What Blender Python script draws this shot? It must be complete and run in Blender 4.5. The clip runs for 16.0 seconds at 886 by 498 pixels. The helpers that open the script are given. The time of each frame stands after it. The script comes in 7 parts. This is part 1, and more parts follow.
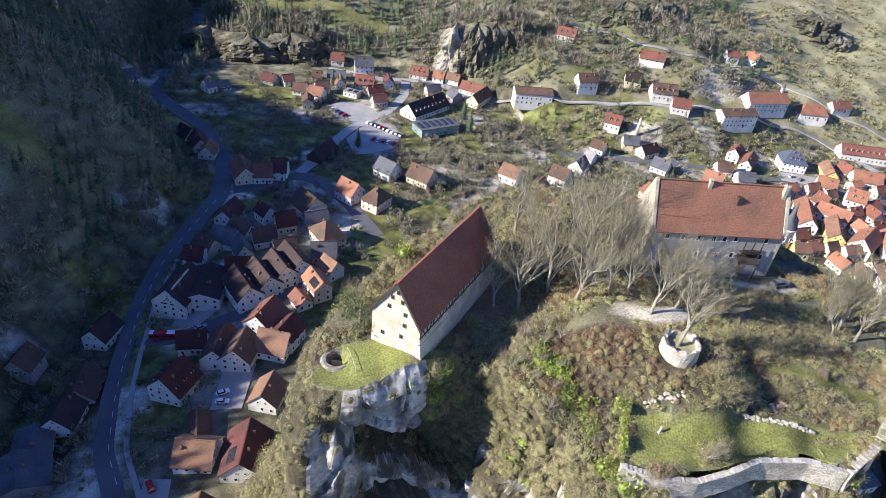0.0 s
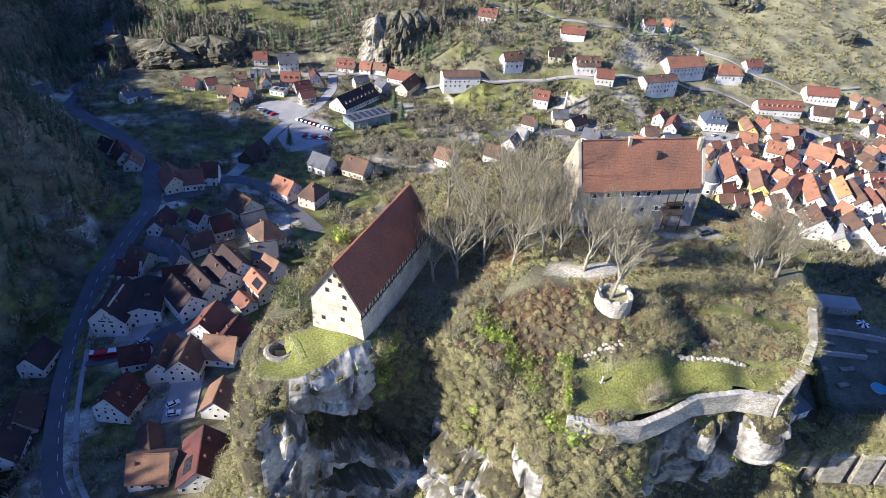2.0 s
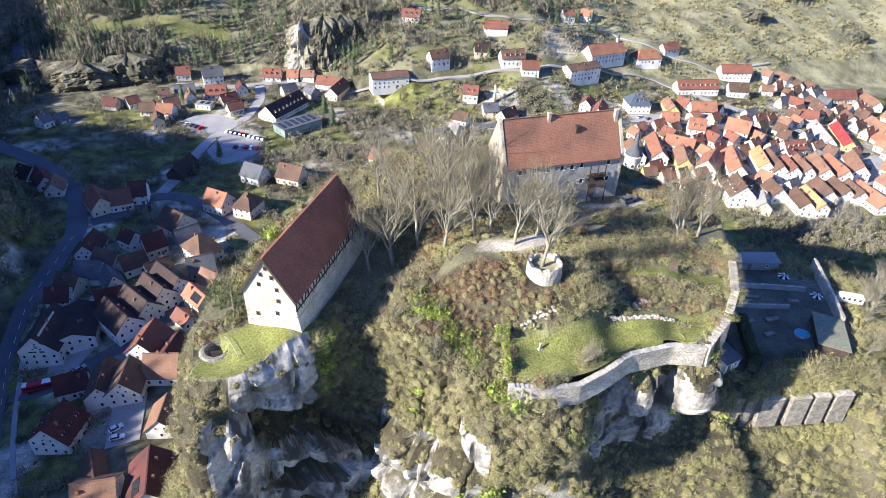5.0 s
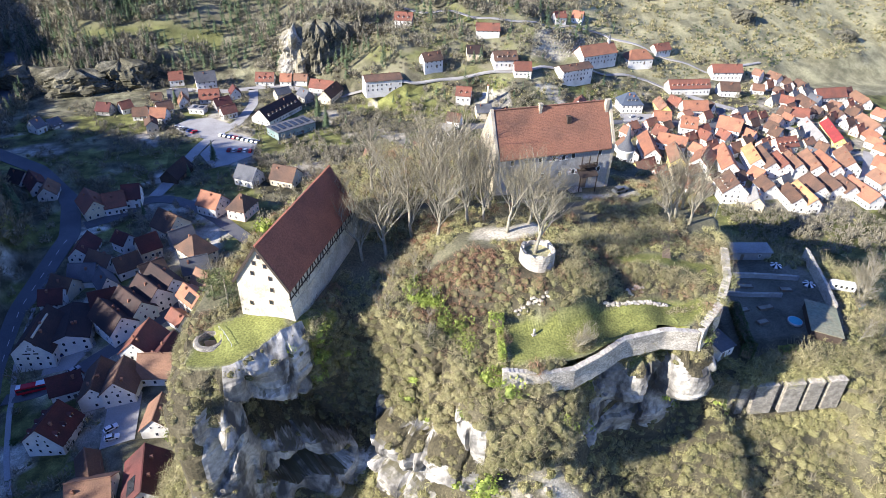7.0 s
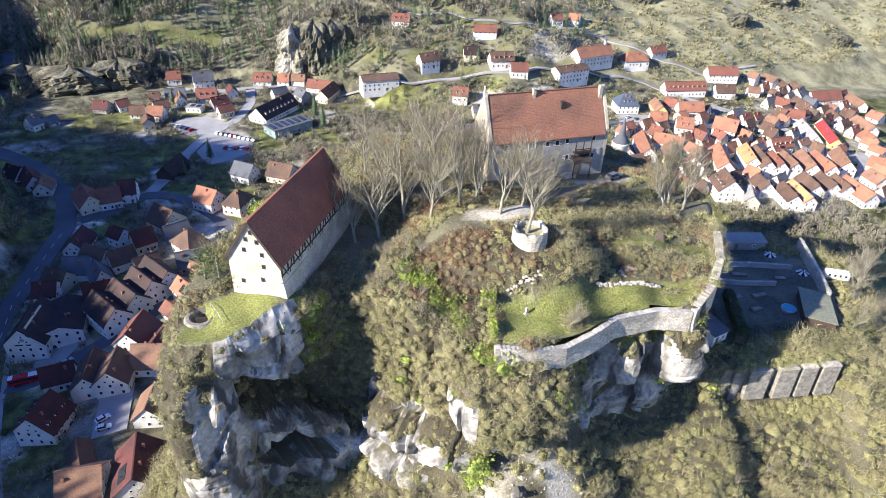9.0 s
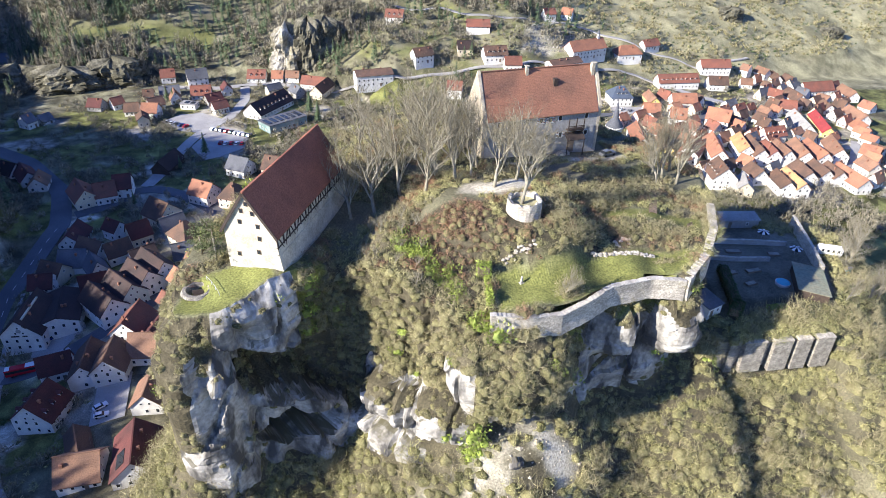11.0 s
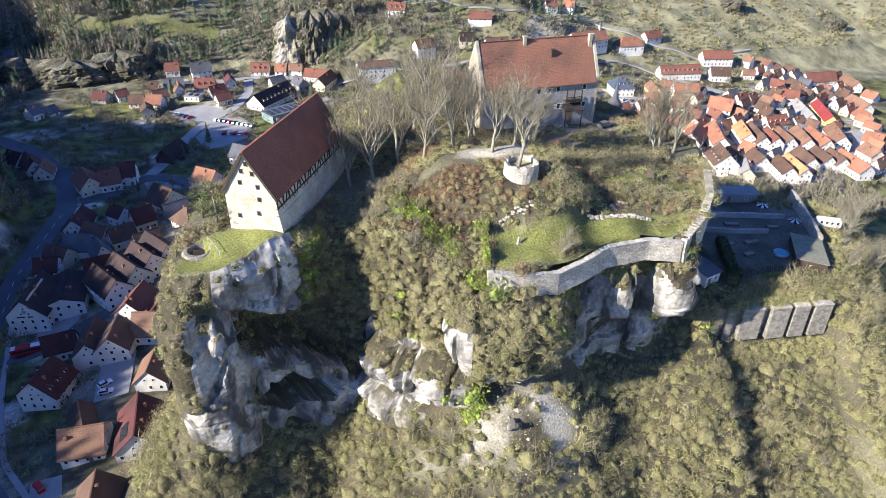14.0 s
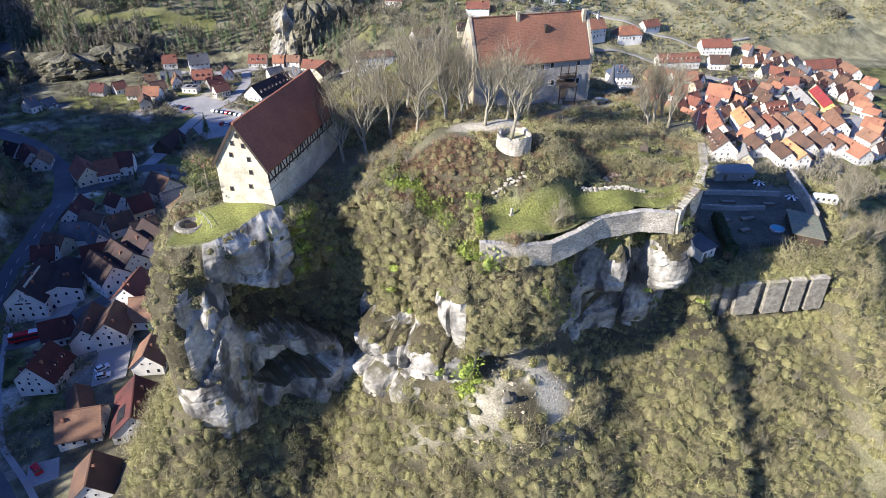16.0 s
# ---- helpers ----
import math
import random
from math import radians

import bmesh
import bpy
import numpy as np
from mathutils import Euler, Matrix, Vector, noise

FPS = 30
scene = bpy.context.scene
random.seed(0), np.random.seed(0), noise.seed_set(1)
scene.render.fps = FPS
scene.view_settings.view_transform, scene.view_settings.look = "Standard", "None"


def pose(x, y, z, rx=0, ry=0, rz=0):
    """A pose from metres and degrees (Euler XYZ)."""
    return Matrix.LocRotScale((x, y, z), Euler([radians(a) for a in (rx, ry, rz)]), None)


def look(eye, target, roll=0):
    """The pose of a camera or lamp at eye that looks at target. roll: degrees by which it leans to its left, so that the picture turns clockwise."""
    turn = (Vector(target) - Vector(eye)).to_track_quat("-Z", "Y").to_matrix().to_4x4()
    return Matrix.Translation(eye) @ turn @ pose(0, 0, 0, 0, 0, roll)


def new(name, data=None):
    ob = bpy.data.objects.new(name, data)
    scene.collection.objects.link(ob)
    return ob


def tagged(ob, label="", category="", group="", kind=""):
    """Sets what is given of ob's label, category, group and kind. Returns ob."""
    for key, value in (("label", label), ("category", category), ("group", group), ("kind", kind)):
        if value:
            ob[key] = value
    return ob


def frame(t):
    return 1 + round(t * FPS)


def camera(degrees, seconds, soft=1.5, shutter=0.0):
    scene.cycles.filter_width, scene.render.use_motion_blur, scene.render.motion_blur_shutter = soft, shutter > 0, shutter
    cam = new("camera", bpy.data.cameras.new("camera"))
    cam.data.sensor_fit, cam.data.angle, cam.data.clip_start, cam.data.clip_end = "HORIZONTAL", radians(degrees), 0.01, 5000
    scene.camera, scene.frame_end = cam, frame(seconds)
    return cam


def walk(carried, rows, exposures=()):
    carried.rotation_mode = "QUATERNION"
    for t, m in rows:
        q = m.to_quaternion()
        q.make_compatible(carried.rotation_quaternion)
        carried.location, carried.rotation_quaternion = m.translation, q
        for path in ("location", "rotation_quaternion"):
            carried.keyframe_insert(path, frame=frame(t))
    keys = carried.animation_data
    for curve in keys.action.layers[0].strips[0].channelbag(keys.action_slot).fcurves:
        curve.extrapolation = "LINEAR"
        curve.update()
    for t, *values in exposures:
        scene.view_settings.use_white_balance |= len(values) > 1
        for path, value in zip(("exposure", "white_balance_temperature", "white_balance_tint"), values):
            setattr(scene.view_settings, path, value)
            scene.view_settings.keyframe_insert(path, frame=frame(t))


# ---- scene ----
cam = camera(69.98, 16.0, soft=.7)
PATH = [
    (0, 0.00, -0.00, 161.94, 54.471, -5.837, 4.147),
    (0.5, -0.09, -1.19, 162.29, 54.250, -5.680, 3.994),
    (1, 0.52, -1.94, 161.72, 54.083, -5.346, 3.999),
    (1.5, 0.83, -2.44, 160.97, 53.944, -5.242, 3.830),
    (2, 3.18, -2.50, 160.27, 54.368, -3.628, -3.035),
    (2.5, 4.11, -3.02, 159.69, 54.546, -3.232, -5.361),
    (3, 5.64, -3.92, 159.49, 54.768, -2.302, -8.630),
    (3.5, 6.00, -4.54, 158.99, 54.846, -2.215, -9.444),
    (4, 6.00, -5.14, 158.37, 55.047, -2.335, -8.874),
    (4.5, 6.25, -5.69, 157.83, 55.142, -2.251, -9.296),
    (7, 6.55, -8.63, 154.67, 55.872, -1.660, -10.487),
    (7.5, 6.71, -9.28, 153.41, 56.049, -1.715, -10.489),
    (8, 6.86, -10.07, 152.34, 56.305, -1.767, -10.574),
    (8.5, 6.92, -10.83, 151.27, 56.461, -1.888, -10.419),
    (9, 7.15, -11.70, 150.11, 56.613, -1.921, -10.535),
    (11.5, 6.71, -16.44, 144.42, 56.916, -1.358, -11.227),
    (12, 6.61, -17.44, 143.37, 56.919, -1.273, -11.182),
    (12.5, 6.78, -18.48, 142.45, 57.107, -1.329, -11.226),
    (13, 6.83, -19.28, 141.61, 57.180, -1.408, -11.124),
    (13.5, 6.93, -20.11, 140.70, 57.217, -1.332, -10.944),
    (14, 7.23, -20.83, 139.84, 57.120, -1.043, -10.957),
    (14.5, 7.43, -21.58, 138.94, 57.054, -0.790, -11.106),
    (15, 7.68, -22.16, 137.90, 57.027, -0.734, -11.091),
    (15.5, 8.00, -22.79, 136.94, 56.941, -0.724, -10.962),
    (16, 8.46, -23.38, 135.79, 56.873, -0.595, -11.068),
]
walk(cam, [(t, pose(*row)) for t, *row in PATH], [(t, e, 6600, 10) for t, e in ((0, 1.13), (2, 1.19), (4, 1.40), (8, 1.40), (13, 1.28), (16, 1.12))])

# ---- light ----
world = bpy.data.worlds.new("sky")
scene.world = world
world.use_nodes = True
sky = world.node_tree.nodes.new("ShaderNodeTexSky")
sky.sky_type, sky.sun_disc = "NISHITA", False
SUN_TO = Vector((-.888, -.295, .455)).normalized()
sky.sun_elevation = math.asin(SUN_TO.z)
sky.sun_rotation = math.atan2(SUN_TO.x, SUN_TO.y)
sky.air_density, sky.dust_density, sky.ozone_density = 1.0, .1, 4.0
back = world.node_tree.nodes["Background"]
back.inputs["Strength"].default_value = .113
deep = world.node_tree.nodes.new("ShaderNodeHueSaturation")  # the deep blue of a clear winter sky
deep.inputs["Hue"].default_value, deep.inputs["Saturation"].default_value = .522, 1.2
world.node_tree.links.new(sky.outputs[0], deep.inputs["Color"])
world.node_tree.links.new(deep.outputs[0], back.inputs["Color"])
sun_data = bpy.data.lights.new("sun", "SUN")
sun_data.energy, sun_data.angle, sun_data.color = 4.75, radians(.5), (1.0, .95, .885)
sun = new("sun", sun_data)
sun.matrix_world = look(SUN_TO * 400, (0, 0, 0))


# ---- materials ----
def material(name, colour, rough=.85, vary=.25, scale=1.0, fine=12.0, bump=.3, second=None, amount=.5, island=0.0, per_object=0.0, metal=0.0):
    """Colour with broad stains (second) and fine grain, in metres."""
    m = bpy.data.materials.new(name)
    m.use_nodes = True
    n, l = m.node_tree.nodes, m.node_tree.links
    b = n["Principled BSDF"]
    b.inputs["Roughness"].default_value, b.inputs["Metallic"].default_value = rough, metal
    b.inputs["Specular IOR Level"].default_value = .25
    geo = n.new("ShaderNodeNewGeometry")
    broad, grain = n.new("ShaderNodeTexNoise"), n.new("ShaderNodeTexNoise")
    broad.inputs["Scale"].default_value, broad.inputs["Detail"].default_value = scale * .35, 5
    grain.inputs["Scale"].default_value, grain.inputs["Detail"].default_value = fine * .25, 4
    for t in (broad, grain):
        l.new(geo.outputs["Position"], t.inputs["Vector"])
    ramp = n.new("ShaderNodeMapRange")
    ramp.inputs["From Min"].default_value, ramp.inputs["From Max"].default_value = .5 - .25 * amount, .85 - .35 * amount
    l.new(broad.outputs["Fac"], ramp.inputs["Value"])
    mix = n.new("ShaderNodeMix")
    mix.data_type = "RGBA"
    dark = second or [c * (1 - vary) for c in colour]
    mix.inputs["A"].default_value, mix.inputs["B"].default_value = (*colour, 1), (*dark, 1)
    l.new(ramp.outputs[0], mix.inputs["Factor"])
    value = n.new("ShaderNodeMapRange")
    value.inputs["To Min"].default_value, value.inputs["To Max"].default_value = 1 - vary * 1.2, 1 + vary * 1.2
    value.inputs["From Min"].default_value, value.inputs["From Max"].default_value = .3, .7
    l.new(grain.outputs["Fac"], value.inputs["Value"])
    out = value.outputs[0]
    for source, strength in ((geo.outputs["Random Per Island"], island), (None, per_object)):
        if strength:
            if source is None:
                source = n.new("ShaderNodeObjectInfo").outputs["Random"]
            r = n.new("ShaderNodeMapRange")
            r.inputs["To Min"].default_value, r.inputs["To Max"].default_value = 1 - strength, 1 + strength
            l.new(source, r.inputs["Value"])
            mul = n.new("ShaderNodeMath")
            mul.operation = "MULTIPLY"
            l.new(out, mul.inputs[0]), l.new(r.outputs[0], mul.inputs[1])
            out = mul.outputs[0]
    tint = n.new("ShaderNodeVectorMath")
    tint.operation = "SCALE"
    l.new(mix.outputs["Result"], tint.inputs[0]), l.new(out, tint.inputs["Scale"])
    l.new(tint.outputs[0], b.inputs["Base Color"])
    if bump:
        bm_node = n.new("ShaderNodeBump")
        bm_node.inputs["Strength"].default_value, bm_node.inputs["Distance"].default_value = bump, .08
        l.new(grain.outputs["Fac"], bm_node.inputs["Height"])
        l.new(bm_node.outputs[0], b.inputs["Normal"])
    return m


def tile_material(name, colour, second):
    """Roof tiles: courses across the slope, patches of newer and mossier tiles, each roof a little different."""
    m = material(name, colour, .8, .22, .5, 14, .3, second, .5, per_object=.14)
    n, l = m.node_tree.nodes, m.node_tree.links
    tex, wave = n.new("ShaderNodeTexCoord"), n.new("ShaderNodeTexWave")
    wave.bands_direction, wave.wave_profile = "Z", "SAW"
    wave.inputs["Scale"].default_value, wave.inputs["Distortion"].default_value = 1.1, .6
    l.new(tex.outputs["Object"], wave.inputs["Vector"])
    bump = next(k for k in n if k.bl_idname == "ShaderNodeBump")
    add = n.new("ShaderNodeMath")
    add.operation = "ADD"
    l.new(bump.inputs["Height"].links[0].from_socket, add.inputs[0]), l.new(wave.outputs["Fac"], add.inputs[1])
    l.new(add.outputs[0], bump.inputs["Height"])
    bump.inputs["Strength"].default_value = .6
    return m


ROOFS = {
    "dark": tile_material("dark_brown_tiles", (.060, .038, .034), (.035, .028, .028)),
    "brown": tile_material("brown_tiles", (.145, .085, .058), (.085, .058, .046)),
    "maroon": tile_material("maroon_tiles", (.115, .040, .036), (.070, .032, .030)),
    "rust": tile_material("rust_red_tiles", (.225, .088, .060), (.155, .075, .056)),
    "orange": tile_material("orange_tiles", (.350, .160, .095), (.240, .115, .078)),
    "tan": tile_material("weathered_tan_tiles", (.250, .140, .090), (.170, .100, .070)),
    "yellowroof": tile_material("ochre_tiles", (.470, .270, .125), (.380, .190, .095)),
    "slate": tile_material("grey_slates", (.120, .125, .140), (.080, .085, .095)),
    "blue": tile_material("blue_slates", (.075, .095, .130), (.055, .070, .095)),
    "grey": tile_material("pale_grey_roofing", (.300, .290, .270), (.220, .210, .200)),
    "red": tile_material("bright_red_tiles", (.340, .055, .055), (.260, .050, .050)),
}
WALLS = {
    "white": material("white_plaster", (.74, .72, .67), .9, .06, .5, 6, .15, (.60, .58, .53), .5, per_object=.07),
    "cream": material("cream_plaster", (.66, .58, .42), .9, .08, .5, 6, .15, (.54, .47, .35), .5, per_object=.07),
    "pink": material("pink_plaster", (.70, .50, .42), .9, .06, .5, 6, .15, (.60, .43, .36), .5),
    "yellow": material("yellow_plaster", (.74, .58, .20), .9, .06, .5, 6, .15, (.64, .50, .19), .5),
    "green_wall": material("pale_green_plaster", (.60, .66, .58), .9, .06, .5, 6, .15, (.52, .57, .50), .5),
    "grey_wall": material("grey_plaster", (.34, .33, .31), .9, .1, .5, 6, .15, (.26, .25, .24), .5),
    "timber": material("dark_boarding", (.085, .060, .045), .85, .2, .6, 10, .3, (.060, .045, .036), .5),
    "glass": material("greenish_glazing", (.16, .24, .23), .2, .15, .4, 3, 0, (.30, .34, .33), .5),
}
FRAME_WHITE = material("white_window_paint", (.75, .74, .71), .6, .05, 1, 8, 0)
PANE = material("window_glass", (.030, .034, .040), .12, .2, 1, 3, 0)
PANE.node_tree.nodes["Principled BSDF"].inputs["Specular IOR Level"].default_value = .5
BRICK = material("chimney_brick", (.30, .15, .10), .9, .2, 1, 10, .3)
ASPHALT = material("asphalt", (.125, .127, .134), .85, .12, .25, 10, .2, (.095, .096, .104), .6)
PALE_PAVING = material("pale_paving", (.36, .35, .33), .9, .12, .3, 10, .2, (.28, .27, .26), .5)
PAINT_WHITE = material("road_paint", (.55, .55, .53), .8, .15, 2, 10, 0)
STONE = material("weathered_limestone_masonry", (.60, .545, .45), .92, .24, 1.2, 16, .8, (.41, .37, .305), .6)


def masonry(m, size):
    """Joints between uneven stones, each stone a little lighter or darker."""
    n, l = m.node_tree.nodes, m.node_tree.links
    b = n["Principled BSDF"]
    geo = next(k for k in n if k.bl_idname == "ShaderNodeNewGeometry")
    flat, cell, joint = n.new("ShaderNodeVectorMath"), n.new("ShaderNodeTexVoronoi"), n.new("ShaderNodeTexVoronoi")
    flat.operation = "MULTIPLY"
    flat.inputs[1].default_value = (1, 1, 1.7)
    l.new(geo.outputs["Position"], flat.inputs[0])
    joint.feature = "DISTANCE_TO_EDGE"
    for t in (cell, joint):
        t.inputs["Scale"].default_value = 1 / size
        l.new(flat.outputs[0], t.inputs["Vector"])
    gap, tone, both, out = n.new("ShaderNodeMapRange"), n.new("ShaderNodeMapRange"), n.new("ShaderNodeMath"), n.new("ShaderNodeVectorMath")
    gap.inputs["From Max"].default_value, gap.inputs["To Min"].default_value = .08, .5
    tone.inputs["To Min"].default_value, tone.inputs["To Max"].default_value = .72, 1.25
    l.new(joint.outputs["Distance"], gap.inputs["Value"]), l.new(cell.outputs["Color"], tone.inputs["Value"])
    both.operation, out.operation = "MULTIPLY", "SCALE"
    l.new(gap.outputs[0], both.inputs[0]), l.new(tone.outputs[0], both.inputs[1])
    l.new(b.inputs["Base Color"].links[0].from_socket, out.inputs[0]), l.new(both.outputs[0], out.inputs["Scale"])
    l.new(out.outputs[0], b.inputs["Base Color"])
    return m


masonry(STONE, .55)
RUBBLE = material("ochre_rubble_masonry", (.52, .45, .33), .92, .22, 1.6, 20, .9, (.36, .31, .24), .5)
OLD_PLASTER = material("stained_old_plaster", (.62, .575, .455), .92, .16, 1.1, 12, .4, (.43, .39, .30), .6)
TIMBER = material("weathered_oak_beams", (.060, .045, .038), .85, .2, 1, 14, .4)
WOOD = material("grey_brown_planks", (.20, .15, .11), .85, .2, 1, 12, .4)
METAL = material("painted_metal", (.45, .46, .48), .4, .05, 1, 8, 0, metal=.3)
BARK = material("grey_bark", (.33, .30, .23), .9, .22, 1.5, 14, .4, (.215, .195, .145), .5)
TWIG = material("pale_twigs", (.235, .205, .135), .9, .15, .3, 4, 0, (.175, .155, .100), .5, island=.25)
SCRUB = material("bare_scrub_twigs", (.430, .398, .190), .95, .2, .3, 3, .2, (.330, .318, .142), .6, island=.3)
SCRUB_GREY = material("grey_brown_scrub_twigs", (.352, .308, .178), .95, .2, .3, 3, .2, (.245, .222, .122), .6, island=.3)
SCRUB_RED = material("russet_scrub_twigs", (.300, .170, .105), .95, .2, .3, 3, .2, (.235, .150, .095), .5, island=.3)
IVY = material("ivy_leaves", (.290, .350, .070), .7, .2, .4, 3, 0, (.170, .220, .050), .5, island=.4)
EVERGREEN = material("dark_evergreen_needles", (.110, .150, .075), .8, .2, .1, 2, 0, (.078, .110, .058), .5, island=.4)
WOODS = material("bare_woodland_twigs", (.255, .230, .170), .95, .2, .05, 1.5, 0, (.185, .172, .120), .6, island=.35)
OLIVE = material("olive_evergreen_needles", (.150, .170, .075), .85, .2, .5, 3, 0, (.095, .115, .052), .5, island=.4)
# inner domes of the scrub: twig colour darkened to paint the shade between twigs
INNER_SHADE = material("shade_toned_inner_brushwood", (.185, .169, .082), .95, .3, .3, 12, .8, (.135, .127, .058), .6, island=.25)
HEDGE = material("clipped_hedge_leaves", (.060, .090, .030), .8, .2, .4, 3, 0, island=.4)


def limestone():
    """White Jura limestone with grey weathering, dark water streaks, and moss on its ledges."""
    m = material("jura_limestone", (.53, .505, .455), .93, .22, .45, 5, .9, (.235, .222, .200), .7)
    n, l = m.node_tree.nodes, m.node_tree.links
    b = n["Principled BSDF"]
    base = b.inputs["Base Color"].links[0].from_socket
    geo = next(k for k in n if k.bl_idname == "ShaderNodeNewGeometry")
    stretch, streak = n.new("ShaderNodeVectorMath"), n.new("ShaderNodeTexNoise")
    stretch.operation = "MULTIPLY"
    stretch.inputs[1].default_value = (.30, .30, .11)
    l.new(geo.outputs["Position"], stretch.inputs[0]), l.new(stretch.outputs[0], streak.inputs["Vector"])
    streak.inputs["Scale"].default_value, streak.inputs["Detail"].default_value = 1.0, 6
    cut = n.new("ShaderNodeMapRange")
    cut.inputs["From Min"].default_value, cut.inputs["From Max"].default_value = .47, .60
    l.new(streak.outputs["Fac"], cut.inputs["Value"])
    one = n.new("ShaderNodeMix")
    one.data_type = "RGBA"
    l.new(cut.outputs[0], one.inputs["Factor"]), l.new(base, one.inputs["A"])
    one.inputs["B"].default_value = (.090, .085, .078, 1)
    up, moss = n.new("ShaderNodeSeparateXYZ"), n.new("ShaderNodeMapRange")
    l.new(geo.outputs["Normal"], up.inputs[0]), l.new(up.outputs["Z"], moss.inputs["Value"])
    moss.inputs["From Min"].default_value, moss.inputs["From Max"].default_value = .72, .95
    two = n.new("ShaderNodeMix")
    two.data_type = "RGBA"
    l.new(moss.outputs[0], two.inputs["Factor"]), l.new(one.outputs["Result"], two.inputs["A"])
    two.inputs["B"].default_value = (.105, .095, .058, 1)
    l.new(two.outputs["Result"], b.inputs["Base Color"])
    return m


LIMESTONE = limestone()
GREY_CRAG = material("mossy_weathered_limestone", (.22, .205, .15), .93, .35, .35, 3, .9, (.085, .080, .055), .9)
WHITE_CRAG = material("broken_pale_limestone", (.215, .195, .135), .93, .3, .22, 3, .9, (.56, .54, .50), .24)


def ground_material():
    """Winter meadow with leaf litter; the attribute 'cover' gives mown lawn (r), trodden gravel (g) and brushwood floor (b)."""
    m = material("winter_ground", (.215, .208, .125), .95, .34, .4, 11, .9, (.150, .138, .092), .6)
    n, l = m.node_tree.nodes, m.node_tree.links
    b = n["Principled BSDF"]
    last = b.inputs["Base Color"].links[0].from_socket
    value = last.node.inputs["Scale"].links[0].from_socket
    cover, split = n.new("ShaderNodeAttribute"), n.new("ShaderNodeSeparateColor")
    cover.attribute_name = "cover"
    l.new(cover.outputs["Color"], split.inputs[0])
    for socket, colour in (("Red", (.165, .174, .052)), ("Green", (.53, .485, .395)), ("Blue", (.085, .074, .046))):
        mix, tone = n.new("ShaderNodeMix"), n.new("ShaderNodeVectorMath")
        mix.data_type = "RGBA"
        tone.operation = "SCALE"
        tone.inputs[0].default_value = colour
        l.new(value, tone.inputs["Scale"])
        l.new(split.outputs[socket], mix.inputs["Factor"]), l.new(last, mix.inputs["A"]), l.new(tone.outputs[0], mix.inputs["B"])
        last = mix.outputs["Result"]
    # plots, beds and trodden patches of the gardens on the valley floor
    place, cells, patch = n.new("ShaderNodeSeparateXYZ"), n.new("ShaderNodeTexVoronoi"), n.new("ShaderNodeTexNoise")
    geo = next(k for k in n if k.bl_idname == "ShaderNodeNewGeometry")
    l.new(geo.outputs["Position"], place.inputs[0]), l.new(geo.outputs["Position"], cells.inputs["Vector"]), l.new(geo.outputs["Position"], patch.inputs["Vector"])
    cells.inputs["Scale"].default_value, patch.inputs["Scale"].default_value, patch.inputs["Detail"].default_value = .085, .16, 6
    shade, rough_patch, both, out = n.new("ShaderNodeMapRange"), n.new("ShaderNodeMapRange"), n.new("ShaderNodeMath"), n.new("ShaderNodeVectorMath")
    shade.inputs["To Min"].default_value, shade.inputs["To Max"].default_value = .55, 1.25
    rough_patch.inputs["From Min"].default_value, rough_patch.inputs["From Max"].default_value = .35, .65
    rough_patch.inputs["To Min"].default_value, rough_patch.inputs["To Max"].default_value = .5, 1.3
    l.new(cells.outputs["Color"], shade.inputs["Value"]), l.new(patch.outputs["Fac"], rough_patch.inputs["Value"])
    both.operation, out.operation = "MULTIPLY", "SCALE"
    l.new(shade.outputs[0], both.inputs[0]), l.new(rough_patch.outputs[0], both.inputs[1])
    l.new(last, out.inputs[0]), l.new(both.outputs[0], out.inputs["Scale"])
    floor_of, mix = n.new("ShaderNodeMapRange"), n.new("ShaderNodeMix")
    mix.data_type = "RGBA"
    floor_of.inputs["From Min"].default_value, floor_of.inputs["From Max"].default_value = 22, 12
    l.new(place.outputs["Z"], floor_of.inputs["Value"])
    l.new(floor_of.outputs[0], mix.inputs["Factor"]), l.new(last, mix.inputs["A"]), l.new(out.outputs[0], mix.inputs["B"])
    last = mix.outputs["Result"]
    dry, tone = n.new("ShaderNodeMix"), n.new("ShaderNodeVectorMath")
    dry.data_type, tone.operation = "RGBA", "SCALE"
    tone.inputs[0].default_value = (.295, .274, .158)
    l.new(value, tone.inputs["Scale"])
    l.new(cover.outputs["Alpha"], dry.inputs["Factor"]), l.new(last, dry.inputs["A"]), l.new(tone.outputs[0], dry.inputs["B"])
    wide, mottle, out = n.new("ShaderNodeTexNoise"), n.new("ShaderNodeMapRange"), n.new("ShaderNodeVectorMath")
    wide.inputs["Scale"].default_value, wide.inputs["Detail"].default_value = .07, 8
    l.new(geo.outputs["Position"], wide.inputs["Vector"]), l.new(wide.outputs["Fac"], mottle.inputs["Value"])
    wide.inputs["Roughness"].default_value = .68
    mottle.inputs["From Min"].default_value, mottle.inputs["From Max"].default_value = .40, .60
    mottle.inputs["To Min"].default_value, mottle.inputs["To Max"].default_value = .62, 1.26
    out.operation = "SCALE"
    l.new(dry.outputs["Result"], out.inputs[0]), l.new(mottle.outputs[0], out.inputs["Scale"])
    l.new(out.outputs[0], b.inputs["Base Color"])
    return m


GROUND = ground_material()


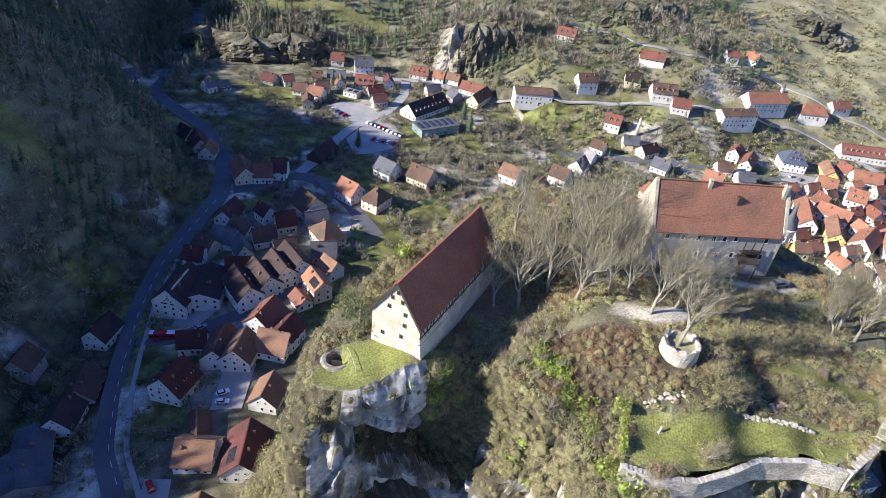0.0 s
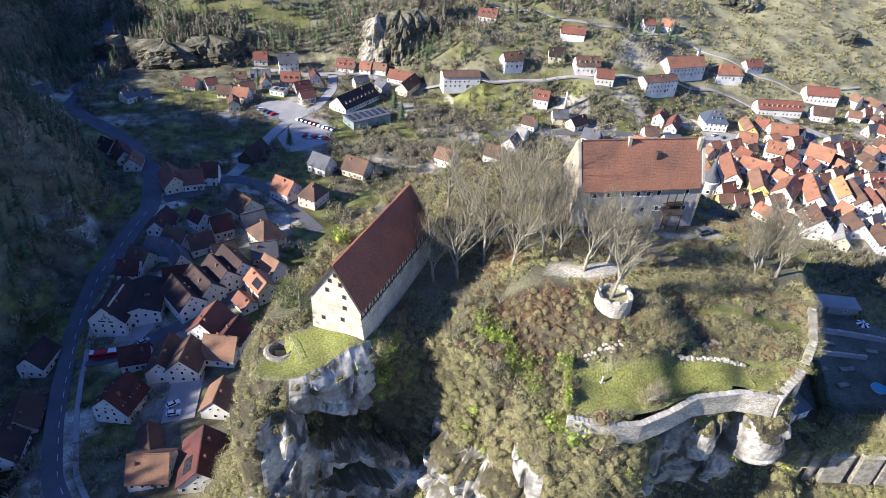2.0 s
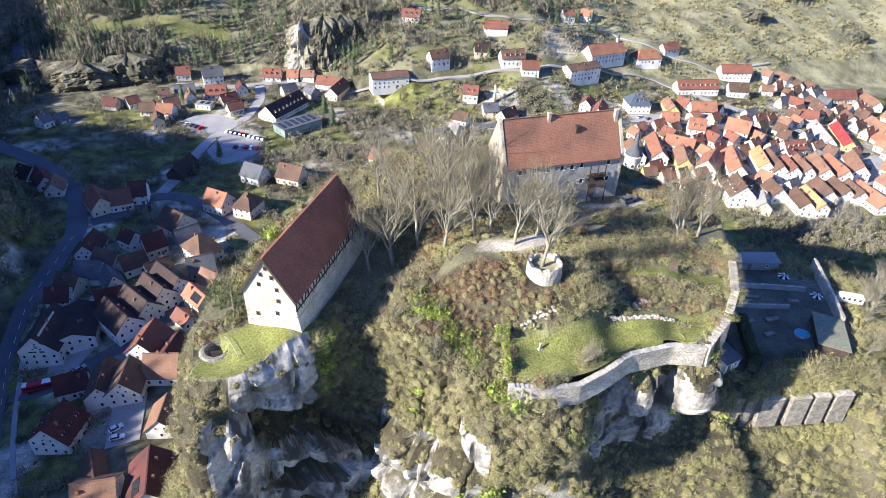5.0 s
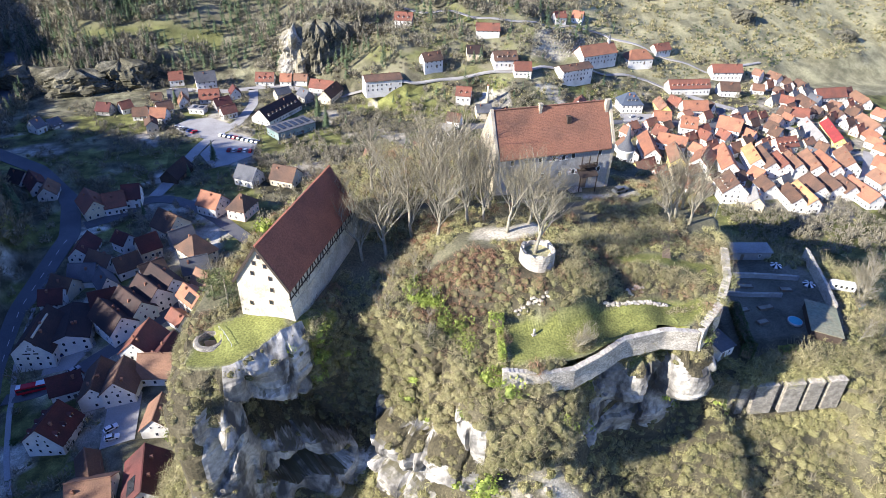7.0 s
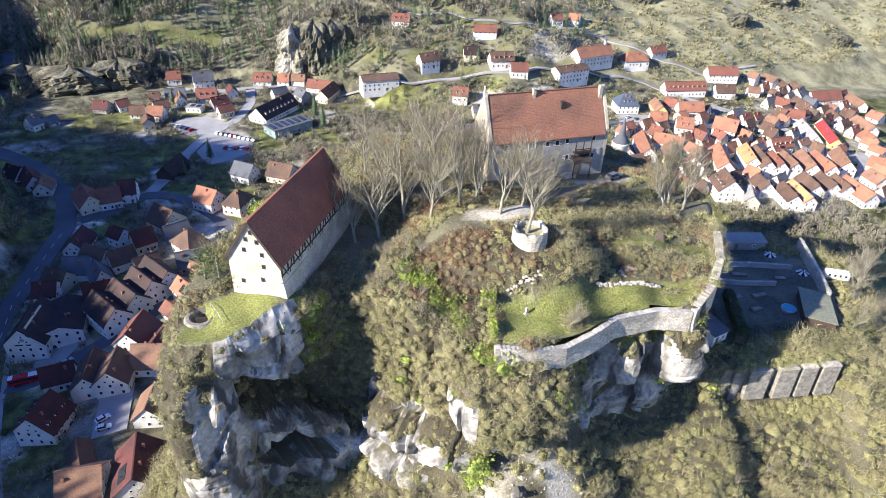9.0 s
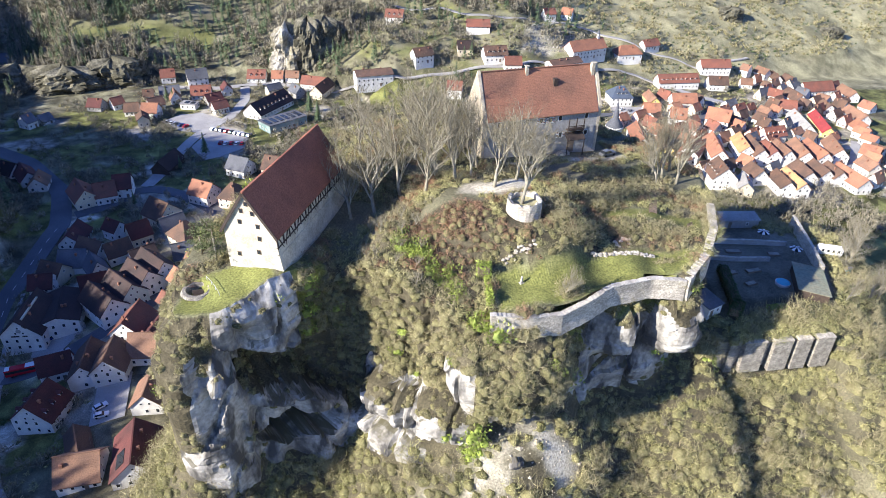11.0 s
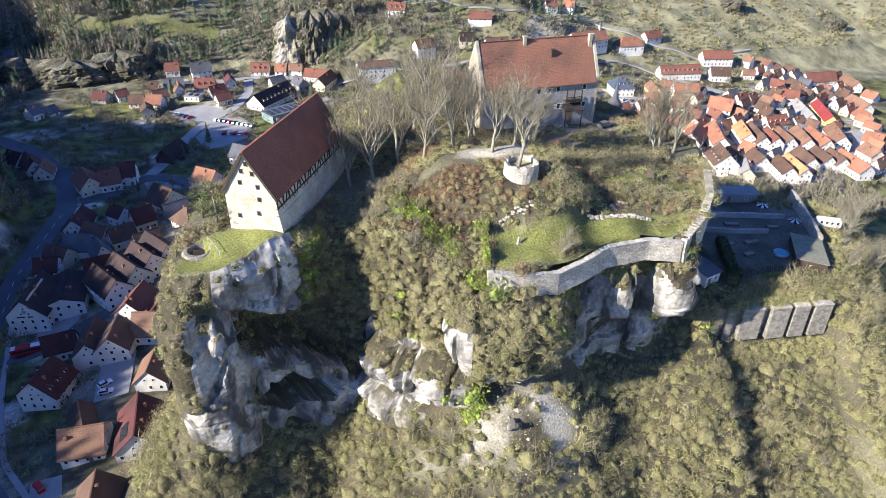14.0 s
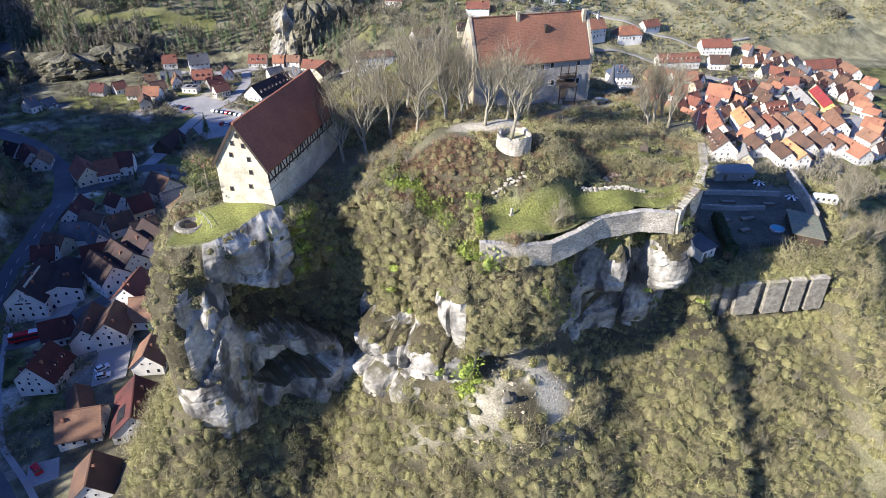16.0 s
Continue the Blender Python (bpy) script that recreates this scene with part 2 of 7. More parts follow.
# ---- lie of the land ----
RIM = [(-20, 76.2), (-17, 75), (-12, 74.8), (-7.5, 78), (-3, 81), (1, 83.5), (5, 87), (8.5, 87.5), (12, 83), (17, 76.5), (24, 70), (31, 65.5), (40, 65), (50, 67.6),
       (58, 71), (66, 72.4), (74, 71.2), (80, 75), (86, 82), (92, 95), (96, 112), (92, 126), (82, 138), (55, 150),
       (22, 150), (6, 136), (-8, 118), (-16, 100), (-20.4, 86)]
YARD = [(86, 83.5), (124, 83), (142, 108), (118, 128), (98, 112)]
SPOTS = [(-19, 77, 75.6), (-15, 76, 76.2), (-10, 77, 77.2), (-12, 82, 77.8), (-4, 82, 78.8), (-8, 100, 79), (2, 90, 77.5), (10, 88, 74), (11, 100, 77.5), (20, 80, 80), (19, 88, 82),
         (33, 90, 86.5), (42, 95, 87), (48, 82, 85.2), (44, 80.5, 85.4), (40, 84, 86), (48, 86, 86.2), (35, 73, 78), (41, 72, 77), (62, 78, 78.5), (69, 88, 81), (83, 84, 79),
         (32, 65, 74), (40, 67.5, 76.6), (48, 68, 76.2), (58, 72, 76.2), (70, 73, 76.6), (25, 72, 77), (60, 108, 83), (60, 116, 81.5), (75, 117, 81), (84, 125, 80), (20, 120, 82), (40, 140, 80), (95, 125, 78)]


def edge_distance(x, y, poly):
    """Signed distance to a polygon in plan: negative inside."""
    best = np.full(x.shape, 1e9)
    inside = np.zeros(x.shape, bool)
    for (ax, ay), (bx, by) in zip(poly, poly[1:] + poly[:1]):
        ex, ey = bx - ax, by - ay
        f = np.clip(((x - ax) * ex + (y - ay) * ey) / (ex * ex + ey * ey), 0, 1)
        best = np.minimum(best, np.hypot(x - ax - f * ex, y - ay - f * ey))
        if ay != by:
            inside ^= ((ay > y) != (by > y)) & (x < ex * (y - ay) / ey + ax)
    return np.where(inside, -best, best)


def waves(x, y):
    return (np.sin(x * .061 + 1.3 * np.sin(y * .043)) + np.sin(y * .077 + 1.7 * np.sin(x * .039))
            + .5 * np.sin(x * .17 + y * .13) + .5 * np.sin(y * .21 - x * .11))


def castle_top(x, y):
    total, weight = np.zeros(x.shape), np.zeros(x.shape)
    for sx, sy, sz in SPOTS:
        w = 1 / ((x - sx) ** 2 + (y - sy) ** 2 + 12) ** 2
        total, weight = total + w * sz, weight + w
    return total / weight


def ground_height(x, y, castle=True):
    x, y = np.asarray(x, float), np.asarray(y, float)
    valley = -.2 * np.clip(-58 - x, 0, 70) * np.clip((240 - y) / 80, 0, 1) - .05 * np.clip(x - 230, 0, 250)
    # far slopes to the north
    foot = np.interp(x, [-420, -330, -260, -215, -160, -60, 0, 60, 150, 230, 330, 450, 700],
                     [700, 700, 640, 540, 430, 440, 425, 362, 350, 392, 405, 425, 460])
    far = 115 * (1 - np.exp(-np.clip(y - foot, 0, None) * .55 / 115))
    # wooded slope to the west
    bank = np.interp(y, [60, 110, 150, 200, 250, 300, 350, 420, 520, 640],
                     [-122, -128, -130, -121, -118, -148, -190, -215, -260, -330])
    tall = np.interp(y, [230, 330, 400, 450], [176, 90, 100, 160])
    west = tall * (1 - np.exp(-np.clip(bank - x, 0, None) * np.interp(y, [230, 330, 400, 450], [1.26, .85, .9, 1.15]) / tall))
    west = np.minimum(west, np.interp(y, [200, 250, 300, 420, 520], [300, 115, 74, 74, 300]) + .06 * np.clip(bank - x, 0, 300))
    land = valley + far + west + np.clip((far + west) / 12, 0, 1) * 1.6 * waves(x, y)
    if not castle:
        return land
    # castle rock and the lower yard beside it
    d = edge_distance(x, y, RIM)
    top = castle_top(x, y)
    foot_z = np.interp(x, [-30, -22, -15, -10, 2, 12, 20, 30, 37, 44, 53, 60, 68, 75, 90], [50, 47, 35, 31, 33, 38, 41, 43, 48, 50, 49, 44, 42, 43, 40])
    away = np.clip((x - 2) / 12, 0, 1) * (1 - np.exp(-np.clip(d - 5, 0, None) / 12))
    foot_z = foot_z + (42 - foot_z) * away
    inset = np.interp(x, [-3, 8], [12.0, 5.0]) * np.clip((100 - y) / 10, 0, 1)
    drop = np.clip(d + inset - .3, 0, None)
    base = foot_z - np.clip(d, -4, None) * np.interp(x, [-26, -14], [1.65, .95])
    rock = base + (top - base) * np.exp(-(drop / 1.3) ** 2)
    e = edge_distance(x, y, YARD)
    step = np.clip((e - 5.6) / .5, 0, 1) * 7.5 * np.clip((x - 88) / 3, 0, 1) * np.clip((121 - x) / 3, 0, 1) * (y < 84)
    yard = np.where(e < 0, 55., 55 - .55 * np.clip(e, 0, 5.6) - step - np.clip(e - 6.1, 0, None) * .9)
    bailey = 52 - np.clip(np.hypot(x - 108, y - 173) - 8, 0, None) * 1.3
    return np.maximum(np.maximum(land, rock), np.maximum(np.maximum(yard, bailey), -60))


def surface_height(x, y):
    """Where one stands: the ground, or the top of the castle rock up to its edge."""
    return np.where(edge_distance(x, y, RIM) < .2, castle_top(x, y), ground_height(x, y))


# ---- building tools ----
def mesh_of(name, bm, *materials):
    data = bpy.data.meshes.new(name)
    bm.to_mesh(data)
    bm.free()
    for m in materials:
        data.materials.append(m)
    return data


def part(name, bm, mat, parent, label=""):
    ob = new(name, bm if isinstance(bm, bpy.types.Mesh) else mesh_of(name, bm, mat))
    ob.parent = parent
    return tagged(ob, label)


def thing(name, m, label, category, group="", kind=""):
    ob = new(name)
    ob.matrix_world = m
    ob.empty_display_size = .2
    return tagged(ob, label, category, group, kind)


def triangles(name, points, mat):
    """A mesh of loose triangles from an array (n, 3, 3)."""
    data = bpy.data.meshes.new(name)
    k = len(points)
    data.vertices.add(3 * k), data.loops.add(3 * k), data.polygons.add(k)
    data.vertices.foreach_set("co", np.ascontiguousarray(points, np.float32).ravel())
    data.loops.foreach_set("vertex_index", np.arange(3 * k, dtype=np.int32))
    data.polygons.foreach_set("loop_start", np.arange(0, 3 * k, 3, dtype=np.int32))
    data.update(calc_edges=True)
    data.materials.append(mat)
    return data


def sheet(name, x, y, z, mat, smooth=True):
    """A mesh from three grids of the same shape."""
    r, c = x.shape
    data = bpy.data.meshes.new(name)
    i = np.arange(r * c).reshape(r, c)
    quads = np.stack([i[:-1, :-1], i[:-1, 1:], i[1:, 1:], i[1:, :-1]], -1).reshape(-1)
    k = len(quads) // 4
    data.vertices.add(r * c), data.loops.add(4 * k), data.polygons.add(k)
    data.vertices.foreach_set("co", np.stack([x, y, z], -1).astype(np.float32).ravel())
    data.loops.foreach_set("vertex_index", quads.astype(np.int32))
    data.polygons.foreach_set("loop_start", np.arange(0, 4 * k, 4, dtype=np.int32))
    data.polygons.foreach_set("use_smooth", np.full(k, smooth))
    data.update(calc_edges=True)
    data.materials.append(mat)
    return data


def box(bm, x0, x1, y0, y1, z0, z1, index=0):
    v = [bm.verts.new((x, y, z)) for z in (z0, z1) for x, y in ((x0, y0), (x1, y0), (x1, y1), (x0, y1))]
    for f in ((3, 2, 1, 0), (4, 5, 6, 7), (0, 1, 5, 4), (1, 2, 6, 5), (2, 3, 7, 6), (3, 0, 4, 7)):
        bm.faces.new([v[k] for k in f]).material_index = index
    return v


def bevelled(x, y, z, e=.03):
    """A box of that size about the origin of its base, with bevelled edges."""
    bm = bmesh.new()
    box(bm, -x / 2, x / 2, -y / 2, y / 2, 0, z)
    bmesh.ops.bevel(bm, geom=bm.edges[:], offset=e, segments=1, affect="EDGES")
    return bm


def beam(bm, a, b, w=.22, d=.22):
    """A squared timber from a to b."""
    a, b = Vector(a), Vector(b)
    m = look(a, b)
    k = (b - a).length
    v = box(bm, -w / 2, w / 2, -d / 2, d / 2, -k, 0)
    for p in v:
        p.co = m @ p.co


def tube(bm, points, radii, sides=8, cap=True):
    rings = []
    for i, p in enumerate(points):
        a, b = Vector(points[max(i - 1, 0)]), Vector(points[min(i + 1, len(points) - 1)])
        q = (b - a).to_track_quat("Z", "Y")
        rings.append([bm.verts.new(Vector(p) + q @ Vector((radii[i] * math.cos(t), radii[i] * math.sin(t), 0)))
                      for t in np.arange(sides) * 2 * math.pi / sides])
    for r, s in zip(rings, rings[1:]):
        for k in range(sides):
            bm.faces.new((r[k], r[(k + 1) % sides], s[(k + 1) % sides], s[k])).smooth = True
    if cap:
        bm.faces.new(rings[0][::-1]), bm.faces.new(rings[-1])


def height(x, y):
    return float(surface_height(np.array([x]), np.array([y]))[0])


def land_height(x, y):
    return float(ground_height(np.array([x]), np.array([y]), False)[0])


# ---- ground ----
def graded(knots):
    """Coordinates with a step of their own in each stretch."""
    out = []
    for (a, step), (b, _) in zip(knots, knots[1:]):
        out.append(np.arange(a, b, step))
    return np.concatenate(out + [[knots[-1][0]]])


gx = graded([(-3000, 300), (-900, 40), (-420, 10), (-140, 4), (-34, 1), (130, 2), (170, 5), (460, 14), (900, 300), (3000, 1)])
gy = graded([(-2500, 300), (-700, 60), (-160, 12), (20, 4), (56, 1), (118, 2), (170, 4), (470, 12), (900, 200), (3500, 1)])
GX, GY = np.meshgrid(gx, gy)
GZ = ground_height(GX, GY)
ground = tagged(new("ground", sheet("ground", GX, GY, GZ, GROUND)), "winter meadow and woodland floor of a deep valley", "ground", kind="structure")


def inside(x, y, poly):
    return np.clip(.5 - edge_distance(x, y, poly), 0, 1)


GULLY_GRASS = [(-3, 80), (2, 82), (6, 86), (4, 90), (0, 86)]
LAWN_HALL = [(-21, 76.5), (-17, 75), (-12, 74.6), (-7, 78.2), (-3, 81), (-4, 84), (-10, 87), (-18, 84)]
LAWN_GARDEN = [(35, 67), (45, 67), (58, 70), (71, 72), (77, 75.5), (78, 78), (66, 79.5), (57, 78.5), (46, 75), (36, 76.5)]
LAWN_TERRACE = [(61, 88), (61, 91.5), (73, 90), (84.5, 87), (83, 83.2), (72, 86)]
PATH_LOOP = [(33, 93), (38, 91.5), (44, 91), (49, 95), (47, 97), (40, 95.5), (34, 96.5)]
OLD_TOWN = [(165, 275), (190, 345), (235, 362), (300, 345), (330, 405), (395, 385), (345, 300), (320, 232), (205, 225)]
LOWER_TOWN = [(-58, 145), (-84, 140), (-104, 175), (-100, 235), (-60, 250), (-46, 215)]
CLEARINGS = [(-168, 206, 15, 9), (-210, 280, 22, 12), (-258, 342, 30, 18), (-130, 482, 46, 7), (-84, 476, 30, 6)]
CHURCHYARD = [(146, 398), (156, 424), (188, 440), (205, 432), (184, 404)]
COURT = [(40, 108), (52, 111), (66, 112.5), (80, 114), (80, 116.5), (66, 115), (48, 113), (40, 110.5)]


def plots(x, y, size=17.0):
    """Distance to the nearest and second nearest plot's middle, and the plot's own random number."""
    first, second, sort = np.full(x.shape, 1e9), np.full(x.shape, 1e9), np.zeros(x.shape)
    i0, j0 = np.floor(x / size), np.floor(y / size)
    for a in (-1, 0, 1):
        for b in (-1, 0, 1):
            i, j = i0 + a, j0 + b
            u, v, w = (np.abs(np.sin(i * p + j * q) * 43758.5) % 1 for p, q in ((12.99, 78.23), (39.35, 11.13), (73.16, 52.23)))
            d = np.abs(x - (i + u) * size) + np.abs(y - (j + v) * size)
            second = np.minimum(second, np.maximum(first, d))
            sort = np.where(d < first, w, sort)
            first = np.minimum(first, d)
    return first, second, sort


def cover_of(x, y, z, rock):
    c = np.zeros((x.size, 4), np.float32)
    for poly in (LAWN_HALL, LAWN_GARDEN, LAWN_TERRACE, GULLY_GRASS):
        c[:, 0] = np.maximum(c[:, 0], inside(x, y, poly) * (z > 60) * (rock | (edge_distance(x, y, RIM) < -1 - np.interp(x, [-3, 8], [12, 5]))))
    for poly in (PATH_LOOP, COURT):
        c[:, 1] = np.maximum(c[:, 1], .8 * inside(x, y, poly))
    near = np.clip(1 - edge_distance(x, y, RIM) / 60, 0, 1)
    c[:, 2] = np.where(c[:, 0] + c[:, 1] > .05, 0, np.clip(1.6 * near, 0, 1)) * np.where((z > 75) & (y > 89), .35, 1)
    for poly, share in ((OLD_TOWN, .55), (LOWER_TOWN, .6)):
        c[:, 1] = np.maximum(c[:, 1], share * np.clip(.5 - edge_distance(x, y, poly) / 8, 0, 1) * (waves(x * 3, y * 3) > -.6))
    # sandy scree at the foot of the buttresses
    c[:, 1] = np.maximum(c[:, 1], .8 * np.clip(1.5 - np.minimum(np.hypot((x - 43) / 11, (y - 60) / 6.5), np.hypot((x - 29) / 9, (y - 62) / 3.5)), 0, 1) * (z < 56) * np.clip(.7 + .5 * waves(x * 7, y * 7), 0, 1))
    c[:, 1] = np.maximum(c[:, 1], .34 * inside(x, y, [(96, 87), (126, 87), (139, 107), (118, 125), (101, 111)]))
    c[:, 2] *= 1 - np.clip(c[:, 1], 0, 1)
    # garden plots of the valley: lawn, dug soil, gravel or rough meadow, each with its own bounds
    first, second, sort = plots(x, y)
    low = (near < .05) * (z < 14) * (y < 390) * np.clip((700 - np.abs(x)) / 100, 0, 1)
    c[:, 0] = np.maximum(c[:, 0], low * np.where(sort < .42, .9, .1))
    c[:, 1] = np.maximum(c[:, 1], low * np.where((sort > .42) & (sort < .60), .7, 0))
    c[:, 2] = np.maximum(c[:, 2], low * np.where((sort > .60) & (sort < .78), .7, 0))
    c[:, 1] = np.maximum(c[:, 1], .55 * inside(x, y, CHURCHYARD))
    for cx, cy, wide, deep in CLEARINGS:
        c[:, 0] = np.maximum(c[:, 0], .8 * (np.hypot((x - cx) / wide, (y - cy) / deep) < 1.25))
    hill = np.clip((x - 20) / 20, 0, 1) * np.clip((205 - x) / 20, 0, 1) * np.clip((y - 355) / 15, 0, 1) * np.clip((470 - y) / 20, 0, 1)
    c[:, 0] = np.maximum(c[:, 0], hill * np.clip(.20 + .30 * waves(x * 3, y * 3), 0, .8))
    # dry pale grass of the bald hillside
    bald = np.clip((x - 150) / 60, 0, 1) * np.clip((y - 385) / 25, 0, 1)
    c[:, 3] = bald * np.clip(.75 + .2 * waves(x * 2, y * 2), 0, 1)
    return c


def give_cover(data, rock=False):
    v = np.empty(3 * len(data.vertices), np.float32)
    data.vertices.foreach_get("co", v)
    v = v.reshape(-1, 3).astype(float)
    colours = data.color_attributes.new("cover", "FLOAT_COLOR", "POINT")
    colours.data.foreach_set("color", cover_of(v[:, 0], v[:, 1], v[:, 2], rock).ravel())


give_cover(ground.data)


# ---- roads ----
def ribbon(name, points, width, mat, lift, label, category, step=2.0):
    """A strip that follows the land along a smooth line."""
    p = np.array(points, float)
    t = np.concatenate([[0], np.cumsum(np.hypot(*np.diff(p[:, :2], axis=0).T))])
    s = np.arange(0, t[-1], step)
    x, y = np.interp(s, t, p[:, 0]), np.interp(s, t, p[:, 1])
    for _ in range(6):
        x[1:-1], y[1:-1] = (x[:-2] + 2 * x[1:-1] + x[2:]) / 4, (y[:-2] + 2 * y[1:-1] + y[2:]) / 4
    dx, dy = np.gradient(x), np.gradient(y)
    k = np.hypot(dx, dy)
    nx, ny = -dy / k, dx / k
    w = np.linspace(-.5, .5, 5)
    X, Y = x[:, None] + nx[:, None] * w * width, y[:, None] + ny[:, None] * w * width
    Z = np.repeat(ground_height(x, y, False)[:, None] + lift, 5, 1)
    X, Y = np.c_[X[:, :1], X, X[:, -1:]], np.c_[Y[:, :1], Y, Y[:, -1:]]
    Z = np.c_[Z[:, :1] - .8, Z, Z[:, -1:] - .8]
    return tagged(new(name, sheet(name, X[:, ::-1], Y[:, ::-1], Z[:, ::-1], mat, False)), label, category, kind="structure")


ROADS = []


def street(name, points, width, mat=None, lift=.22, label="narrow grey asphalt street of the town", category="road"):
    ROADS.append((points, width))
    return ribbon(name, points, width, mat or ASPHALT, lift, label, category)


def paved(name, points, mat, lift, label):
    """A level paved area over the land, with a thin edge."""
    bm = bmesh.new()
    top = [bm.verts.new((x, y, land_height(x, y) + lift)) for x, y in points]
    low = [bm.verts.new((v.co.x, v.co.y, v.co.z - 1)) for v in top]
    f = bm.faces.new(top)
    if f.normal.z < 0 or sum((a[0] - b[0]) * (a[1] + b[1]) for a, b in zip(points, points[1:] + points[:1])) < 0:
        f.normal_flip()
    for k in range(len(top)):
        j = (k + 1) % len(top)
        bm.faces.new((top[k], low[k], low[j], top[j]))
    bmesh.ops.recalc_face_normals(bm, faces=bm.faces[:])
    PAVED.append(points)
    return tagged(new(name, mesh_of(name, bm, mat)), label, "pavement", kind="structure")


PAVED = []
MAIN = [(-62, 70), (-80.7, 98), (-91.6, 112), (-100.2, 132.5), (-106.5, 152), (-112, 175), (-114, 204), (-110, 226), (-106.5, 247),
        (-114.7, 279), (-140.5, 316), (-169, 339), (-187, 356), (-191, 389), (-187, 407), (-200, 450), (-222, 520)]
street("road", MAIN, 8.5, label="grey asphalt main road curving along the valley", lift=.25)
ribbon("pavement", [(x + 5.2, y + .6) for x, y in MAIN[:7]], 1.6, PALE_PAVING, .4, "pale concrete pavement beside the main road", "pavement")
street("road", [(-106, 161.5), (-94, 160.6), (-86, 164), (-78.4, 169.5), (-71.6, 174), (-60, 183), (-50, 196), (-42, 208)], 6)
street("road", [(-29.5, 232), (-44.4, 252.6), (-57.5, 267), (-68.8, 275), (-79, 277), (-86, 267), (-90, 262), (-104, 255)], 6.5)
street("road", [(-77.4, 279), (-72, 295), (-67.4, 319), (-63, 335), (-57.4, 348), (-45, 366), (-38, 395), (-40, 424)], 6, PALE_PAVING, label="pale paved lane crossing the meadow to the car park")
street("road", [(-95, 428), (-56, 420), (-38, 425), (-19.4, 428), (3.3, 408), (22, 404), (33, 399), (62, 389), (90, 392), (123, 390), (150, 389), (180, 397), (215, 402), (234, 402),
                (252, 395), (268, 369), (285, 353), (302, 323), (306, 305), (303, 288), (290, 252), (272, 222)], 6, PALE_PAVING, label="pale road along the foot of the far slope")
street("road", [(64, 463), (87, 455), (120, 437), (152, 432), (188, 444), (214, 441), (235, 428), (267, 422), (294, 416), (340, 425)], 4.5, PALE_PAVING, label="narrow pale road climbing the far hillside")
street("road", [(60, 338), (100, 343), (140, 345), (185, 340), (200, 338), (225, 332), (242, 324), (262, 340), (270, 360)], 6, label="grey asphalt street below the castle")
street("road", [(242, 324), (232, 300), (228, 284), (238, 255), (262, 252), (300, 256), (330, 290)], 5, PALE_PAVING, label="pale paved street between rows of gabled houses")
paved("pavement", [(-69, 153), (-62, 155), (-58, 148), (-56.5, 129), (-66.5, 128)], PALE_PAVING, .2, "pale parking yard between the houses")
paved("pavement", [(-83, 364), (-75, 374), (-62, 375), (-50, 364), (-55, 342), (-71, 348)], PALE_PAVING, .26, "pale asphalt car park")
paved("pavement", [(-62, 324), (-55, 346), (-48, 352), (-32, 339), (-34, 319), (-46, 309), (-54, 306)], PALE_PAVING, .28, "pale asphalt car park beside the hotel")
paved("pavement", [(-97, 190), (-88, 196), (-80, 178), (-86, 168), (-96, 168)], PALE_PAVING, .16, "pale forecourt beside the inn")
paved("pavement", [(192, 340), (214, 338), (216, 350), (194, 352)], PALE_PAVING, .3, "pale market square")
paved("pavement", [(-76, 103), (-68, 103), (-66, 96), (-74, 95)], PALE_PAVING, .2, "pale drive beside the houses")


def dashes(points, gap, width, length, label):
    """White dashes along the middle of a road."""
    p = np.array(points, float)
    t = np.concatenate([[0], np.cumsum(np.hypot(*np.diff(p, axis=0).T))])
    bm = bmesh.new()
    for s in np.arange(4, t[-1] - 4, gap):
        a, b = (Vector((np.interp(q, t, p[:, 0]), np.interp(q, t, p[:, 1]), 0)) for q in (s, s + length))
        n = Vector((-(b - a).y, (b - a).x, 0)).normalized() * width / 2
        bm.faces.new([bm.verts.new((v.x, v.y, land_height(v.x, v.y) + .29)) for v in (a - n, b - n, b + n, a + n)])
    bmesh.ops.recalc_face_normals(bm, faces=bm.faces[:])
    return tagged(new("road_marking", mesh_of("road_marking", bm, PAINT_WHITE)), label, "road marking", kind="stuff")


dashes(MAIN[1:9], 7, .22, 3, "white dashed centre line on the main road")


# ---- houses ----
def window_mesh(w, h, name):
    """A window in one piece: a frame proud of the wall with its pane set back. It faces -y, its sill at z = 0."""
    bm = bmesh.new()
    rings = [[bm.verts.new((x, y, z)) for x, z in ((-w / 2 + i, i), (w / 2 - i, i), (w / 2 - i, h - i), (-w / 2 + i, h - i))] for i, y in ((0, .04), (0, -.07), (.1, -.07), (.1, -.01))]
    for a, b in zip(rings, rings[1:]):
        for k in range(4):
            bm.faces.new((a[k], a[(k + 1) % 4], b[(k + 1) % 4], b[k]))
    bm.faces.new(rings[-1]).material_index = 1
    bmesh.ops.recalc_face_normals(bm, faces=bm.faces[:])
    return mesh_of(name, bm, FRAME_WHITE, PANE)


WINDOW = window_mesh(1.05, 1.4, "window")
SMALL_WINDOW = window_mesh(.8, .95, "small_window")


def chimney_mesh():
    bm = bevelled(.7, .7, 1.5)
    box(bm, -.43, .43, -.43, .43, 1.5, 1.62)
    box(bm, -.2, .2, -.2, .2, 1.62, 1.85)
    return mesh_of("chimney", bm, BRICK)


CHIMNEY = chimney_mesh()


